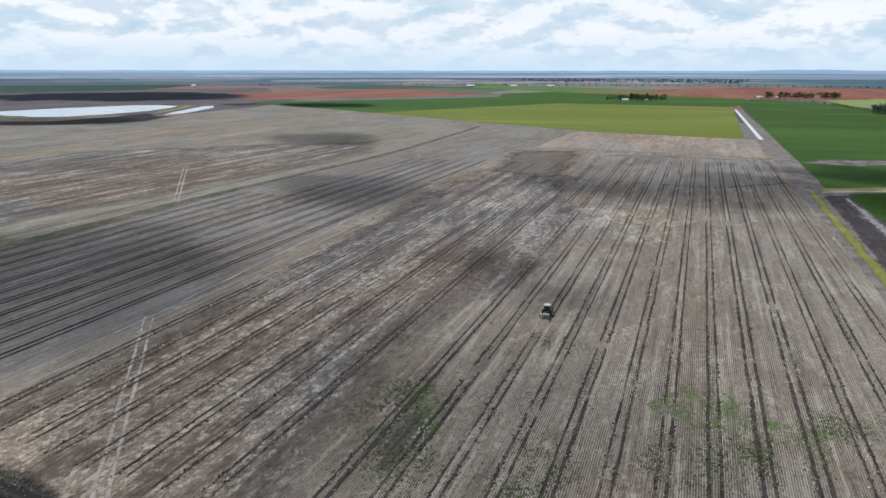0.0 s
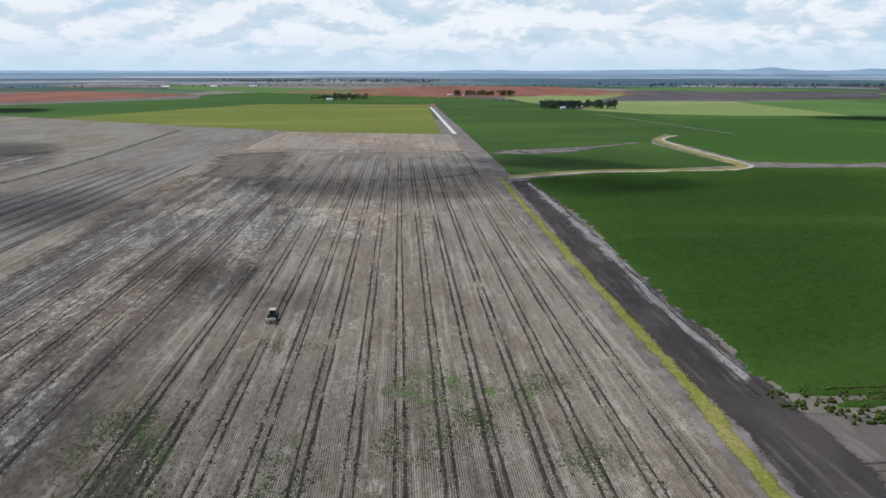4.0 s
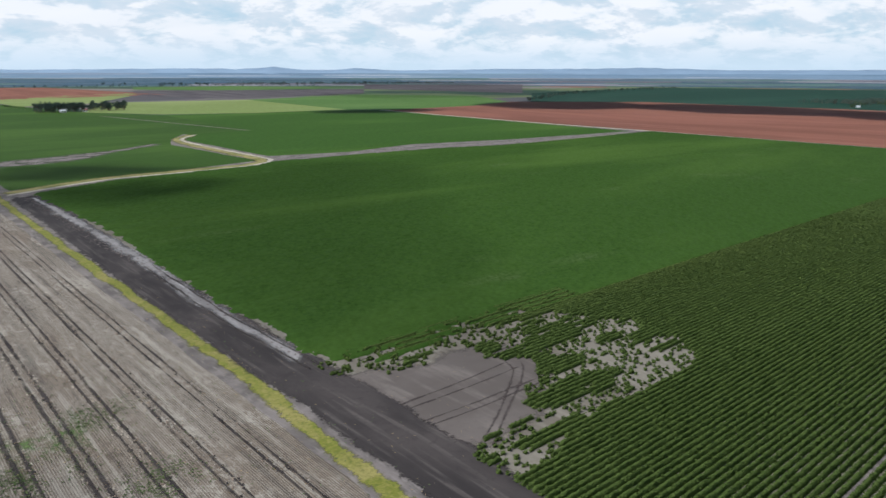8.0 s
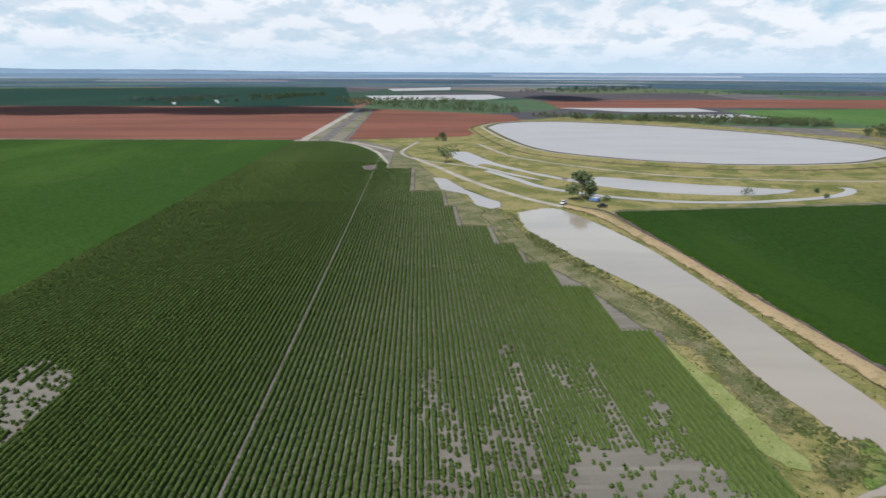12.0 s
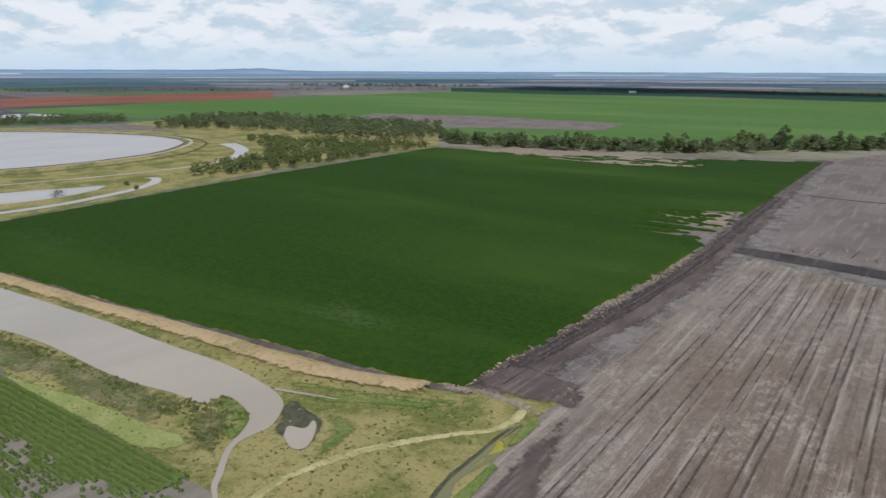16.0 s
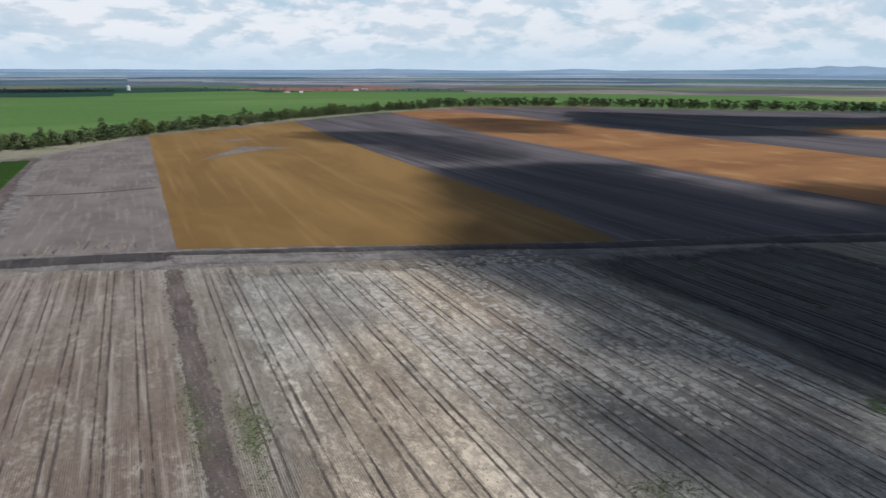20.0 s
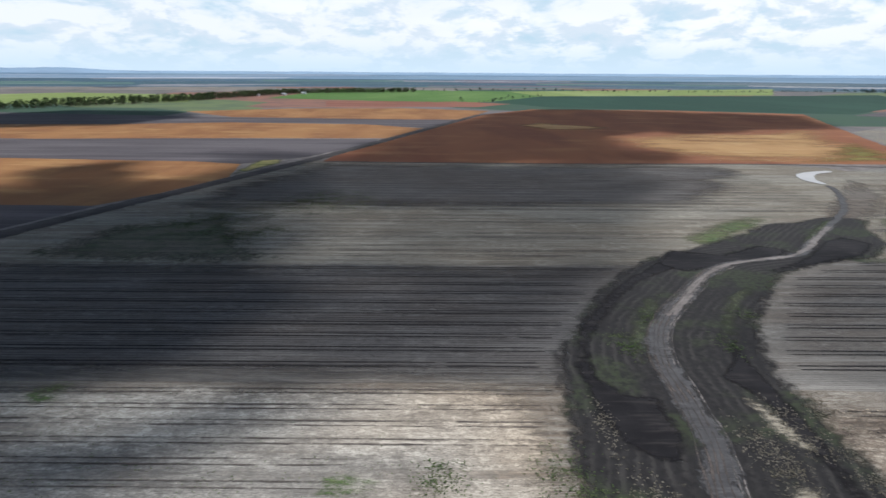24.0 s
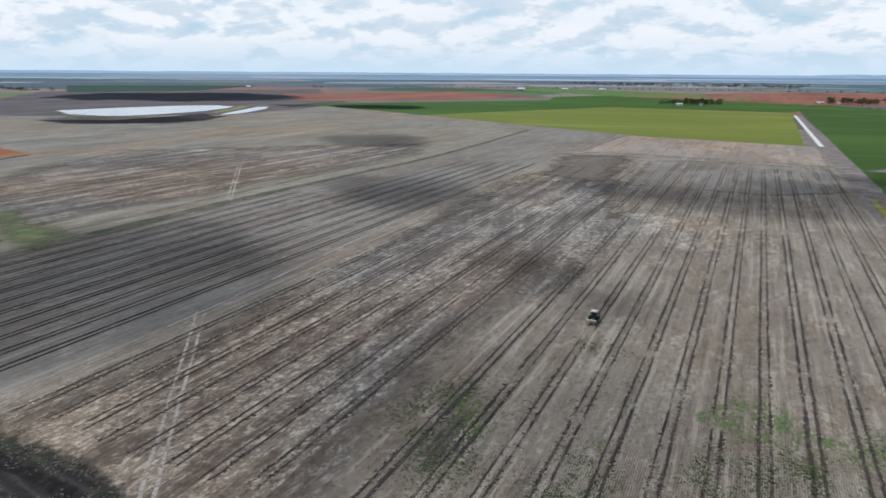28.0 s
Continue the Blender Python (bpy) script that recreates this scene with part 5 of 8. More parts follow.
wheel_tracks(STUBBLE, -125, -15, lambda x: -222 + max(0, -x - 10) * 0.28, lambda x: 30 if x < -100 else -10, 6.4, 1.75, 0.02, 10, 0.085, "rut_dim~", False, 0.8)
wheel_tracks(STUBBLE_STRIP, -214, -131, lambda x: -222 + max(0, -x - 10) * 0.28, lambda x: 60, 8.4, 2.0, 0.0, 8, 0.07, "rut_deep~", False)
wheel_tracks(STUBBLE_STRIP, -222, -131, lambda x: 74, lambda x: 470 if x > -190 else 300, 8.4, 2.0, 0.0, 12, 0.07, "rut_deep~", False)
wheel_tracks(STUBBLE_WEST, -300, -228, lambda x: -140, lambda x: 130, 7.0, 1.9, 0.35, 11, 0.06, "rut_dim~", False)
wheel_tracks(STUBBLE_WEST, -482, -308, lambda x: -120, lambda x: 190, 8.4, 2.4, 0.05, 13, 0.07, "rut~", False, 1.2)
wheel_tracks(STUBBLE_WEST, -420, -234, lambda x: 170 if x > -280 else 235, lambda x: 420, 9.0, 1.9, 0.3, 9, 0.06, "rut_dim~", False, 1.2)


def straw_mats(name, lanes, y0, y1, seed, label):
    """Flat mats of matted straw, lying one behind the other between the wheel lines."""
    rng = random.Random(seed)
    verts, faces = [], []
    for x in lanes:
        y = y0
        while y < y1:
            y += rng.uniform(1.6, 3.4)
            if noise.noise((x * 0.05, y * 0.022, seed)) < rng.uniform(-0.25, 0.25):
                continue
            cx, rx_, ry_, z = x + rng.gauss(0, 0.7), rng.uniform(0.5, 1.35), rng.uniform(0.6, 1.5), rng.uniform(0.10, 0.15)
            k = len(verts)
            ring = [(cx + rx_ * math.cos(a) * rng.uniform(0.55, 1.25), y + ry_ * math.sin(a) * rng.uniform(0.55, 1.25)) for a in np.arange(9) * 0.698]
            verts += [(px_, py_, 0.05) for px_, py_ in ring] + [(cx + (px_ - cx) * 0.86, y + (py_ - y) * 0.86, z) for px_, py_ in ring]
            faces += [(k + i, k + (i + 1) % 9, k + 9 + (i + 1) % 9, k + 9 + i) for i in range(9)] + [tuple(k + 9 + i for i in range(9))]
    tagged(solid(name, verts, faces, M["straw_mat"]), label, "straw", kind="stuff")


straw_mats("straw_mats", [-15 - 6.4 * k - d for k in range(6, 17) for d in (1.9, 3.2, 4.6)], -205, -85, 151, "pale mats of straw between the wheel lines")


# ---- crops as standing plants ----
def canopy(name, x0, x1, y0, y1, dx, dy, height, inside, material, label, seed, rows=None):
    """A closed crop: a rough sheet of plant tops over the soil, sunk where nothing grows."""
    nx, ny = int((x1 - x0) / dx) + 1, int((y1 - y0) / dy) + 1
    rng = np.random.default_rng(seed)
    gx, gy = np.meshgrid(x0 + dx * np.arange(nx), y0 + dy * np.arange(ny), indexing="ij")
    grow = inside(gx, gy)
    z = height * (0.93 + 0.11 * rng.random(gx.shape))
    if rows:
        z *= 0.78 + 0.3 * np.cos(2 * np.pi * gy / rows)
    z = np.where(grow, z, -0.25)
    jx, jy = (rng.random(gx.shape) - 0.5) * dx * 0.6, (rng.random(gx.shape) - 0.5) * dy * 0.6
    co = np.stack([gx + jx, gy + jy, z], -1).reshape(-1, 3)
    i = np.arange(nx * ny).reshape(nx, ny)
    keep = grow[:-1, :-1] | grow[1:, :-1] | grow[:-1, 1:] | grow[1:, 1:]
    quads = np.stack([i[:-1, :-1], i[1:, :-1], i[1:, 1:], i[:-1, 1:]], -1)[keep]
    me = bpy.data.meshes.new(name)
    me.vertices.add(len(co)), me.vertices.foreach_set("co", co.ravel())
    me.loops.add(quads.size), me.loops.foreach_set("vertex_index", quads.ravel())
    me.polygons.add(len(quads)), me.polygons.foreach_set("loop_start", np.arange(0, quads.size, 4))
    me.update(calc_edges=True)
    me.materials.append(material)
    return tagged(new(name, me), label, "crop", kind="stuff")


def rough(x, y, a, b, seed):
    """Soft random numbers between 0 and 1 over the plan, by a lattice of a by b metres."""
    rng = np.random.default_rng(seed)
    t = rng.random((256, 256))
    u, v = x / a, y / b
    i, j = np.floor(u).astype(int), np.floor(v).astype(int)
    fu, fv = u - i, v - j
    fu, fv = fu * fu * (3 - 2 * fu), fv * fv * (3 - 2 * fv)
    g = lambda p, q: t[p % 256, q % 256]
    return (g(i, j) * (1 - fu) + g(i + 1, j) * fu) * (1 - fv) + (g(i, j + 1) * (1 - fu) + g(i + 1, j + 1) * fu) * fv


ROW = 1.19


def in_lush(x, y):
    edge = np.interp(y, [114, 131, 146, 165, 185, 219, 270, 329, 400], [74.5, 71, 73.5, 71, 72.5, 72.8, 76, 75, 73]) + 3.0 * (rough(x, y, 6, 3, 3) - 0.4)
    east = 645 - 0 * y
    top = np.interp(x, [72, 120, 160, 207, 226, 300, 373, 430, 540, 640], [396, 418, 421, 424, 436, 434, 428, 412, 410, 414])
    return (x > edge) & (x < east) & (y > 114) & (y < top) & ~((y < 116 + 5 * rough(x, y, 5, 2, 47)) & sparse(x, y))


GAP = [(116, -293), (92, -314), (68, -329), (62, -282), (73, -282), (90, -290)]
HEADLAND = [(326, -472), (271, -511), (200, -519), (135, -517), (126, -469), (173, -448), (241, -455)]


def in_right(x, y):
    w_ = np.interp(y, [-552, -237, -203, -173, -144, -127, -106], [66, 65.5, 66, 68, 68.2, 69, 70.5]) + 2.2 * (rough(x, y, 2, 3, 4) - 0.5)
    w_ = w_ + np.where((y < -255) & (y > -292), 6 * rough(x, y, 10, 5, 9), 0)
    e_ = np.interp(y, [-570, -480, -240, -86], [70, 338, 322, 303])
    north = np.interp(x, [70, 81, 107, 133, 156, 179, 240, 306], [-106, -103, -101, -98.5, -96, -94.5, -90.5, -86])
    south = np.interp(x, [70, 170, 248, 340], [-552, -508, -478, -474]) + 16 * rough(x, y, 26, 4, 14)
    notch = (y < -262) & (y > -285) & (x < 78 + 32 * rough(x, y, 60, 3, 12)) & (rough(x, y, 30, 3.0, 13) > 0.35)
    return (x > w_) & (x < e_) & (y < north) & (y > south) & ~notch & ~(in_ring(x, y, GAP) & (rough(x, y, 9, 1.4, 48) * 0.5 + rough(x, y, 3, 1.2, 50) * 0.5 > 0.30 + 0.007 * (x - 64))) & ~(in_ring(x, y, HEADLAND) & (rough(x, y, 14, 2.5, 49) * 0.6 + rough(x, y, 5, 2.5, 51) * 0.4 > 0.42))


field("cotton_soil", [(72, 398), (120, 420), (215, 424), (380, 428), (642, 416), (642, 105), (634, 50), (584, 22), (450, 4), (362, -11), (275, -28), (245, -34), (215, -41), (193, -49), (156, -57), (66, -58), (66, 128), (70, 200)],
      M["row_soil"], 0.05, "grey bare soil under the cotton rows", "soil", ragged=0.5, seed=51)
field("cotton_soil_south", [(70, -105), (107, -101), (156, -95), (200, -91), (306, -84), (340, -478), (248, -490), (68, -568)], M["grey_soil"], 0.05, "grey soil under the dense cotton", "soil", ragged=0.8, seed=52)


def south_edge(x):
    return np.select([x < 157, x < 193, x < 219, x < 245, x < 275, x < 318, x < 361, x < 450, x < 585], [-55, -48.5, -41, -33.5, -27, -15, -11, 5, 22], 40)


def in_ring(x, y, ring):
    odd = np.zeros(np.shape(x), bool)
    for (ax, ay), (bx, by) in zip(ring, ring[1:] + ring[:1]):
        if ay != by:
            odd ^= ((ay > y) != (by > y)) & (x < (bx - ax) * (y - ay) / (by - ay) + ax)
    return odd


BARE = [(68, 114), (77, 112), (78, 107), (87, 106), (92, 109.5), (102, 107), (100, 101), (101, 97), (106, 93.5), (102, 88), (93, 83), (89, 80.5), (88, 75.5), (76, 75), (66, 74.5)]
THIN_STAND = [(68, 127), (83, 125), (103, 120), (122, 124), (128, 115), (135, 107), (143, 93), (134, 84), (140, 78.5), (132, 69.5), (123, 67), (103, 70), (87, 66), (73, 63), (66, 66), (68, 72)]
CORNER = [(647, 114), (641, 81), (603, 54), (544, 34), (470, 22), (700, 2), (720, 140), (645, 140)]
KNOTS = ((103.6, 103.7, 4, 3), (109, 87, 8, 3.4), (94, 78.5, 7, 2.6), (130, 89.5, 6, 1.6), (86, 69, 9, 2.2))


def sparse(x, y):
    """Where the stand round the bare patch has gaps."""
    knot = np.zeros(np.shape(x), bool)
    for kx, ky, rx, ry in KNOTS:
        knot |= np.hypot((x - kx) / rx, (y - ky) / ry) < 1
    gaps = rough(x, y, 15, 2.6, 21) * 0.62 + rough(x, y, 5, 1.6, 22) * 0.38
    return in_ring(x + 5 * (rough(x, y, 7, 3, 45) - 0.5), y + 4 * (rough(x, y, 6, 3, 46) - 0.5), THIN_STAND) & (gaps > 0.43) & ~knot


def grown(x, y):
    """How thickly the row cotton stands, 0 to 1."""
    d = np.ones_like(x)
    d = np.where(sparse(x, y), 0.16, d)
    d = np.where(in_ring(x + 2.5 * (rough(x, y, 5, 2, 23) - 0.5), y + 2.0 * (rough(x, y, 4, 2, 30) - 0.5), BARE), 0.0, d)
    d = np.where((x < 69.5) | in_ring(x, y, CORNER), 0.0, d)
    f2 = np.hypot((x - 108) / 40, (y + 20) / 26)
    d = np.where((f2 < 1.0) & (rough(x, y, 17, 2.2, 24) * 0.6 + rough(x, y, 4, 1.6, 25) * 0.4 > 0.41 + 0.24 * f2), 0.26, d)
    hole = (np.hypot((x - 88) / 15, (y + 33) / 12) < 0.8 + 0.5 * rough(x, y, 6, 3, 26))
    d = np.where(hole, np.minimum(d, 0.07), d)
    corner = (y < -32) & (x < np.interp(y, [-57, -50, -47, -44, -40, -36, -32], [85, 87, 89, 94, 98, 103, 106]) + 3 * (rough(x, y, 5, 2, 29) - 0.5))
    d = np.where(corner, np.minimum(d, np.where(x > 83, 0.13, 0.03)), d)
    d = np.where((rough(x, y, 30, 8, 27) > 0.86) & (x > 120), d * 0.72, d)
    d = np.where((np.hypot((x - 455) / 16, (y - 33) / 6) < 0.5 + 0.6 * rough(x, y, 6, 3, 28)), 0.1, d)
    d = np.where((y < south_edge(x)) | (x > 634) | (y > np.where(x < 150, 121.5, 113.5)), 0.0, d)
    return d


canopy("cotton_dense", 70, 652, 113, 440, 1.6, ROW, 0.75, in_lush, M["lush"], "dense deep green cotton with a closed canopy", 11, rows=ROW * 2)
canopy("cotton_dense_south", 62, 345, -572, -84, 1.5, 1.35, 0.8, in_right, M["lush_south"], "dense dark green cotton in a square field", 12)


def cotton_ridges(name, x0, x1, dx, label, seed, material, wide=0.88, wild=1.0):
    """Closed rows of plants: bushy ridges with a strip of soil between, cut off where few plants stand."""
    rng = np.random.default_rng(seed)
    parts_ = np.array([-0.47, -0.30, -0.10, 0.10, 0.30, 0.47])
    tall = np.array([0.05, 0.66, 0.96, 1.0, 0.70, 0.05])
    ys = np.arange(-57, 122, ROW)
    xs = np.arange(x0, x1, dx)
    gx = np.broadcast_to(xs[None, :, None], (len(ys), len(xs), 6)).copy()
    gy = ys[:, None, None] + np.broadcast_to(parts_ * ROW * wide, (len(ys), len(xs), 6))
    lush_ = 0.88 + 0.22 * rng.random((len(ys), len(xs), 1))
    gz = 0.04 + 0.78 * tall * lush_ * (1 - 0.16 * wild + 0.30 * wild * rng.random(gx.shape))
    gy = gy + (rng.random(gx.shape) - 0.5) * 0.18 + (rng.random((len(ys), len(xs), 1)) - 0.5) * 0.10
    gx = gx + (rng.random(gx.shape) - 0.5) * dx * 0.5
    ok = grown(xs[None, :] + 0 * ys[:, None], ys[:, None] + 0 * xs[None, :]) > 0.5
    whole = ok.copy()
    whole[:, 1:] &= ok[:, :-1]
    whole[:, :-1] &= ok[:, 1:]
    gz = np.where(whole[:, :, None], gz, gz * 0.35)
    gy = gy + np.where(ys > 29.27, 0.26, -0.1)[:, None, None]
    i = np.arange(gx.size).reshape(gx.shape)
    q = np.stack([i[:, :-1, :-1], i[:, 1:, :-1], i[:, 1:, 1:], i[:, :-1, 1:]], -1)
    quads = q[(ok[:, :-1] & ok[:, 1:])].reshape(-1, 4)
    used, quads = np.unique(quads, return_inverse=True)
    quads = quads.reshape(-1, 4)
    co = np.stack([gx, gy, gz], -1).reshape(-1, 3)[used]
    me = bpy.data.meshes.new(name)
    me.vertices.add(len(co)), me.vertices.foreach_set("co", co.ravel())
    me.loops.add(quads.size), me.loops.foreach_set("vertex_index", quads.ravel())
    me.polygons.add(len(quads)), me.polygons.foreach_set("loop_start", np.arange(0, quads.size, 4))
    me.update(calc_edges=True)
    me.materials.append(material)
    tagged(new(name, me), label, "crop", kind="stuff")


def leaves_at(name, spots, size, material, label, seed):
    """Many loose leaf faces, each turned at random, at the given places."""
    rng = np.random.default_rng(seed)
    n = len(spots)
    a = rng.normal(size=(n, 3)) * np.array([1, 1, 0.55])
    a /= np.linalg.norm(a, axis=1, keepdims=True)
    b = np.cross(a, rng.normal(size=(n, 3)))
    b /= np.linalg.norm(b, axis=1, keepdims=True) + 1e-9
    s = size * rng.uniform(0.6, 1.4, (n, 1))
    co = np.stack([spots - a * s, spots + b * s * 0.7, spots + a * s, spots - b * s * 0.7], 1).reshape(-1, 3)
    co[:, 2] = np.maximum(co[:, 2], 0.06)
    me = bpy.data.meshes.new(name)
    me.vertices.add(n * 4), me.vertices.foreach_set("co", co.ravel())
    me.loops.add(n * 4), me.loops.foreach_set("vertex_index", np.arange(n * 4))
    me.polygons.add(n), me.polygons.foreach_set("loop_start", np.arange(0, n * 4, 4))
    me.update(calc_edges=True)
    me.materials.append(material)
    tagged(new(name, me), label, "leaves", kind="stuff")


def row_leaves(name, x0, x1, gap, size, seed, material):
    rng = np.random.default_rng(seed)
    ys = np.arange(-57, 122, ROW)
    xs = np.arange(x0, x1, gap)
    gx = (xs[None, :] + rng.uniform(-gap, gap, (len(ys), len(xs)))).ravel()
    gy = np.repeat(ys, len(xs))
    keep = grown(gx, gy) > 0.5
    gx, gy = gx[keep], gy[keep]
    off = np.clip(rng.normal(0, 0.20, len(gx)), -0.44, 0.44)
    z = 0.12 + 0.72 * (1 - (off / 0.50) ** 2) * rng.uniform(0.75, 1.15, len(gx))
    leaves_at(name, np.stack([gx, gy + off * ROW + np.where(gy > 29.27, 0.26, -0.1), z], -1), size, material, "leaves on the cotton rows", seed + 1)


def cotton_rows():
    rng = np.random.default_rng(31)
    ys = np.arange(-57, 122, ROW)
    # single plants where they can be told apart
    pts = []
    for y in ys:
        xs = np.arange(66, 330, 0.46)
        xs = xs + rng.uniform(-0.25, 0.25, len(xs))
        yy = np.full_like(xs, y) + rng.uniform(-0.1, 0.1, len(xs))
        d_ = grown(xs, yy)
        keep = (rng.random(len(xs)) < d_ * 1.6) & (d_ < 0.5)
        pts.append(np.stack([xs[keep], yy[keep]], -1))
    pts = np.concatenate(pts)
    n = len(pts)
    # one plant: a low jagged dome of leaf faces
    ring1 = [(math.cos(a) * 0.50, math.sin(a) * 0.50, 0.0) for a in np.arange(5) * 1.2566]
    ring2 = [(math.cos(a) * 0.50, math.sin(a) * 0.50, 0.46) for a in np.arange(5) * 1.2566 + 0.6]
    base = np.array(ring1 + ring2 + [(0, 0, 0.82)])
    tri = []
    for k in range(5):
        m = (k + 1) % 5
        tri += [(k, m, 5 + k), (m, 5 + m, 5 + k), (5 + k, 5 + m, 10)]
    tri = np.array(tri)
    size = rng.uniform(0.55, 1.15, (n, 1, 1))
    jag = rng.uniform(0.78, 1.22, (n, 11, 1)) * np.array([1.0, 1.0, 1.0])
    spin = rng.uniform(0, 6.28, n)
    c, s = np.cos(spin), np.sin(spin)
    v = base[None] * size * jag * 0.85
    out = np.empty_like(v)
    out[..., 0] = v[..., 0] * c[:, None] - v[..., 1] * s[:, None] + pts[:, None, 0]
    out[..., 1] = (v[..., 0] * s[:, None] + v[..., 1] * c[:, None]) * 0.80 + pts[:, None, 1]
    out[..., 2] = v[..., 2] + 0.04
    faces = (tri[None] + (np.arange(n) * 11)[:, None, None]).reshape(-1, 3)
    me = bpy.data.meshes.new("cotton_plants")
    me.vertices.add(n * 11), me.vertices.foreach_set("co", out.ravel())
    me.loops.add(faces.size), me.loops.foreach_set("vertex_index", faces.ravel())
    me.polygons.add(len(faces)), me.polygons.foreach_set("loop_start", np.arange(0, faces.size, 3))
    me.update(calc_edges=True)
    me.materials.append(M["cotton"])
    dome = np.repeat(np.arange(n), 16)
    a, t = rng.uniform(0, 6.283, len(dome)), rng.uniform(0.1, 1.0, len(dome))
    r = 0.46 * np.sqrt(1 - (t - 0.15) ** 2) * size[dome, 0, 0]
    leaves_at("plant_leaves", np.stack([pts[dome, 0] + r * np.cos(a), pts[dome, 1] + r * np.sin(a) * 0.85, 0.08 + 0.78 * t * size[dome, 0, 0]], -1), 0.17, M["cotton"], "leaves of single cotton plants", 33)
    tagged(new("cotton_plants", me), "scattered green cotton plants on bare soil", "crop", kind="stuff")


cotton_rows()
# farther on the rows close up
cotton_ridges("cotton_rows_near", 66, 331, 0.62, "green cotton in long straight rows", 13, M["cotton"], 0.80)
cotton_ridges("cotton_rows_far", 330, 640, 1.2, "distant rows of green cotton", 14, M["cotton_far"], 0.84, 0.8)
row_leaves("cotton_leaves_near", 66, 190, 0.11, 0.16, 61, M["cotton"])
row_leaves("cotton_leaves_middle", 190, 250, 0.2, 0.22, 63, M["cotton"])
row_leaves("cotton_leaves_far", 250, 480, 0.36, 0.26, 65, M["cotton"])
structure(ribbon("cotton_lane", [(60, 29.35), (200, 29.35), (452, 29.35)], [(-0.26, 0.09), (0.26, 0.09)], M["track"], 3.0, 0.1), "thin pale lane between the cotton rows", "lane")
structure(ribbon("cotton_clearing", [(438, 34), (455, 33), (480, 36), (520, 48), (575, 55)], [(-5, 0.10), (5, 0.10)], M["grey_soil="], 2.0, 3.0, taper=lambda s: 0.8 - 0.5 * s, fray=0.5), "bare pale clearing at the end of the cotton rows", "soil")
field("bare_patch", [(63, 116), (78, 115), (88, 109), (93, 112), (104, 110), (112, 104), (118, 98), (112, 88), (100, 80), (92, 72), (76, 71), (63, 70)], M["patch_soil~"], 0.062, "bare crusted soil where no cotton grew", "soil", seed=94, fray=8)
for run in ([(62, 94.5), (70.5, 94.7), (85, 94.9), (101.8, 95.7)], [(62, 92.6), (70.8, 92.5), (85.6, 92.3), (102.5, 92.2)], [(64, 87.4), (71.6, 87.1), (84.9, 86.4), (101, 86.1)], [(64, 85.4), (72, 85.1), (84.9, 84.4), (100.3, 84.4)],
            [(70, 72), (72.6, 74.4), (82.1, 79.6), (92.9, 86.9), (100.1, 92.5), (101.4, 97)], [(74, 72.5), (76.9, 74.6), (87.4, 81.4), (96.2, 86.9), (102.8, 92.1), (104.5, 95.5)]):
    structure(ribbon("turning_track", run, [(-0.6, 0.06), (-0.2, 0.10), (0.2, 0.095), (0.6, 0.06)], M["turn_rut~"], 1.5, 0.4, fray=0.45), "curved wheel track on bare soil", "wheel rut")

# ---- canal, ponds and the big reservoir ----
CANAL = [(303, -43), (313, -55), (310, -64), (279, -73), (239, -80.5), (200, -83.5), (165, -85.2), (139, -85.3), (116.6, -85.7), (102.3, -84.0), (94.9, -81.7), (91.3, -78.7), (88.1, -73.2), (88.2, -69.6), (88.2, -66.1), (85.8, -62.4), (82.5, -58.8), (78.1, -54.5), (60, -45), (60, -44), (79.1, -53.8), (83.7, -57.9), (87.9, -62.6), (89.7, -65.7), (91.3, -69.2), (93.6, -72.6), (97.8, -74.8), (104.3, -75.9), (104.9, -71.4), (114.1, -70.6), (130.2, -68.5), (174, -67.5), (226, -52), (269, -42)]
field("grassland", [(60, -52), (83, -55), (156, -57), (193, -49), (245, -34), (275, -28), (362, -11), (450, 4), (584, 22), (634, 50), (650, 66), (690, -46), (900, -110), (1000, -200), (900, -330), (640, -440),
                    (440, -380), (352, -360), (330, -235), (308, -86), (200, -98), (72, -108), (52, -112), (50, -70)],
      M["grass"], 0.06, "rough yellow-green grassland round the ponds", "grass", ragged=1.5, seed=61)
field("canal_bank", [(104, -57), (160, -57), (196, -49), (246, -35), (276, -28), (312, -38), (302, -45), (269, -43), (226, -53), (174, -68), (144, -71), (120, -74), (100, -66)],
      M["swamp~"], 0.10, "weedy green canal bank", "grass", ragged=1.2, seed=62, fray=9.4)
field("canal_bank_bright", [(154, -56), (142, -57.6), (127, -60.2), (115, -61.4), (105, -61.4), (99, -63), (94, -61.6), (96, -57), (101.5, -54.8), (111, -55), (125, -54.6), (140, -54.4)], M["lime="], 0.16, "bright lime-green weeds on the bank", "grass", seed=63, fray=1.6)
field("bank_clay", [(90, -53), (158, -54), (195, -47.5), (245, -33), (276, -27), (318, -15), (360, -11), (330, -24), (276, -33), (240, -40), (195, -53), (158, -60), (92, -58)], M["row_soil~"], 0.12, "bare grey clay along the cotton's stepped edge", "soil", ragged=1.2, seed=80, fray=6.8)
field("canal_margin", [(297, -24), (277, -28), (248, -31), (222, -36), (197, -45), (158, -53), (155, -56), (143, -57), (150, -65), (174, -62), (190, -59), (220, -51), (245, -44), (275, -40), (304, -38), (313, -29)], M["swamp~"], 0.14, "weedy grass between the cotton and the canal", "grass", seed=164, fray=3.5)
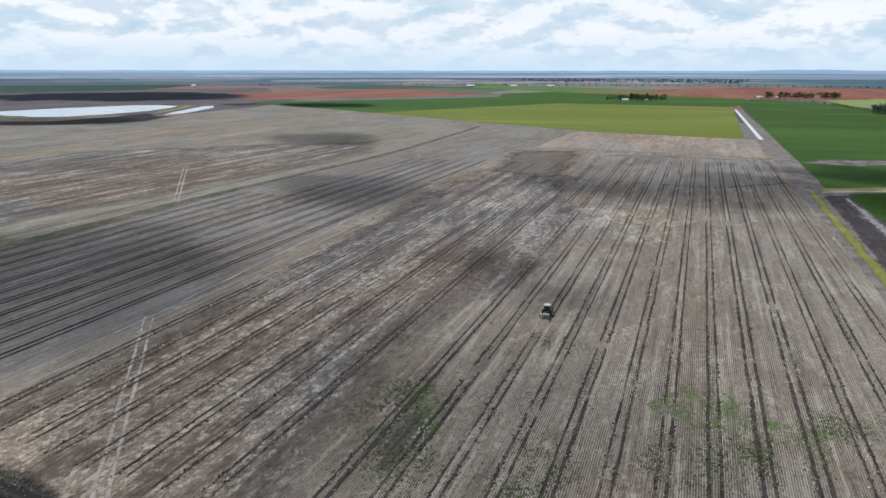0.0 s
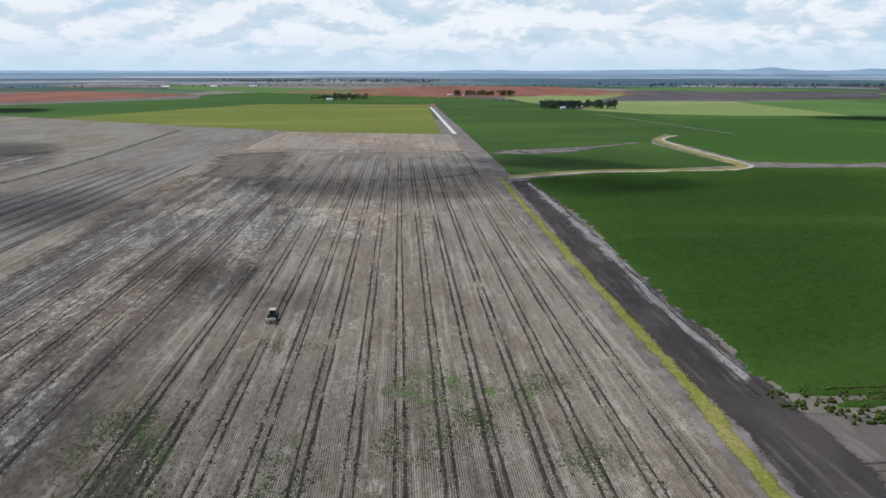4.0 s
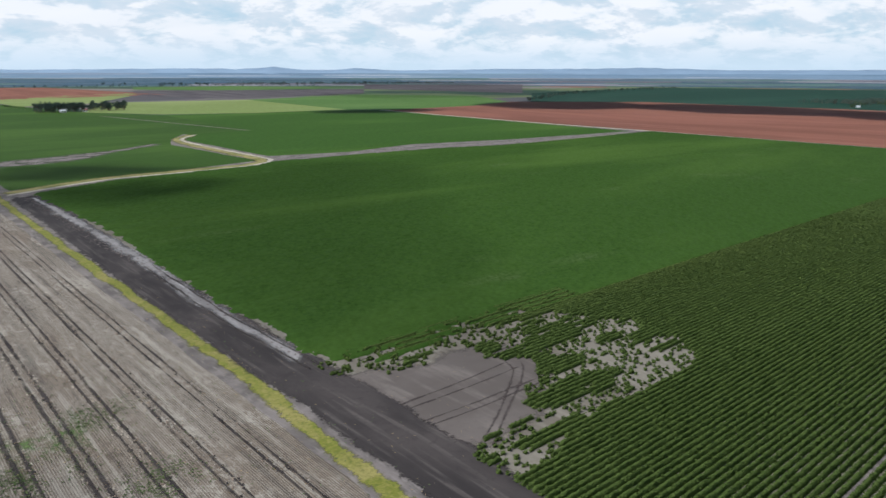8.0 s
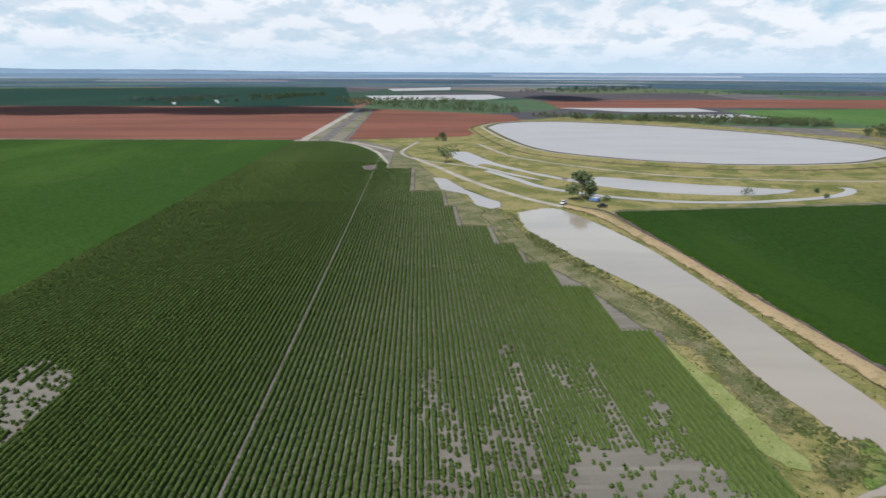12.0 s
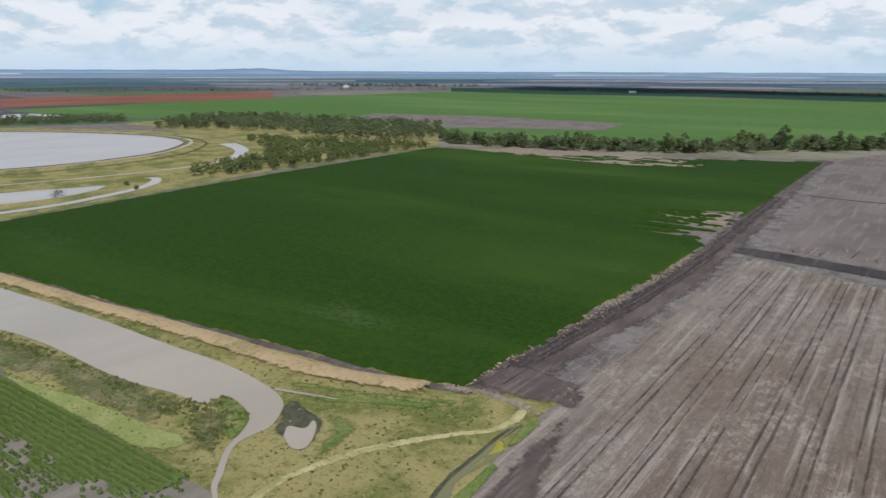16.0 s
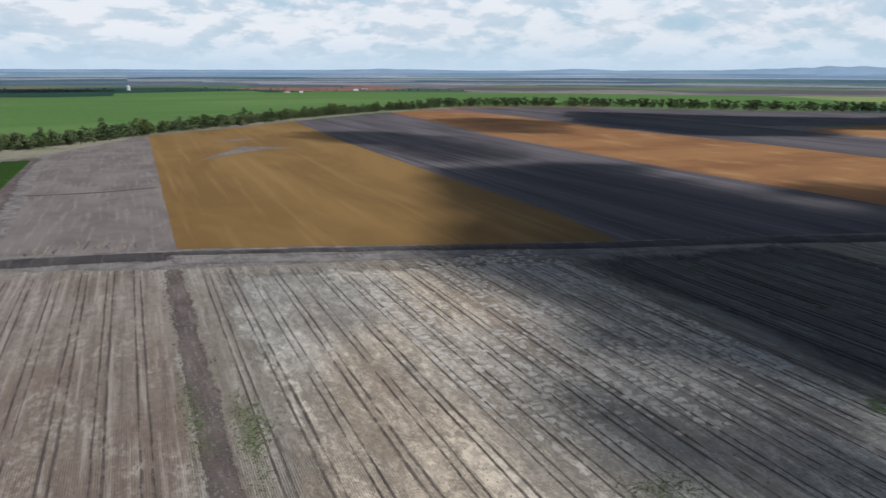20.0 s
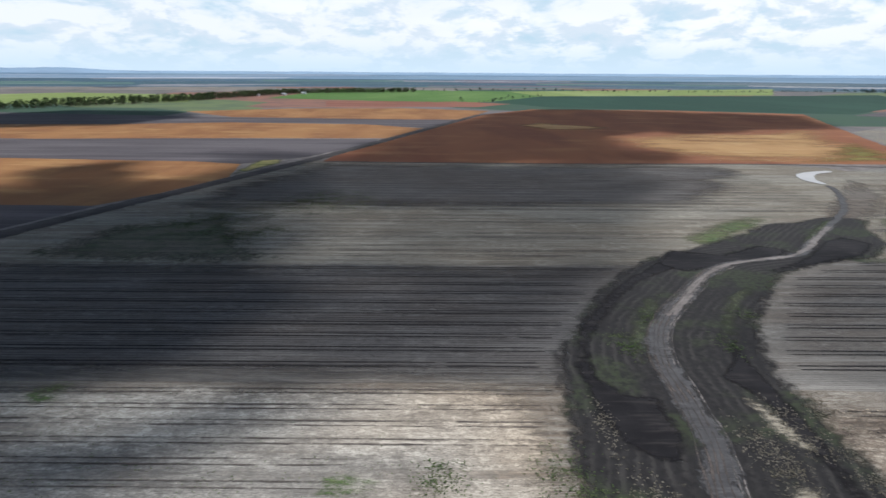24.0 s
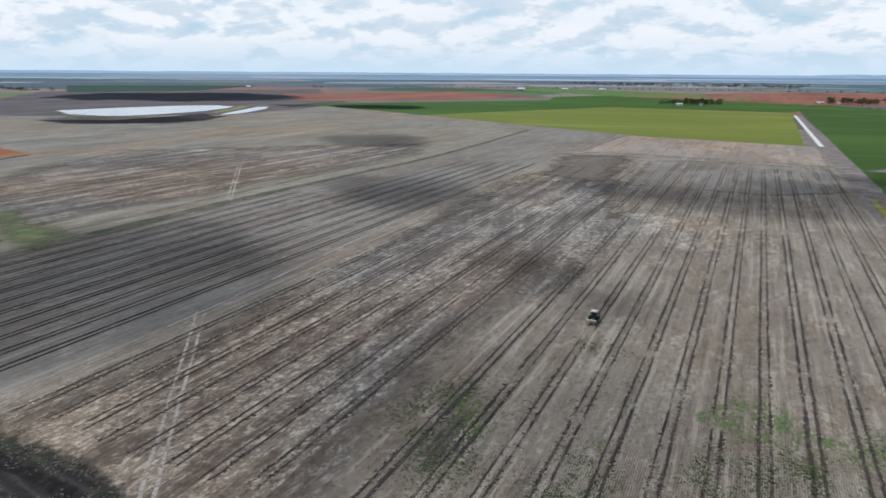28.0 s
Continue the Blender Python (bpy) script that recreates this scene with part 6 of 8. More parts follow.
field("cotton_margin", [(219, -34.2), (245, -34.2), (245, -27.7), (275, -27.7), (275, -15.7), (318, -15.7), (318, -11.7), (361, -11.7), (361, 4.3), (450, 4.3), (450, 21.3), (585, 21.3), (634, 44), (584, 14), (450, -4), (362, -19), (275, -36), (245, -42), (219, -44)], M["swamp~"], 0.125, "weedy grass at the ends of the cotton rows", "grass", seed=166, fray=2.4)
field("marsh", [(84, -56), (96, -58), (106, -66), (106, -72), (97, -75), (91, -68), (86, -62)], M["swamp~"], 0.13, "marshy reeds at the canal's end", "grass", ragged=1.4, seed=64, fray=8.1)
field("reed_point", [(104.6, -72.7), (105.1, -76.5), (98.4, -75.5), (93.2, -72.8), (90.3, -69.0), (89.3, -65.5), (92.7, -66.3), (98.1, -69.8)], M["lush_grass~"], 0.205, "bright green grassy point in the canal", "grass", rounded=True, seed=81, fray=1.6)
field("pool_grass", [(86, -83), (80, -85), (74, -83), (72, -74), (73, -69), (77, -68), (77, -72), (80, -77)], M["lush_grass~"], 0.12, "lush bright green grass beside a muddy pool", "grass", seed=65, fray=4.5)
field("pool_grass", [(96, -83), (90, -87), (85, -93), (75, -96), (64, -100), (70, -93), (77, -90), (86, -85)], M["lush_grass~"], 0.121, "green grass between the embankment and the pool", "grass", seed=165, fray=3.0)
field("pool_mud", [(89, -75), (93, -80), (93, -83), (88, -82), (82, -80), (78, -74), (78, -70), (83, -71), (87, -72)], M["reed_mud~"], 0.15, "dark mud and reeds round a pool", "grass", rounded=True, seed=82, fray=2.2)
field("bank_green", [(66, -98), (98, -85), (100, -89), (84, -94), (66, -102)], M["lush_grass~"], 0.15, "green grass below the embankment", "grass", ragged=1.0, seed=83, fray=2.9)
field("canal_water", CANAL,
      M["silt_water~"], 0.19, "still silty brown canal water", "water", ragged=0.5, seed=66, rounded=True, fray=0.8)
structure(ribbon("canal_branch", [(99, -83.5), (93, -85.5), (86, -87.5)], [(-0.45, 0.18), (0, 0.19), (0.45, 0.18)], M["silt_water"], 1.0, 0.2, taper=lambda s: 1.0 - 0.6 * s), "thin branch of silty water", "water")
field("pool_water", [(84, -72), (86, -75), (83, -76), (84, -79), (82, -78), (79, -74), (78, -71), (80, -70)], M["silt_water~"], 0.20, "small muddy pool", "water", rounded=True, seed=67, fray=0.5)
field("drain_water", [(53, -99), (53, -92), (51, -90), (51, -86), (52, -81), (52, -77), (50, -72), (49, -67), (47, -61), (48, -60), (52, -68), (53, -73), (54, -78), (54, -83), (54, -87), (54, -93), (54, -100)], M["green_water~"], 0.17, "olive water and yellow algae in a drain", "water", rounded=True, seed=168, fray=0.8)
field("drain_algae", [(53, -93), (51, -90), (52, -87), (52, -82), (53, -83), (53, -88), (54, -92)], M["algae~"], 0.18, "yellow-green algae floating in the drain", "algae", rounded=True, seed=169, fray=0.5)
structure(ribbon("drain_bank", [(53, -100), (54, -95), (54, -88), (54, -83), (54, -78), (53, -73), (51, -67)], [(-1.1, 0.10), (-0.3, 0.32), (0.4, 0.24), (0.9, 0.10)], M["reed_mud="], 0.6, 0.5, fray=0.4, seed=8), "dark cut bank of the drain", "soil")
field("drain_grass", [(52, -92), (53, -99), (52, -103), (50, -101), (50, -94), (51, -90)], M["lush_grass~"], 0.20, "green grass along the drain", "grass", seed=170, fray=1.0)
field("drain_grass", [(51, -80), (51, -86), (49, -85), (48, -76), (47, -68), (48, -68), (51, -74)], M["lush_grass~"], 0.21, "green grass along the drain", "grass", seed=171, fray=1.0)
field("mud_fan", [(50, -108), (58, -106), (70, -107), (74, -116), (66, -124), (54, -122), (48, -118), (44, -98), (38, -78), (36, -62), (46, -62), (49.5, -85)], M["road_soil~"], 0.16, "churned dark mud where the tracks meet", "soil", ragged=2.0, seed=84, fray=5.0)
field("cotton_gap", GAP, M["dry_clod~"], 0.09, "bare pale gap in the dense cotton", "soil", seed=85, fray=6.0)
field("far_headland", HEADLAND, M["dry_clod~"], 0.2, "bare reddish headland before the tree belt", "soil", seed=86, fray=8.0)
field("marsh_pond", [(414, -6), (407, -16), (362, -26), (352, -30), (329, -39), (317, -38), (310, -32), (323, -25), (351, -23), (368, -10)], M["pond~"], 0.16, "shallow pond in the marsh", "water", seed=69, fray=3)
field("marsh_reeds", [(392, -9), (359, -18), (336, -22), (300, -30), (306, -42), (345, -38), (380, -24), (420, -14)], M["swamp~"], 0.11, "dark reeds beside the marsh pond", "grass", ragged=3, seed=70, fray=10.8)


def levee(name, pts, half, top, height, material, label, step=4.0, ragged=0.5, seed=1):
    prof = [(-half, 0.05), (-top, height * 0.94), (0, height), (top, height * 0.94), (half, 0.05)]
    return structure(ribbon(name, pts, prof, material, step, ragged, seed=seed), label, "embankment")


levee("canal_levee", [(318, -66), (296, -78), (240, -85.5), (200, -88.5), (170, -90.4), (135, -93), (105, -94), (88, -97), (74, -101.5)], 3.9, 1.3, 1.1, M["dry_grass="], "dry straw-coloured grass embankment along the canal", 2.0, 0.5)
levee("drain_levee", [(73, -55), (74, -59), (74, -62), (73, -68), (71, -74), (67, -81), (61, -89), (56, -95), (55, -101), (56, -105)], 1.3, 0.4, 0.3, M["straw_track="], "low pale grass ridge with a worn track on it", 1.0, 0.5, 3)
structure(ribbon("canal_track", [(318, -74), (302, -84), (240, -89.3), (179, -93), (133, -97), (107, -99.3), (81, -101.7), (66, -105)], [(-1.9, 0.12), (0, 0.16), (1.9, 0.12)], M["road_soil="], 1.0, 0.3, fray=0.4), "dark soil track along the canal embankment", "road")
structure(ribbon("pond_track", [(318, -66), (345, -50), (400, -28), (470, -8), (560, 24), (630, 60)], [(-2.2, 0.12), (2.2, 0.12)], M["gravel"], 5.0, 0.7), "pale dirt track through the grassland", "road")
structure(ribbon("field_lane_east", [(308, -88), (324, -235), (340, -360), (343, -480)], [(-3.2, 0.12), (3.2, 0.12)], M["swamp="], 3.0, 0.7, fray=0.35), "weedy dirt lane along the dense cotton", "road")
RESERVOIR = [(782, -73), (651, -80), (547, -96), (490, -140), (462, -190), (456, -225), (460, -265), (473, -304), (520, -358), (576, -378), (640, -372), (705, -349), (770, -305), (818, -261), (855, -215), (877, -175), (872, -130), (845, -95)]
RIM = curve_through([(*q, 0) for q in [*RESERVOIR, RESERVOIR[0]]], 14)[:-1]
tagged(solid("reservoir_water", [(q.x, q.y, 1.6) for q in RIM], [list(range(len(RIM)))[::-1]], M["pond_water"]), "large pale reservoir mirroring the clouds", "water", kind="structure")
structure(ribbon("reservoir_bank", [*RESERVOIR, RESERVOIR[0]], [(-3, 1.2), (3, 2.3), (6, 2.4), (9, 2.1), (22, -0.15)], M["grass"], 8.0, 0.7), "grassy earth bank round the reservoir", "embankment")
structure(ribbon("reservoir_rim", [*RESERVOIR, RESERVOIR[0]], [(-3.6, 1.30), (-1.0, 1.72), (2.4, 2.30)], M["track="], 6.0, 0.8, fray=0.5), "bare brown shore above the water", "soil")
structure(ribbon("reservoir_foot", [*RESERVOIR, RESERVOIR[0]], [(15.0, 1.02), (17.5, 0.62), (20.5, 0.16)], M["road_soil="], 6.0, 1.2, fray=0.6), "bare brown foot of the reservoir bank", "soil")
structure(ribbon("reservoir_crest", [*RESERVOIR, RESERVOIR[0]], [(4.6, 2.44), (7.4, 2.40)], M["gravel"], 8.0, 0.7), "pale track on the crest of the reservoir bank", "road")
OUTER = [(615, -50), (518, -69), (461, -106), (420, -148), (405, -190), (396, -240), (397, -290), (415, -325), (452, -362), (500, -386)]
structure(ribbon("bank_track", OUTER[:8], [(-2.4, 0.2), (2.4, 0.2)], M["gravel~"], 5.0, 0.8, fray=0.3), "pale track round the foot of the reservoir bank", "road")
structure(ribbon("outer_channel", OUTER[6:], [(-3.6, 0.2), (3.6, 0.2)], M["pond_water"], 6.0, 0.8, taper=lambda s: 0.5 + 1.6 * s), "narrow water channel round the reservoir", "water")
field("middle_channel", [(408, -83), (415, -107), (406, -128), (393, -147), (374, -181), (365, -204), (354, -192), (344, -166), (344, -129), (353, -109), (369, -95), (391, -83)], M["pond~"], 0.18, "broad pale channel of still water", "water", seed=95, fray=4)
field("upper_channel", [(555, -22), (551, -38), (483, -52), (432, -72), (406, -88), (393, -79), (404, -64), (432, -47), (471, -32), (510, -22)], M["pond~"], 0.18, "broad pale channel of still water", "water", seed=96, fray=4)
structure(ribbon("inner_channel", [(441, -42), (410, -54), (375, -66), (350, -88), (332, -118), (328, -155), (340, -200), (352, -220), (368, -232), (380, -226)], [(-2.8, 0.2), (2.8, 0.2)], M["pond_water"], 5.0, 0.8), "narrow channel winding past a tree", "water")
structure(ribbon("bend_channel", [(634, 1), (584, 10), (542, 14), (503, 4), (478, -18), (451, -41), (419, -54)], [(-2.2, 0.2), (2.2, 0.2)], M["gravel~"], 4.0, 0.6, fray=0.35), "pale sandy track bending through the grass", "road")
for a, b in (([(600, -38), (505, -58), (445, -92), (392, -150), (378, -215), (382, -275), (400, -318)], 0.9), ([(470, -42), (420, -66), (378, -92), (350, -128), (342, -180), (356, -212)], 0.7)):
    levee("channel_levee", a, 6.0, 1.5, b, M["grass"], "grassy bank between the channels", 6.0, 0.9, 9)
field("stream_south", [(-39, -506), (-60, -548), (-81, -590), (-98, -578), (-118, -566), (-96, -562), (-75, -548), (-62, -530)], M["grey_soil"], 0.12, "pale dry wash in the brown crop", "soil", ragged=2.5, seed=71)
field("stream_south_upper", [(-60, -640), (-90, -660), (-120, -640), (-100, -650), (-80, -640)], M["grey_soil"], 0.12, "pale dry wash in the brown crop", "soil", ragged=3, seed=72)
field("far_lake_soil", [(-838, 601), (-799, 639), (-755, 660), (-752, 747), (-772, 853), (-699, 795), (-687, 833), (-630, 698), (-640, 654), (-687, 601), (-738, 573)], M["black_soil~"], 0.10, "black wet soil below the pond", "soil", seed=175, fray=22)
field("far_lake_soil", [(-1129, 998), (-1176, 1245), (-1000, 1288), (-861, 1296), (-758, 1143), (-757, 1041), (-857, 1106), (-937, 1104), (-995, 1013)], M["black_soil~"], 0.10, "black wet soil behind the pond", "soil", seed=176, fray=30)
field("far_lake", [(-1002, 774), (-990, 883), (-955, 1006), (-916, 1038), (-864, 1022), (-830, 960), (-801, 874), (-793, 787), (-803, 733), (-831, 710), (-904, 717)], M["lake_water"], 0.14, "long bright pond on black soil", "water", ragged=2, seed=73)
field("far_lake_arm", [(-713, 810), (-766, 916), (-818, 1029), (-811, 1052), (-771, 998), (-732, 911), (-707, 847)], M["lake_water"], 0.14, "bright pond arm on black soil", "water", ragged=2, seed=74)
field("far_lake_rim", [(-976, 736), (-1042, 809), (-947, 742), (-860, 709), (-810, 708), (-779, 662), (-831, 665)], M["swamp~"], 0.12, "yellow-green grass on the pond bank", "grass", seed=173, fray=14)
field("far_lake_rim", [(-932, 1050), (-882, 1054), (-843, 1060), (-777, 929), (-726, 826), (-774, 845), (-818, 947), (-863, 1023)], M["swamp~"], 0.12, "yellow-green grass on the pond bank", "grass", seed=174, fray=14)
field("far_pond_a", [(1910, 144), (2045, -202), (1790, -216), (1661, -152), (1606, 96)], M["pond_water"], 0.10, "distant white storage pond", "water", ragged=2, seed=75)
field("far_pond_b", [(2739, 122), (3073, -131), (2579, -110), (2413, 89)], M["pond_water"], 0.10, "distant white storage pond", "water", ragged=2, seed=76)
field("far_pond_c", [(1269, -247), (1278, -496), (1156, -490), (1140, -338)], M["pond_water"], 0.14, "distant white storage pond", "water", ragged=2, seed=77)
field("far_pond_d", [(1047, -364), (1086, -493), (923, -505), (911, -413)], M["pond_water"], 0.14, "distant white storage pond", "water", ragged=2, seed=78)
field("tree_belt_ground", [(345, -480), (250, -492), (66, -572), (-14, -730), (-175, -872), (-345, -1005), (-500, -1085), (-520, -1130), (-320, -1035), (-173, -915), (-33, -775), (66, -650), (248, -540), (385, -535)],
      M["verge_dry"], 0.10, "dry grass strip under the tree belt", "grass", ragged=2.5, seed=79)


# ---- trees ----
def leaf_cloud(rng, blobs, per, size):
    """Crown: many small leaf faces gathered in clumps."""
    verts, faces = [], []
    for c, r in blobs:
        for _ in range(per):
            d = Vector((rng.gauss(0, 1), rng.gauss(0, 1), rng.gauss(0, 1))).normalized() * rng.uniform(0.45, 1.05)
            p = Vector(c) + Vector((d.x * r[0], d.y * r[0], d.z * r[1]))
            a = Vector((rng.gauss(0, 1), rng.gauss(0, 1), rng.gauss(0, 0.6))).normalized()
            b = a.cross(Vector((rng.gauss(0, 1), rng.gauss(0, 1), rng.gauss(0, 1)))).normalized()
            s = size * rng.uniform(0.6, 1.4)
            k = len(verts)
            verts += [p - a * s, p + b * s * 0.7, p + a * s, p - b * s * 0.7]
            faces.append((k, k + 1, k + 2, k + 3))
    return verts, faces


def limb(verts, faces, a, b, ra, rb, n=6):
    a, b = Vector(a), Vector(b)
    u = (b - a).normalized()
    s = u.orthogonal().normalized()
    t = u.cross(s)
    k = len(verts)
    for p, r in ((a, ra), (b, rb)):
        verts += [p + (s * math.cos(2 * math.pi * i / n) + t * math.sin(2 * math.pi * i / n)) * r for i in range(n)]
    faces += [(k + i, k + (i + 1) % n, k + n + (i + 1) % n, k + n + i) for i in range(n)]


def tree_shape(seed, height, spread, per, size, clumps, bare=0.3):
    rng = random.Random(seed)
    tv, tf = [], []
    lean = Vector((rng.uniform(-0.08, 0.08), rng.uniform(-0.08, 0.08), 1)) * height * 0.5
    limb(tv, tf, (0, 0, -0.3), lean * 0.8, height * 0.028, height * 0.02)
    blobs = []
    for i in range(clumps):
        ang = i * 2.4 + rng.uniform(-0.4, 0.4)
        up_ = rng.uniform(bare + 0.12, 0.92)
        reach = spread * (0.25 + 0.75 * math.sin(math.pi * min(0.98, (up_ - bare + 0.12)))) * rng.uniform(0.5, 1.0)
        c = Vector((math.cos(ang) * reach, math.sin(ang) * reach, height * up_))
        limb(tv, tf, lean * rng.uniform(0.55, 0.8), c * 0.96, height * 0.012, height * 0.005, 4)
        r = spread * rng.uniform(0.34, 0.55)
        blobs.append((c, (r, r * rng.uniform(0.6, 0.9))))
    cv, cf = leaf_cloud(rng, blobs, per, size)
    return tv, tf, cv, cf


def tree(name, seed, height, spread, per, size, clumps, leaves, label, at, bare=0.3):
    tv, tf, cv, cf = tree_shape(seed, height, spread, per, size, clumps, bare)
    base = new(name)
    base.matrix_basis = pose(*at)
    solid("trunk", tv, tf, M["bark"], base)
    solid("crown", cv, cf, M[leaves], base)
    return tagged(base, label, "tree")


def tuft(name, at, w_, h_, leaves, label, seed, category="shrub"):
    rng = random.Random(seed)
    blobs = [((rng.uniform(-w_, w_) * 0.6, rng.uniform(-w_, w_) * 0.6, h_ * rng.uniform(0.3, 0.6)), (w_ * 0.5, h_ * 0.45)) for _ in range(6)]
    cv, cf = leaf_cloud(rng, blobs, 45, 0.28)
    ob = solid(name, cv, cf, M[leaves])
    ob.matrix_basis = pose(*at)
    return tagged(ob, label, category)


tree("gum_tree", 3, 13.5, 6.5, 130, 0.55, 14, "gum_leaves", "tall grey-green gum tree beside a water channel", (336, -79, 0.1), 0.15)
tree("gum_tree", 4, 11.5, 7.0, 34, 0.55, 12, "gum_leaves", "thin-crowned gum tree standing in shallow water", (483, -18, 0.1), 0.25)
tree("tree", 5, 7.0, 5.5, 70, 0.5, 8, "dark_leaves", "dark rounded tree beside the red field", (640, -20, 0.1), 0.05)
tuft("shrub", (345, -165, 0.1), 4.2, 5.0, "dark_leaves", "dark shrub on the channel bank", 6)
tuft("shrub", (372, -83, 0.1), 3.6, 3.8, "dark_leaves", "dark shrub on the channel bank", 7)
tuft("shrub", (333, -90, 0.1), 2.2, 3.4, "gum_leaves", "small grey-green shrub beside the gum tree", 8)
tuft("shrub", (353, -205, 0.1), 2.4, 3.4, "dark_leaves", "dark shrub on the channel bank", 9)
tuft("shrub", (340, -203, 0.1), 2.0, 2.4, "gum_leaves", "small shrub on the channel bank", 10)

BELT = [(345, -500), (300, -512), (248, -516), (164, -560), (98, -628), (53, -660), (-33, -765), (-110, -835), (-173, -900), (-320, -1020), (-420, -1075)]
BELT_FAR = [(-420, -1075), (-506, -1130), (-640, -1100), (-785, -1030), (-902, -890), (-1062, -745), (-1250, -640), (-1480, -545), (-1700, -510), (-2100, -410), (-2300, -100)]
KINDS = []
for k, (hh, sp, lv) in enumerate(((10, 4.2, "gum_leaves"), (12, 4.6, "dark_leaves"), (8.5, 4.2, "gum_leaves"), (11, 4.0, "young_leaves"), (7, 4.0, "dark_leaves"))):
    KINDS.append(tree("belt_tree", 20 + k, hh, sp, 64, 0.46, 12, lv, "grey-green gum tree in a windbreak belt", (345 + 6 * k, -505 - 4 * k, 0.1), 0.12))
    tagged(KINDS[-1], group="tree belt")


def near_belt():
    rng = random.Random(71)
    line = curve_through([(*q, 0) for q in BELT], 4.6)
    for q in line:
        for _ in range(1):
            s = rng.uniform(0.7, 1.4)
            x, y = q.x + rng.gauss(0, 7), q.y + rng.gauss(0, 7) - 4
            copy_thing(rng.choice(KINDS), pose(x, y, 0.1, 0, 0, rng.uniform(0, 360)) @ Matrix.Diagonal((s, s, s * rng.uniform(0.85, 1.15), 1)))


near_belt()


def woodland(name, spots, label, seed, lo=6.0, hi=11.0, leaves="gum_leaves", per=24, clumps=7, size=0.58):
    """Many trees too far off or too many to count, each with trunk and leafy crown."""
    rng = random.Random(seed)
    shapes = [tree_shape(seed + i, 10, 3.6, per, size, clumps, 0.1) for i in range(4)]
    verts, faces, kinds = [], [], []
    for x, y in spots:
        s = rng.uniform(lo, hi) / 10
        tv, tf, cv, cf = rng.choice(shapes)
        ang = rng.uniform(0, 6.28)
        c, sn = math.cos(ang) * s, math.sin(ang) * s
        r = math.hypot(x, y)
        bx, by, bz = lay(x, y, 0.1)
        k_ = math.hypot(bx, by) / r
        for vs, fs, mi in ((tv, tf, 0), (cv, cf, 1)):
            k = len(verts)
            verts += [(bx + (v[0] * c - v[1] * sn) * k_, by + (v[0] * sn + v[1] * c) * k_, bz + v[2] * s * k_) for v in vs]
            faces += [tuple(i + k for i in f) for f in fs]
            kinds += [mi] * len(fs)
    ob = solid(name, verts, faces, M["bark"])
    ob.data.materials.append(M[leaves])
    ob.data.polygons.foreach_set("material_index", kinds)
    return tagged(ob, label, "trees", kind="stuff")


def along(pts, gap, spread, seed):
    rng = random.Random(seed)
    return [(q.x + rng.gauss(0, spread), q.y + rng.gauss(0, spread)) for q in curve_through([(*p, 0) for p in pts], gap)]


def within(pts, count, seed):
    rng = random.Random(seed)
    xs, ys = [p[0] for p in pts], [p[1] for p in pts]
    out = []
    while len(out) < count:
        x, y = rng.uniform(min(xs), max(xs)), rng.uniform(min(ys), max(ys))
        odd = False
        for (ax, ay), (bx, by) in zip(pts, pts[1:] + pts[:1]):
            if (ay > y) != (by > y) and x < (bx - ax) * (y - ay) / (by - ay) + ax:
                odd = not odd
        if odd:
            out.append((x, y))
    return out


woodland("tree_belt_back", along([(x, y - 10) for x, y in BELT], 1.7, 8, 80), "dense grey-green back row of the tree belt", 79, 6, 11)
woodland("belt_scrub", along([(x, y - 2) for x, y in BELT], 1.3, 7, 78), "low scrub under the tree belt", 77, 2, 5, "young_leaves", 16, 5)
woodland("tree_belt_far", along(BELT_FAR, 2.2, 10, 81), "dark distant belt of trees", 82, 8, 17, "dark_leaves")
woodland("woodland", within([(470, -656), (760, -640), (800, -560), (700, -440), (560, -500), (470, -470), (396, -500), (390, -561)], 980, 83), "dense grey-green eucalypt woodland", 84, 5, 11)
woodland("plantation", within([(440, -440), (372, -470), (346, -470), (338, -300), (350, -240), (372, -262), (392, -330), (420, -365), (520, -420)], 560, 85), "young plantation trees beside the cotton", 86, 3.5, 8, "young_leaves")
woodland("woodland_east", within([(1006, -203), (930, -365), (900, -520), (800, -480), (870, -330), (960, -200), (1000, -150)], 420, 87), "dark trees behind the reservoir", 88, 5, 10)
woodland("woodland_roadside", within([(1240, 60), (1400, 160), (1700, 200), (1700, -60), (1260, -170), (1060, -150), (1200, 20)], 900, 89), "scrubby trees along the far road", 90, 3, 7)
woodland("woodland_farm", within([(1650, 400), (1900, 320), (1900, 240), (1640, 330)], 90, 91), "dark tree clump by a farm", 92, 7, 12, "dark_leaves")
woodland("trees_farm", along([(1330, 470), (1480, 470), (1420, 380), (1560, 330), (1700, 300)], 16, 10, 93), "trees round a distant farm", 94, 5, 10, "dark_leaves")
woodland("homestead_trees_west", within([(-190, 1540), (-70, 1560), (-60, 1610), (-190, 1590)], 45, 95), "dark trees round a white homestead", 96, 9, 16, "dark_leaves")
woodland("homestead_trees_north", within([(140, 1790), (290, 1790), (300, 1850), (140, 1850)], 60, 97), "dark trees round a homestead", 98, 9, 16, "dark_leaves")
woodland("homestead_trees_east", within([(235, 1170), (365, 1170), (370, 1215), (235, 1230)], 110, 99), "grey-green trees round a farmstead", 100, 8, 16, "hazy_leaves")
woodland("timber_farm", within([(1480, 620), (1760, 520), (1820, 430), (1480, 500)], 220, 115), "dark timber beside a distant farm", 116, 6, 11, "hazy_leaves", 14, 5)
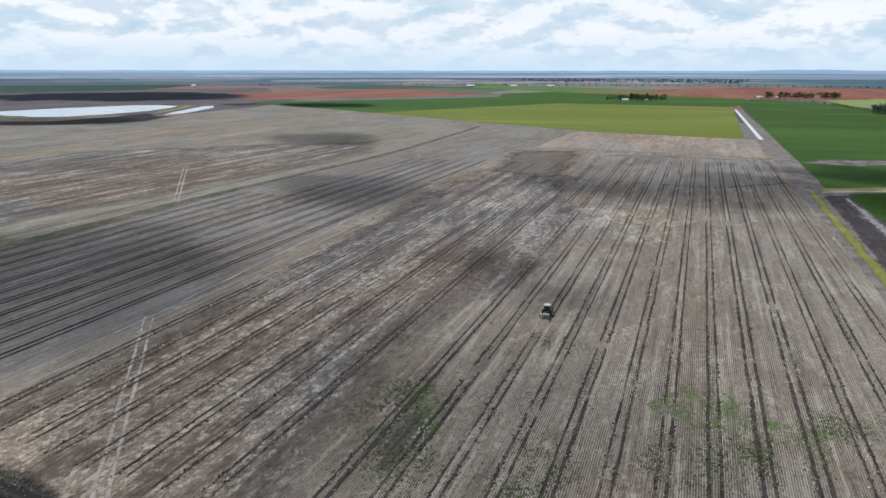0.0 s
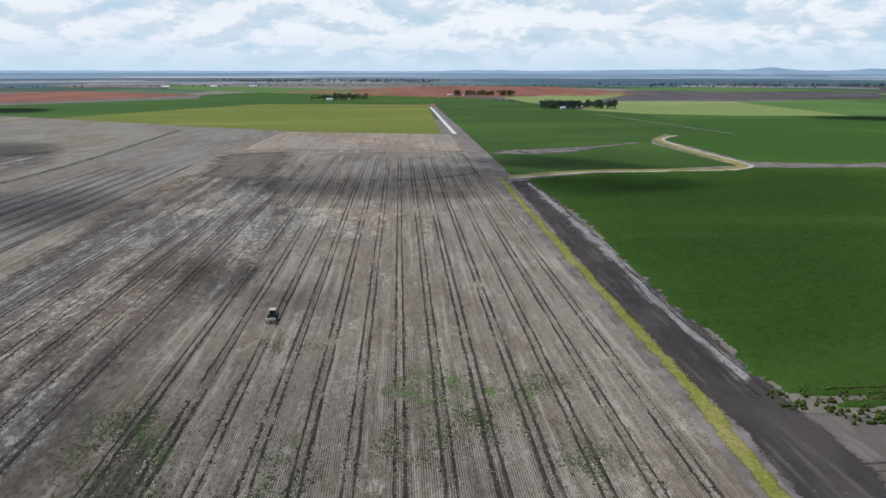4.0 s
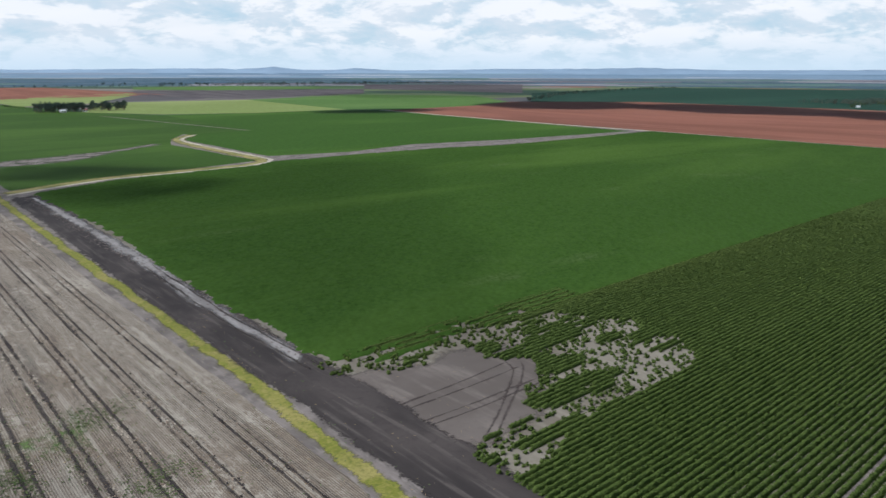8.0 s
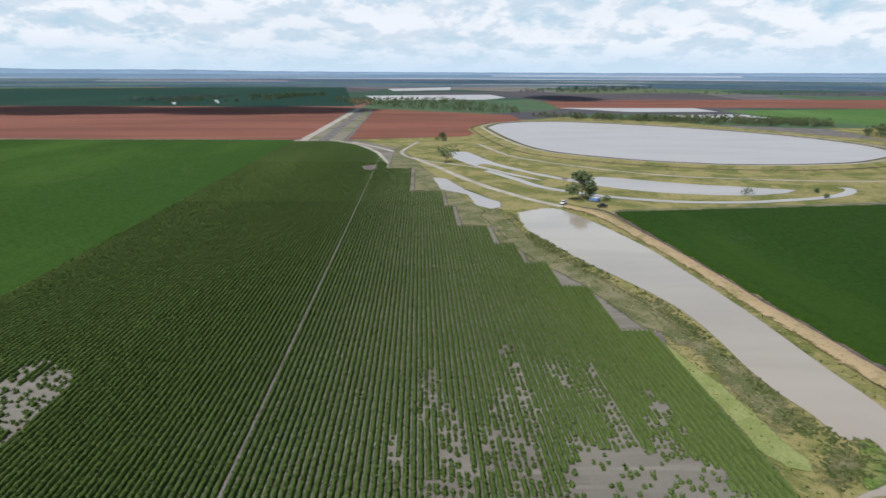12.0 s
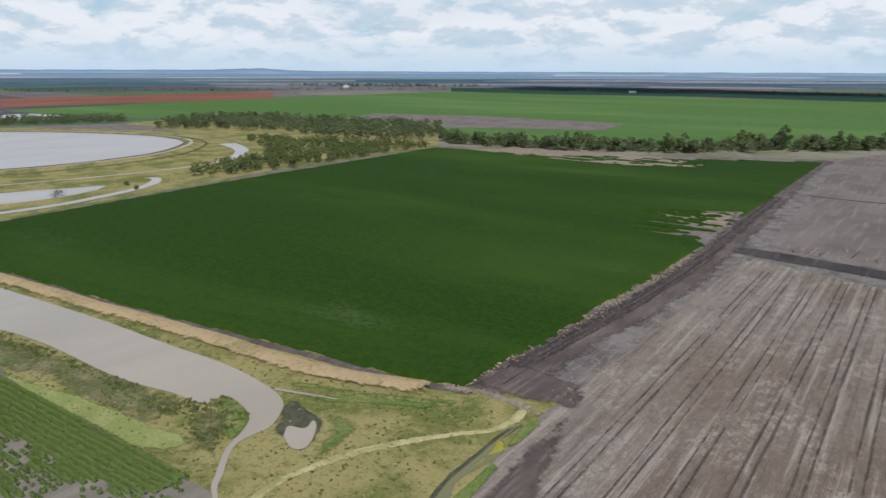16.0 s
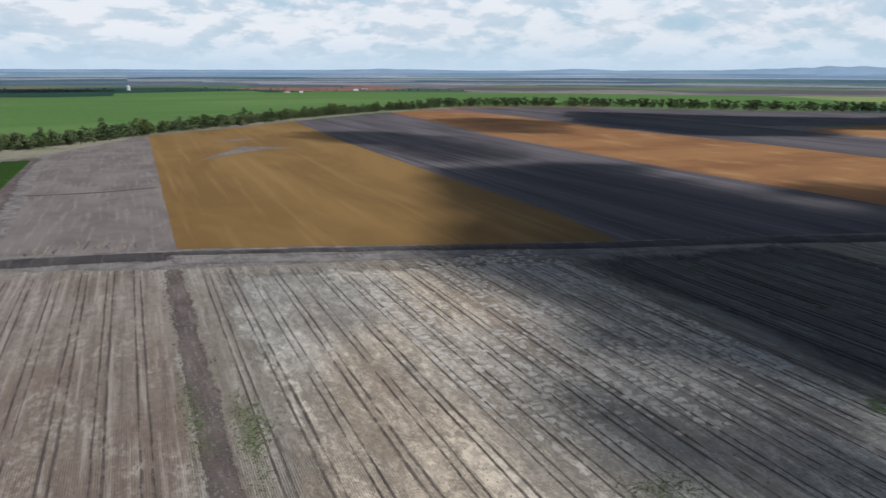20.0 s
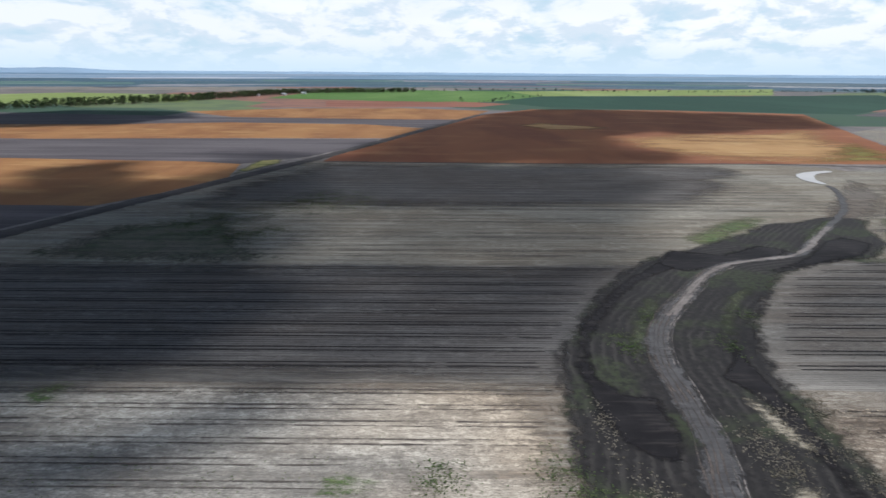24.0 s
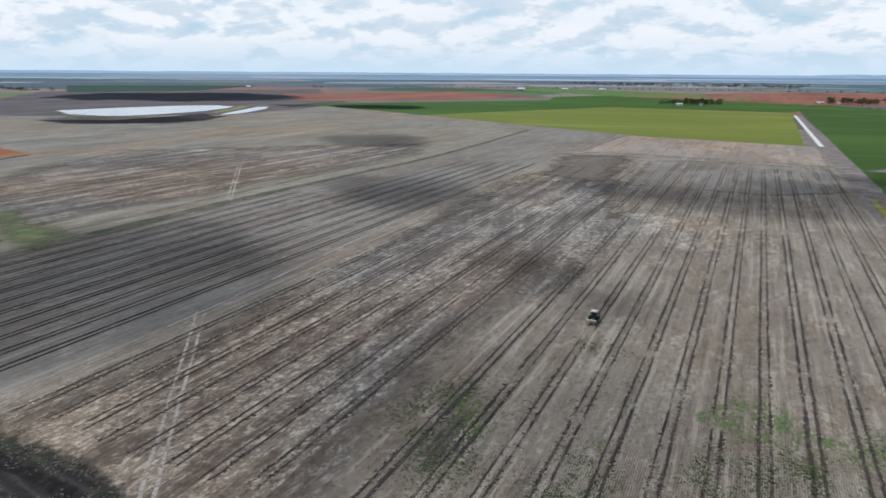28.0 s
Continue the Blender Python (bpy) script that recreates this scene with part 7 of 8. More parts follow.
woodland("timber_line_east", along([(1120, 1010), (1500, 1240), (2000, 1400), (2500, 1500)], 14, 8, 117), "thin far line of dark trees", 118, 6, 11, "hazy_leaves", 12, 5, 0.9)
woodland("timber_line_south", along([(2300, -700), (1900, -1500), (1500, -2000), (700, -2200), (-200, -2300), (-900, -2000)], 16, 18, 119), "thin far line of dark trees", 120, 6, 12, "hazy_leaves", 12, 5, 0.9)
woodland("timber_line_west", along([(-2300, -300), (-2600, 300), (-2500, 1000), (-2900, 1900)], 20, 14, 121), "thin far line of dark trees", 122, 6, 12, "hazy_leaves", 12, 5, 0.9)
woodland("timber_line_north", along([(-1700, 2500), (-900, 2900), (0, 3100), (800, 2900), (1600, 2600)], 18, 16, 123), "thin far line of dark trees", 124, 6, 12, "hazy_leaves", 12, 5, 0.9)
woodland("avenue", along([(115, 1790), (180, 1620), (225, 1450), (240, 1260)], 17, 2, 101), "avenue of small round trees", 102, 4, 6, "dark_leaves")
woodland("trees_west_far", along([(-1568, 38), (-1499, 87), (-1700, 140), (-1900, 250)], 22, 8, 103), "scattered far trees", 104, 5, 10, "hazy_leaves")
woodland("timber_west", along([(-2828, 1623), (-2318, 1555), (-1950, 1480)], 10, 25, 105), "far belt of dark timber", 106, 8, 14, "hazy_leaves")
woodland("timber_north", within([(-1357, 5200), (292, 5200), (175, 3881), (-720, 3762)], 380, 107), "far dark timber", 108, 9, 16, "hazy_leaves", 12, 5, 0.9)
woodland("timber_east", within([(900, 3300), (2300, 3100), (2500, 2700), (1300, 2900)], 260, 109), "far dark timber", 110, 9, 15, "hazy_leaves", 12, 5, 0.9)
woodland("timber_south", within([(1600, -2700), (2400, -2400), (2300, -2050), (1700, -2300)], 220, 111), "far dark timber", 112, 9, 15, "hazy_leaves", 12, 5, 0.9)
woodland("timber_southeast", within([(2300, -300), (3300, -800), (3200, -1100), (2250, -600)], 260, 113), "far dark timber", 114, 8, 14, "hazy_leaves", 12, 5, 0.9)


# ---- rank grass and reeds round the canal ----


def tussocks(name, area, count, size, leaves, label, seed, clump=0.5):
    """Loose low tussocks of grass blades and small leaves, thick in places."""
    rng = random.Random(seed)
    verts, faces = [], []
    for x, y in within(area, count, seed):
        if inside(x, y, CANAL) or math.hypot(x - 82, y + 74.5) < 5 or noise.noise((x * 0.08, y * 0.08, seed)) < rng.uniform(-0.5, 0.9) - clump:
            continue
        s = size * rng.uniform(0.5, 1.5)
        for _ in range(5):
            a = rng.uniform(0, 6.28)
            dx, dy = math.cos(a), math.sin(a)
            ox, oy, h = rng.uniform(-s, s) * 0.6, rng.uniform(-s, s) * 0.6, s * rng.uniform(0.5, 1.1)
            k = len(verts)
            verts += [(x + ox - dx * s * 0.5, y + oy - dy * s * 0.5, 0.1), (x + ox + dx * s * 0.5, y + oy + dy * s * 0.5, 0.1), (x + ox + dx * s * 0.6 + dy * s * 0.3, y + oy + dy * s * 0.6, 0.1 + h), (x + ox - dx * s * 0.4, y + oy - dy * s * 0.4 + dx * s * 0.3, 0.1 + h * 0.8)]
            faces.append((k, k + 1, k + 2, k + 3))
    tagged(solid(name, verts, faces, M[leaves]), label, "grass", kind="stuff")


BANK = [(70, -52), (156, -56), (196, -49), (246, -35), (300, -24), (318, -60), (300, -74), (200, -86), (100, -91), (72, -100), (58, -101), (54, -70)]
tussocks("dry_tussocks", BANK, 5000, 0.20, "straw_track", "dry straw-coloured grass tussocks by the canal", 121, 0.2)
tussocks("green_tussocks", BANK, 5200, 0.24, "lush_grass", "green grass tussocks by the canal", 122, 0.1)
tussocks("bank_reeds", [(90, -62), (101, -64), (140, -66), (180, -60), (196, -54), (246, -40), (300, -40), (269, -44), (226, -54), (174, -69), (144, -72), (110, -75), (96, -77), (92, -66)], 3800, 0.42, "bank_weeds", "green reeds and weeds on the canal bank", 123, 0.0)

# green weeds that came up in the stubble, tuft by tuft
def weed_tufts(name, cx, cy, rx, ry, count, size, seed, label, matter="weeds"):
    rng = random.Random(seed)
    verts, faces = [], []
    for _ in range(count):
        a, d = rng.uniform(0, 6.283), math.sqrt(rng.random()) * rng.uniform(0.4, 1.15)
        x, y = cx + math.cos(a) * d * rx, cy + math.sin(a) * d * ry
        if noise.noise((x * 0.25, y * 0.10, seed)) < rng.uniform(-0.45, 0.35):
            continue
        x = round(x / 0.4) * 0.4 + rng.gauss(0, 0.06)
        s = size * rng.uniform(0.4, 1.3)
        for _ in range(4):
            t = rng.uniform(0, 6.283)
            dx, dy = math.cos(t) * s, math.sin(t) * s
            h = s * rng.uniform(0.25, 0.7)
            k = len(verts)
            verts += [(x - dx * 0.2, y - dy * 0.2, 0.09), (x + dx * 0.5 - dy * 0.4, y + dy * 0.5 + dx * 0.4, 0.09 + h), (x + dx, y + dy, 0.09 + h * 0.5), (x + dx * 0.5 + dy * 0.4, y + dy * 0.5 - dx * 0.4, 0.09 + h * 0.7)]
            faces.append((k, k + 1, k + 2, k + 3))
    tagged(solid(name, verts, faces, M[matter]), label, "weeds", kind="stuff")


for spot, sx_, sy_, sd in (((-124, -75), 5, 4, 31), ((-95, 0), 8, 5, 32), ((-15, -117), 5, 14, 33), ((-255, -77), 16, 12, 34), ((-266, -69), 12, 10, 37), ((-330, -55), 40, 34, 3), ((-285, -95), 36, 26, 4), ((-95, 20), 12, 7, 6),
                           ((2, 105), 9, 10, 7), ((12, 112), 12, 9, 8), ((-20, 92), 7, 16, 9), ((-48, 108), 12, 22, 10), ((-40, 90), 8, 10, 11), ((-26, 150), 8, 6, 12),
                           ((-5.5, -120), 3, 26, 14), ((-13, -112), 3, 20, 15), ((28, 128), 8, 7, 16), ((-65, -70), 10, 6, 17), ((30, 98), 7, 8, 18)):
    near_ = math.hypot(*spot) < 200
    weed_tufts("weed_patch", *spot, sx_, sy_, int((12 if near_ else 5.0) * sx_ * sy_) + 200, 0.19 if near_ else 0.28, sd, "patch of green weeds in the stubble", "weeds" if near_ else "weed_green")
for x, y, rx, ry in ((-150, 66, 9, 4), (-172, 78, 8, 4), (-150, 42, 12, 4), (-168, 52, 6, 3)):
    weed_tufts("gully_weeds", x, y, rx, ry, int(rx * ry * 8), 0.24, int(x), "rank green weeds in the gully")
for x, y, rx, ry in ((-100, 54, 20, 5), (-82, 52, 8, 7), (-112, 62, 14, 5), (-90, 30, 10, 5), (-112, 29, 12, 3), (-80, 60, 10, 5), (-95, 66, 14, 4), (-118, 70, 10, 4)):
    weed_tufts("gully_straw", x, y, rx, ry, int(rx * ry * 9), 0.22, int(x + y), "dry pale stalks standing in the gully's edge", "dry_stalks")
weed_tufts("stray_weeds", -5, 120, 75, 80, 9000, 0.16, 41, "small green weeds scattered along the drill rows")
weed_tufts("stray_weeds", -75, -60, 60, 90, 6000, 0.16, 42, "small green weeds scattered along the drill rows")
weed_tufts("dry_tufts", 10, 130, 90, 110, 6000, 0.14, 43, "dry straw tufts left in the stubble", "dry_grass")

# broken straw and clods thrown up beside the wheel lines
def rut_litter(name, share, reach, size, matter, label, seed):
    rng = np.random.default_rng(seed)
    spots = []
    for x, y0, y1 in RUT_LINES:
        n = int((y1 - y0) * share)
        ys = rng.uniform(y0, y1, n)
        xs = x + rng.choice((-1.0, 1.0), n) * reach + rng.normal(0, 0.13, n)
        near = np.hypot(xs, ys) < 230
        clump = np.sin(ys * 0.35 + x) + np.sin(ys * 0.13 + 2 * x) > rng.uniform(-1.6, 1.2, n)
        spots.append(np.stack([xs, ys], -1)[near & clump])
    spots = np.concatenate(spots)
    n = len(spots)
    ang = rng.uniform(0, 6.283, (n, 1)) + np.arange(4) * 1.5708
    r = size * rng.uniform(0.4, 1.4, (n, 1)) * rng.uniform(0.7, 1.3, (n, 4))
    low = np.stack([spots[:, :1] + np.cos(ang) * r, spots[:, 1:] + np.sin(ang) * r * 1.7, np.full((n, 4), 0.07)], -1)
    top = np.stack([spots[:, :1] + np.cos(ang) * r * 0.55, spots[:, 1:] + np.sin(ang) * r * 0.9, 0.10 + r * 0.7], -1)
    verts = np.concatenate([low, top], 1).reshape(-1, 3)
    quad = np.array([(0, 1, 5, 4), (1, 2, 6, 5), (2, 3, 7, 6), (3, 0, 4, 7), (4, 5, 6, 7)])
    faces = (quad[None] + (np.arange(n) * 8)[:, None, None]).reshape(-1, 4)
    me = bpy.data.meshes.new(name)
    me.vertices.add(len(verts)), me.vertices.foreach_set("co", verts.ravel())
    me.loops.add(faces.size), me.loops.foreach_set("vertex_index", faces.ravel())
    me.polygons.add(len(faces)), me.polygons.foreach_set("loop_start", np.arange(0, faces.size, 4))
    me.update(calc_edges=True)
    me.materials.append(M[matter])
    tagged(new(name, me), label, "litter", kind="stuff")


rut_litter("rut_straw", 1.8, 0.62, 0.17, "straw", "broken straw lying beside the wheel lines", 141)
rut_litter("rut_clods", 1.0, 0.22, 0.17, "rut", "dark clods thrown up in the wheel lines", 142)
rut_litter("rut_flakes", 0.7, 0.30, 0.16, "dry_clod", "pale clods lying in the wheel lines", 143)


# clods of earth turned up along the lanes
def clods(name, pts, spread, count, size, matter, label, seed):
    rng = random.Random(seed)
    line = curve_through([(*q, 0) for q in pts], 1.0)
    verts, faces = [], []
    for _ in range(count):
        q = rng.choice(line)
        x, y, s_ = q.x + rng.gauss(0, spread), q.y + rng.gauss(0, spread * 0.4), size * rng.uniform(0.4, 1.5)
        k, ang = len(verts), rng.uniform(0, 6.283)
        for z, w_ in ((0.08, 1.0), (0.1 + s_ * 0.55, 0.62)):
            for i in range(5):
                a = ang + i * 1.2566
                r = s_ * w_ * rng.uniform(0.6, 1.2)
                verts.append((x + math.cos(a) * r, y + math.sin(a) * r * 1.3, z * rng.uniform(0.8, 1.2)))
        faces += [(k + i, k + (i + 1) % 5, k + 5 + (i + 1) % 5, k + 5 + i) for i in range(5)] + [(k + 5, k + 6, k + 7, k + 8, k + 9)]
    tagged(solid(name, verts, faces, M[matter]), label, "clods", kind="stuff")


clods("pale_clods", [(71, -108), (69.5, -133), (67.5, -155), (65.5, -195), (64, -245)], 1.5, 520, 0.22, "dry_grass", "tan straw and clods along the cotton's edge", 131)
clods("dark_clods", [(68, -108), (66, -133), (63, -160), (61, -200), (60, -245), (62, -300)], 2.2, 600, 0.26, "road_soil", "dark clods along the mud track", 132)
clods("mud_clods", [(72, -104), (66, -106), (60, -106), (54, -105)], 1.2, 260, 0.3, "dry_clod", "churned clods where the tracks meet", 133)
clods("lane_clods", [(70.5, 128), (70, 180), (69.5, 230), (68.5, 270), (68, 330), (68.5, 386)], 1.3, 700, 0.26, "grey_soil", "pale crusted clods along the dark lane", 134)
clods("field_clods", [(52, -112), (52, -150), (49, -200), (50, -238)], 1.5, 500, 0.2, "dry_clod", "clods at the stubble's edge", 135)
clods("strip_clods", [(-7.6, -62), (-7.5, -120), (-7, -224)], 2.0, 700, 0.22, "track", "clods on the dark strip", 136)

# ---- houses and sheds, far off ----
def house(name, x, y, l, d, h, turn, roof, label):
    base = new(name)
    l, d, h = l * 0.48, d * 0.6, h * 0.75
    px, py, pz = lay(x, y, 0.1)
    k = math.hypot(px, py) / math.hypot(x, y)
    base.matrix_basis = pose(px, py, pz, 0, 0, turn) @ Matrix.Diagonal((k, k, k, 1))
    v = [(sx * l / 2, sy * d / 2, z) for z in (0, h) for sx, sy in ((-1, -1), (1, -1), (1, 1), (-1, 1))]
    v += [(-l / 2, 0, h + d * 0.26), (l / 2, 0, h + d * 0.26)]
    solid("wall", v, [(0, 1, 5, 4), (1, 2, 6, 9, 5), (2, 3, 7, 6), (3, 0, 4, 8, 7)], M["whitewash"], base)
    e, o = 0.5, d * 0.26
    r = [(-l / 2 - e, -d / 2 - e, h - 0.1), (l / 2 + e, -d / 2 - e, h - 0.1), (l / 2 + e, 0, h + o + 0.15), (-l / 2 - e, 0, h + o + 0.15), (-l / 2 - e, d / 2 + e, h - 0.1), (l / 2 + e, d / 2 + e, h - 0.1)]
    solid("roof", r + [(a, b, c + 0.2) for a, b, c in r], [(0, 1, 2, 3), (3, 2, 5, 4), (6, 9, 8, 7), (9, 10, 11, 8), (0, 6, 7, 1), (4, 5, 11, 10), (0, 3, 9, 6), (3, 4, 10, 9), (1, 7, 8, 2), (2, 8, 11, 5)], M[roof], base)
    for i in (-0.28, 0.28):
        w_ = [(i * l - 0.9, -d / 2 - 0.05, 0.9), (i * l + 0.9, -d / 2 - 0.05, 0.9), (i * l + 0.9, -d / 2 - 0.05, h - 0.6), (i * l - 0.9, -d / 2 - 0.05, h - 0.6)]
        w_ += [(a, b - 0.08, c) for a, b, c in w_]
        solid("window", w_, [(4, 5, 6, 7), (0, 4, 7, 3), (1, 2, 6, 5), (2, 3, 7, 6), (0, 1, 5, 4)], M["dark_glass"], base)
    return tagged(base, label, "house")


for spec in ((-150, 1535, 26, 12, 4, 5, "tin_roof", "white homestead with a pale iron roof among trees"), (-110, 1560, 12, 9, 3.5, 20, "tin_roof", "small shed beside a homestead"),
             (125, 1800, 24, 14, 4, 0, "tin_roof", "white farm shed at the end of an avenue"), (165, 1812, 18, 10, 4, 10, "tin_roof", "white farmhouse among trees"),
             (268, 1166, 16, 9, 3.5, 0, "tin_roof", "white farmhouse beside dark trees"), (300, 1172, 12, 8, 3.5, 15, "red_roof", "small farm shed beside dark trees"),
             (1370, 466, 11, 7, 3, 90, "tin_roof", "white farm shed under trees"), (1490, 420, 13, 8, 3, 80, "tin_roof", "white homestead under trees"), (1415, 395, 8, 6, 3, 95, "tin_roof", "small white farm building")):
    house("house", *spec)
for spec in ((-403, -2000, 30, 12, 5, 0, "red_roof", "distant farmhouse on open land"), (-440, -1990, 18, 10, 4, 0, "tin_roof", "distant white shed with an iron roof"),
             (-640, -2130, 30, 12, 5, 0, "tin_roof", "distant farmhouse on open land"), (-700, -2230, 34, 12, 4, 0, "tin_roof", "distant long white shed"),
             (805, -2150, 40, 14, 5, 0, "tin_roof", "distant white shed by dark timber"), (1918, -2057, 40, 18, 9, 0, "tin_roof", "distant white silo shed"),
             (-1640, -560, 26, 12, 4, 60, "tin_roof", "white house at the edge of a hamlet"), (-1780, -520, 24, 12, 5, 70, "tin_roof", "pale hamlet house among trees"),
             (-1850, -480, 22, 12, 5, 60, "tin_roof", "pale hamlet house among trees"), (-1930, -430, 24, 12, 5, 80, "tin_roof", "pale hamlet house among trees"), (-2050, -400, 30, 14, 5, 60, "tin_roof", "pale hamlet shed among trees"),
             (-860, 2700, 60, 20, 7, 0, "tin_roof", "distant white sheds of a settlement"), (-700, 2760, 50, 20, 7, 0, "tin_roof", "distant white sheds of a settlement"), (-560, 2790, 60, 20, 7, 0, "tin_roof", "distant white sheds of a settlement"),
             (-1900, 2350, 40, 18, 6, 0, "tin_roof", "distant white shed with an iron roof")):
    house("house", *spec)


def silo(x, y, r, h):
    base = new("silo")
    px, py, pz = lay(x, y, 0.1)
    base.matrix_basis = pose(px, py, pz)
    bm = bmesh.new()
    bmesh.ops.create_cone(bm, cap_ends=True, segments=20, radius1=r, radius2=r, depth=h, matrix=Matrix.Translation((0, 0, h / 2)))
    part("tower", bm, M["whitewash"], base)
    bm = bmesh.new()
    bmesh.ops.create_cone(bm, cap_ends=True, segments=20, radius1=r * 1.05, radius2=0.3, depth=r * 0.7, matrix=Matrix.Translation((0, 0, h + r * 0.35)))
    part("roof", bm, M["tin_roof"], base)
    tagged(base, "tall white grain silo far across the green fields", "silo")


silo(0, -2380, 5, 12)


# ---- machines ----
def box(bm, x0, x1, y0, y1, z0, z1, bevel=0.05, top=1.0):
    vs = [bm.verts.new((x, y, z)) for z, k in ((z0, 1.0), (z1, top)) for x, y in (((x0 + x1) / 2 + (a - (x0 + x1) / 2) * k, (y0 + y1) / 2 + (b - (y0 + y1) / 2) * k) for a, b in ((x0, y0), (x1, y0), (x1, y1), (x0, y1)))]
    fs = [bm.faces.new([vs[i] for i in f]) for f in ((3, 2, 1, 0), (4, 5, 6, 7), (0, 1, 5, 4), (1, 2, 6, 5), (2, 3, 7, 6), (3, 0, 4, 7))]
    if bevel:
        bmesh.ops.bevel(bm, geom=list({e for f in fs for e in f.edges}), offset=bevel, segments=1, affect="EDGES")
    return bm


def wheel(parent, x, y, r, wide, rim):
    hub = new("wheel")
    hub.parent = parent
    hub.matrix_basis = pose(x, y, r, 0, 90, 0)
    bm = bmesh.new()
    prof = [(r * 0.55, -wide / 2), (r * 0.92, -wide / 2), (r, -wide * 0.3), (r, wide * 0.3), (r * 0.92, wide / 2), (r * 0.55, wide / 2)]
    seg = 20
    vs = [[bm.verts.new((p * math.cos(2 * math.pi * i / seg), p * math.sin(2 * math.pi * i / seg), q)) for p, q in prof] for i in range(seg)]
    for i in range(seg):
        for j in range(len(prof) - 1):
            bm.faces.new((vs[i][j], vs[(i + 1) % seg][j], vs[(i + 1) % seg][j + 1], vs[i][j + 1]))
    part("tyre", bm, M["rubber"], hub)
    bm = bmesh.new()
    bmesh.ops.create_cone(bm, cap_ends=True, segments=16, radius1=r * 0.56, radius2=r * 0.5, depth=wide * 0.7)
    part("rim", bm, M[rim], hub)


def tractor(at):
    t = new("tractor")
    t.matrix_basis = pose(*at) @ Matrix.Diagonal((0.85, 0.85, 0.85, 1))
    part("hood", box(bmesh.new(), -0.5, 0.5, 0.7, 2.9, 1.0, 1.9, 0.1, 0.92), M["green_paint"], t, "green bonnet")
    part("chassis", box(bmesh.new(), -0.42, 0.42, -1.3, 2.9, 0.65, 1.05, 0.05), M["steel"], t)
    part("cab", box(bmesh.new(), -0.85, 0.85, -1.1, 0.65, 1.3, 2.85, 0.06, 0.9), M["dark_glass"], t, "dark glazed cab")
    part("roof", box(bmesh.new(), -0.95, 0.95, -1.25, 0.8, 2.85, 3.08, 0.08), M["dusty_paint"], t, "cream cab roof")
    for sx in (-1, 1):
        part("fender", box(bmesh.new(), sx * 1.05 - 0.35, sx * 1.05 + 0.35, -1.4, 0.2, 1.75, 1.88, 0.04), M["green_paint"], t)
        wheel(t, sx * 1.05, -0.6, 0.95, 0.62, "yellow_paint")
        wheel(t, sx * 0.98, 2.2, 0.68, 0.45, "yellow_paint")
    part("exhaust", box(bmesh.new(), 0.55, 0.67, 0.75, 0.87, 1.8, 3.1, 0.02), M["steel"], t)
    part("hitch", box(bmesh.new(), -0.15, 0.15, -2.3, -1.2, 0.6, 0.75, 0.02), M["steel"], t)
    tagged(t, "green tractor with a pale cab roof working the stubble", "tractor")


tractor((-32.4, 168, 0.06, 0, 0, 0))


def implement(at):
    t = new("seed_planter")
    t.matrix_basis = pose(*at) @ Matrix.Diagonal((0.62, 0.8, 0.8, 1))
    part("toolbar", box(bmesh.new(), -2.0, 2.0, -0.12, 0.12, 0.75, 0.95, 0.03), M["steel"], t)
    part("drawbar", box(bmesh.new(), -0.12, 0.12, 0.1, 1.2, 0.7, 0.82, 0.03), M["steel"], t)
    for i in range(4):
        x = -1.5 + i
        part("hopper", box(bmesh.new(), x - 0.35, x + 0.35, -0.75, -0.15, 0.85, 1.45, 0.06, 1.1), M["dusty_paint"], t, "dusty pale seed hopper")
        part("tine", box(bmesh.new(), x - 0.05, x + 0.05, -0.6, -0.45, 0.02, 0.85, 0.01), M["steel"], t)
    for x in (-1.85, 1.85):
        wheel(t, x, -0.5, 0.4, 0.25, "steel")
    tagged(t, "small grey planter towed behind the tractor", "planter")


implement((-32.4, 165.1, 0.06))


def car(at, paint, label):
    t = new("car")
    t.matrix_basis = pose(*at)
    part("body", box(bmesh.new(), -0.9, 0.9, -2.4, 2.4, 0.45, 1.1, 0.12), M[paint], t)
    part("cabin", box(bmesh.new(), -0.82, 0.82, -1.0, 1.2, 1.1, 1.8, 0.1, 0.85), M["dark_glass"], t, "dark glazed cabin")
    part("roof", box(bmesh.new(), -0.72, 0.72, -0.9, 1.05, 1.78, 1.86, 0.03), M[paint], t)
    for sx in (-1, 1):
        for y in (-1.45, 1.5):
            wheel(t, sx * 0.82, y, 0.38, 0.24, "steel")
    tagged(t, label, "car")


car((324, -67.5, 0.2, 0, 0, 60), "white_paint", "white utility car parked on the canal track")
car((316, -84, 0.2, 0, 0, 10), "rubber", "dark vehicle parked beside the cotton")


def tank(at):
    t = new("pump_shed")
    t.matrix_basis = pose(*at)
    part("tank", box(bmesh.new(), -2.6, 2.6, -1.6, 1.6, 0.1, 2.0, 0.4), M["blue_paint"], t)
    part("lid", box(bmesh.new(), -2.3, 2.3, -1.3, 1.3, 1.96, 2.2, 0.2), M["tin_roof"], t)
    tagged(t, "low blue-grey pump shed under the gum tree", "shed")


tank((331, -84, 0.15, 0, 0, 40))


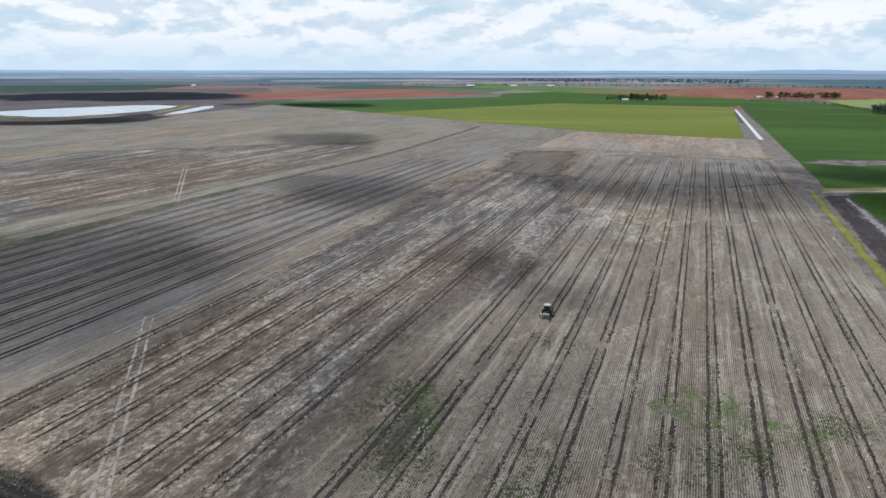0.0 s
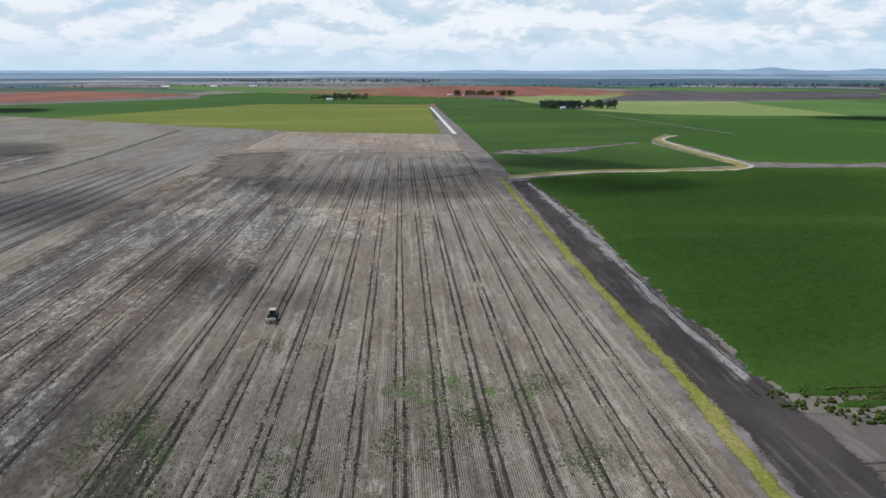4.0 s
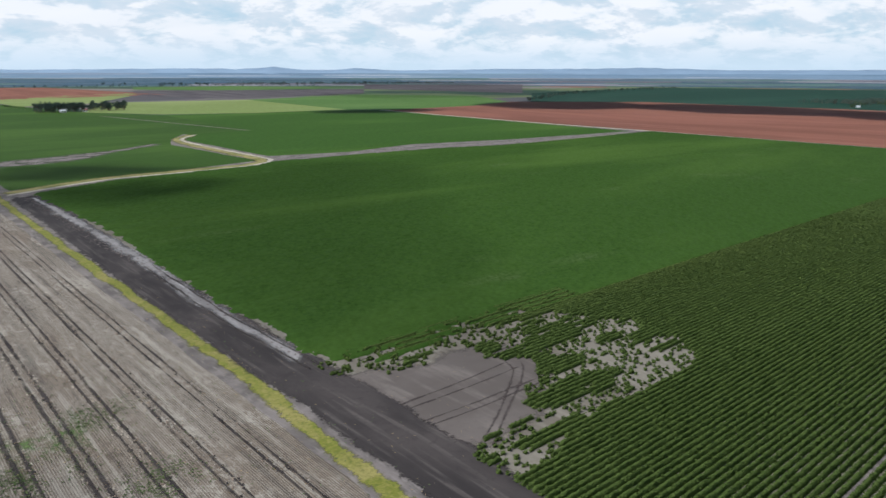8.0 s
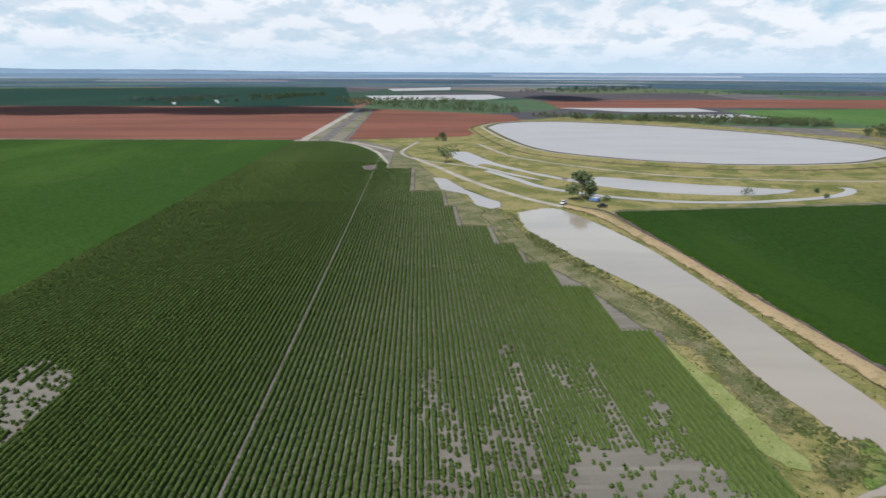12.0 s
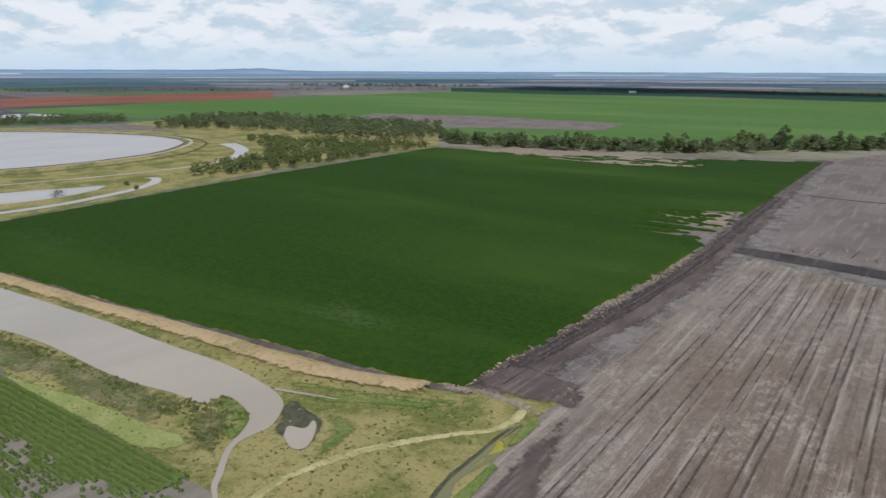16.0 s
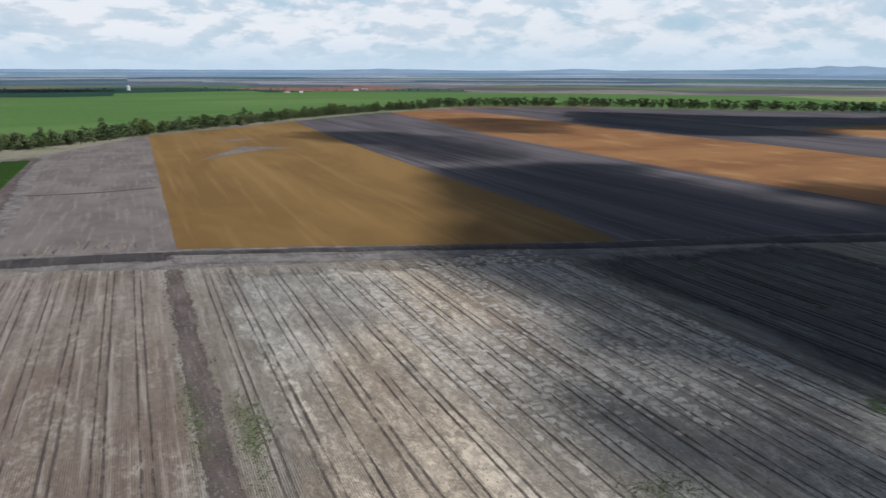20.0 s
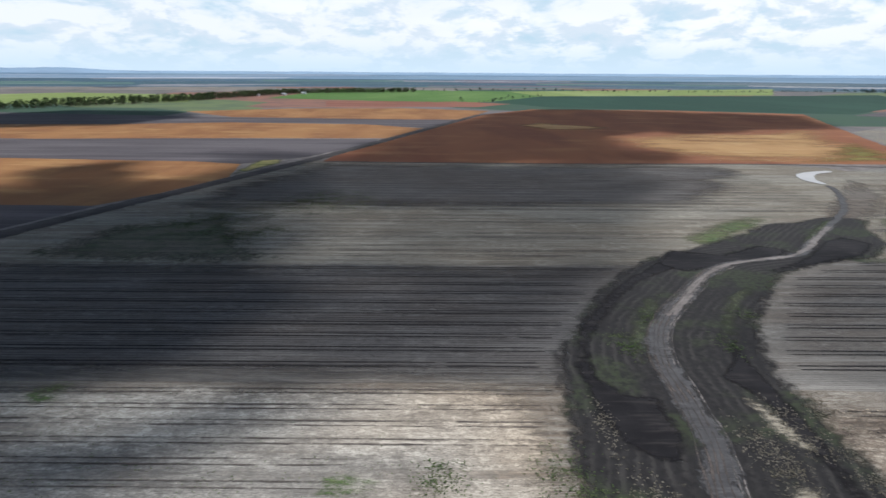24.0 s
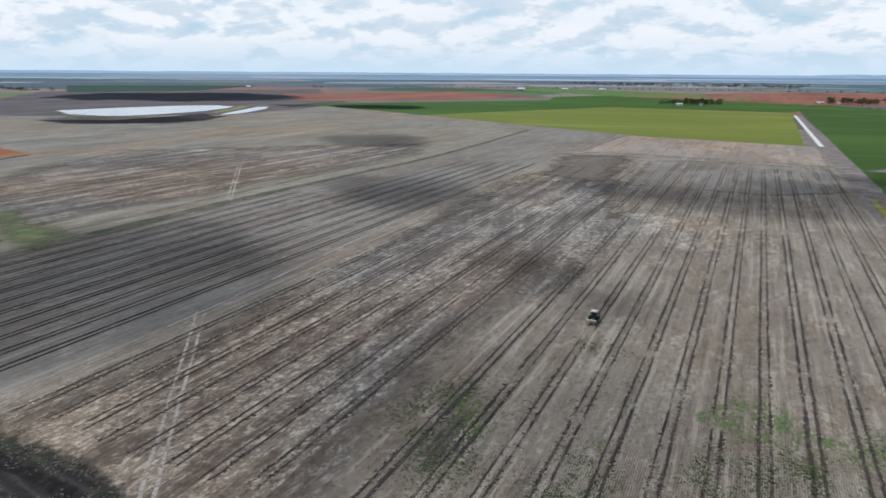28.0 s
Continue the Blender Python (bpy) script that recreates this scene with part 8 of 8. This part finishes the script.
# ---- drifting cumulus high above, whose shadows lie on the fields ----
def cloud(ring, seed, matter="cloud", soft=14.0, wild=1.0):
    """A cumulus over the ground that it shades: a ragged lens of vapour along the sun's line, 1.9 km up."""
    top = 1900.0
    cx, cy = SUN_WAY.x / SUN_WAY.z * top, SUN_WAY.y / SUN_WAY.z * top
    pts = np.array(ring, float)
    lo, hi = pts.min(0) - soft, pts.max(0) + soft
    gap = max(soft * 0.28, float((hi - lo).max()) / 56)
    gx, gy = np.meshgrid(np.arange(lo[0], hi[0], gap), np.arange(lo[1], hi[1], gap))
    dist = np.full(gx.shape, 1e9)
    odd = np.zeros(gx.shape, bool)
    for (ax, ay), (bx, by) in zip(pts, np.roll(pts, -1, 0)):
        ux, uy = bx - ax, by - ay
        k = np.clip(((gx - ax) * ux + (gy - ay) * uy) / (ux * ux + uy * uy + 1e-9), 0, 1)
        dist = np.minimum(dist, np.hypot(gx - ax - k * ux, gy - ay - k * uy))
        odd ^= ((ay > gy) != (by > gy)) & (gx < ux * (gy - ay) / (uy if abs(uy) > 1e-9 else 1e-9) + ax)
    dist = np.where(odd, dist, -dist)
    rows_, cols = gx.shape
    depth = np.zeros(gx.shape)
    for r in range(rows_):
        for c in range(cols):
            at = Vector((gx[r, c], gy[r, c], seed * 37.0))
            rag = noise.noise(at * (0.45 / soft)) + 0.6 * noise.noise(at * (1.3 / soft))
            depth[r, c] = (dist[r, c] + rag * soft * wild) / soft + 0.35
    verts, faces, core, number = [], [], [], {}
    for side in (1, -1):
        for r in range(rows_):
            for c in range(cols):
                number[side, r, c] = len(verts)
                d = min(1.0, max(0.0, depth[r, c]))
                verts.append((gx[r, c], gy[r, c], (0.4 + 40 * d) * side))
                core.append(d)
        for r in range(rows_ - 1):
            for c in range(cols - 1):
                if max(depth[r, c], depth[r + 1, c], depth[r, c + 1], depth[r + 1, c + 1]) > 0:
                    quad = [number[side, r, c], number[side, r, c + 1], number[side, r + 1, c + 1], number[side, r + 1, c]]
                    faces.append(quad[::side])
    used = sorted({i for f in faces for i in f})
    again = {i: n for n, i in enumerate(used)}
    ob = solid("cloud", [verts[i] for i in used], [[again[i] for i in f] for f in faces], M[matter])
    ob.data.attributes.new("core", "FLOAT", "POINT").data.foreach_set("value", [core[i] for i in used])
    ob.matrix_basis = pose(cx, cy, top)
    tagged(ob, "white cumulus cloud drifting over the fields", "cloud", kind="structure")


def oval(x, y, rx, ry):
    return [(x + rx * math.cos(a), y + ry * math.sin(a)) for a in np.linspace(0, 2 * math.pi, 21)[:-1]]


def cloud_material(name, thick):
    m, n, b = surface(name, 1.0, 0.0)
    b.inputs["Base Color"].default_value = (0.9, 0.9, 0.9, 1)
    core = n.add("ShaderNodeAttribute", attribute_name="core").outputs["Fac"]
    wisps = n.noise(place(n), 0.045, 5.0, 0.65)
    n.put(b.inputs["Alpha"], n.step(n.math("ADD", core, n.math("MULTIPLY", n.math("ADD", wisps, -0.5), 0.9)), 0.05, 0.75, 0.0, thick))
    return m


M["cloud"] = cloud_material("cloud", 0.86)
M["thin_cloud"] = cloud_material("thin_cloud", 0.60)
M["even_cloud"] = cloud_material("even_cloud", 0.40)
M["veil_cloud"] = cloud_material("veil_cloud", 0.18)
# over the ripe crops and the straw in the south-west
cloud([(-178, -406), (-207, -389), (-256, -399), (-310, -393), (-276, -339), (-289, -317), (-270, -273), (-272, -222), (-281, -189), (-302, -157), (-350, -124), (-157, -50), (-133, -57), (-121, -68), (-112, -81), (-104, -96), (-103, -111), (-104, -128), (-102, -147), (-97, -170), (-86, -184), (-112, -210), (-124, -239), (-137, -257), (-151, -313)], 201, soft=13, wild=1.2)
cloud([(-90, -110), (-98, -106), (-96, -88), (-96, -74), (-96, -61), (-109, -59), (-116, -49), (-104, -43), (-85, -55), (-80, -67), (-80, -79), (-83, -93)], 202, "cloud", soft=8, wild=1.6)
cloud([(-149, -698), (-201, -712), (-255, -637), (-268, -501), (-246, -443), (-207, -428), (-197, -542), (-163, -582)], 203, "thin_cloud", soft=16, wild=1.4)
cloud([(-355, -828), (-441, -856), (-473, -750), (-386, -591), (-339, -634), (-324, -683)], 204, "thin_cloud", soft=14, wild=1.4)
cloud([(-620, -934), (-720, -809), (-1062, -527), (-842, -416), (-725, -521), (-651, -627), (-529, -593), (-516, -738)], 205, "cloud", soft=18, wild=1.3)
cloud([(-311, -258), (-356, -256), (-338, -228), (-343, -209), (-380, -219), (-438, -243), (-475, -231), (-306, -146), (-308, -173), (-314, -212)], 206, "cloud", soft=14, wild=1.2)
cloud([(-296, -157), (-288, -76), (-218, -54), (-202, -18), (-201, 42), (-166, 31), (-144, 23), (-147, -26), (-147, -72), (-146, -82)], 207, "even_cloud", soft=10, wild=1.3)
cloud([(-280, -204), (-355, -180), (-446, -139), (-465, -103), (-270, -56), (-210, -61), (-211, -105)], 210, "thin_cloud", soft=14, wild=1.2)
# over the green crops in the north-east
cloud([(58, 477), (96, 498), (149, 493), (152, 455), (104, 444), (65, 444)], 208, "thin_cloud", soft=14, wild=1.3)
cloud([(77, 363), (101, 391), (151, 403), (152, 379), (109, 355), (81, 344)], 209, "thin_cloud", soft=12, wild=1.3)
# over the orange crop and the fallow beyond the gully
cloud([(-498, -56), (-509, -69), (-592, -79), (-890, 13), (-1098, 70), (-1275, 202), (-1094, 551), (-816, 461), (-821, 374), (-738, 274), (-780, 228), (-668, 156), (-584, 151), (-529, 173), (-479, 156), (-488, 64)], 211, "thin_cloud", soft=18, wild=1.3)
cloud([(-219, 117), (-215, 139), (-228, 179), (-185, 210), (-157, 192), (-123, 187), (-137, 138), (-149, 108), (-158, 81)], 212, "even_cloud", soft=11, wild=1.4)
cloud([(-216, 318), (-187, 356), (-141, 356), (-134, 301), (-166, 282)], 215, "even_cloud", soft=9, wild=1.3)
cloud([(-151, 132), (-110, 143), (-50, 144), (6, 129), (6, 84), (-32, 69), (-80, 56)], 217, "veil_cloud", soft=14, wild=1.3)
cloud([(75, 354), (230, 413), (291, 397), (97, 109), (75, 123), (70, 191)], 218, "veil_cloud", soft=12)
cloud([(-314, -45), (-308, 16), (-299, 92), (-229, 74), (-199, 40), (-219, -34)], 213, "even_cloud", soft=12, wild=1.2)
# unseen cloud added only to darken the already dark fallow strip
cloud([(-546, -162), (-466, 120), (-381, 124), (-303, 88), (-314, -45), (-321, -100)], 214, "even_cloud", soft=20, wild=1.2)
# far off, over the paddocks all round
for k, spec in enumerate(((-600, -640, 120, 170), (-950, -500, 180, 150), (660, 910, 95, 50), (1170, 260, 130, 190), (1150, 580, 140, 190), (1050, 860, 170, 150),
                          (-1300, 1350, 320, 260), (900, -2350, 500, 260), (300, -2250, 260, 130), (1750, -350, 190, 80), (-640, 1150, 90, 70))):
    cloud(oval(*spec), 220 + k, soft=max(12, 0.25 * min(spec[2:])))
for k, spec in enumerate(((-15, 378, 70, 26), (46, 423, 36, 24), (-740, 660, 120, 60), (-318, 568, 48, 50), (-47, 197, 9, 14))):
    cloud(oval(*spec), 300 + k, "even_cloud", soft=0.4 * min(spec[2:]), wild=1.4)
for k, spec in enumerate(((1350, 1500, 450, 330), (1900, 2300, 600, 400))):
    cloud(oval(*spec), 400 + k, "veil_cloud", soft=0.4 * min(spec[2:]))
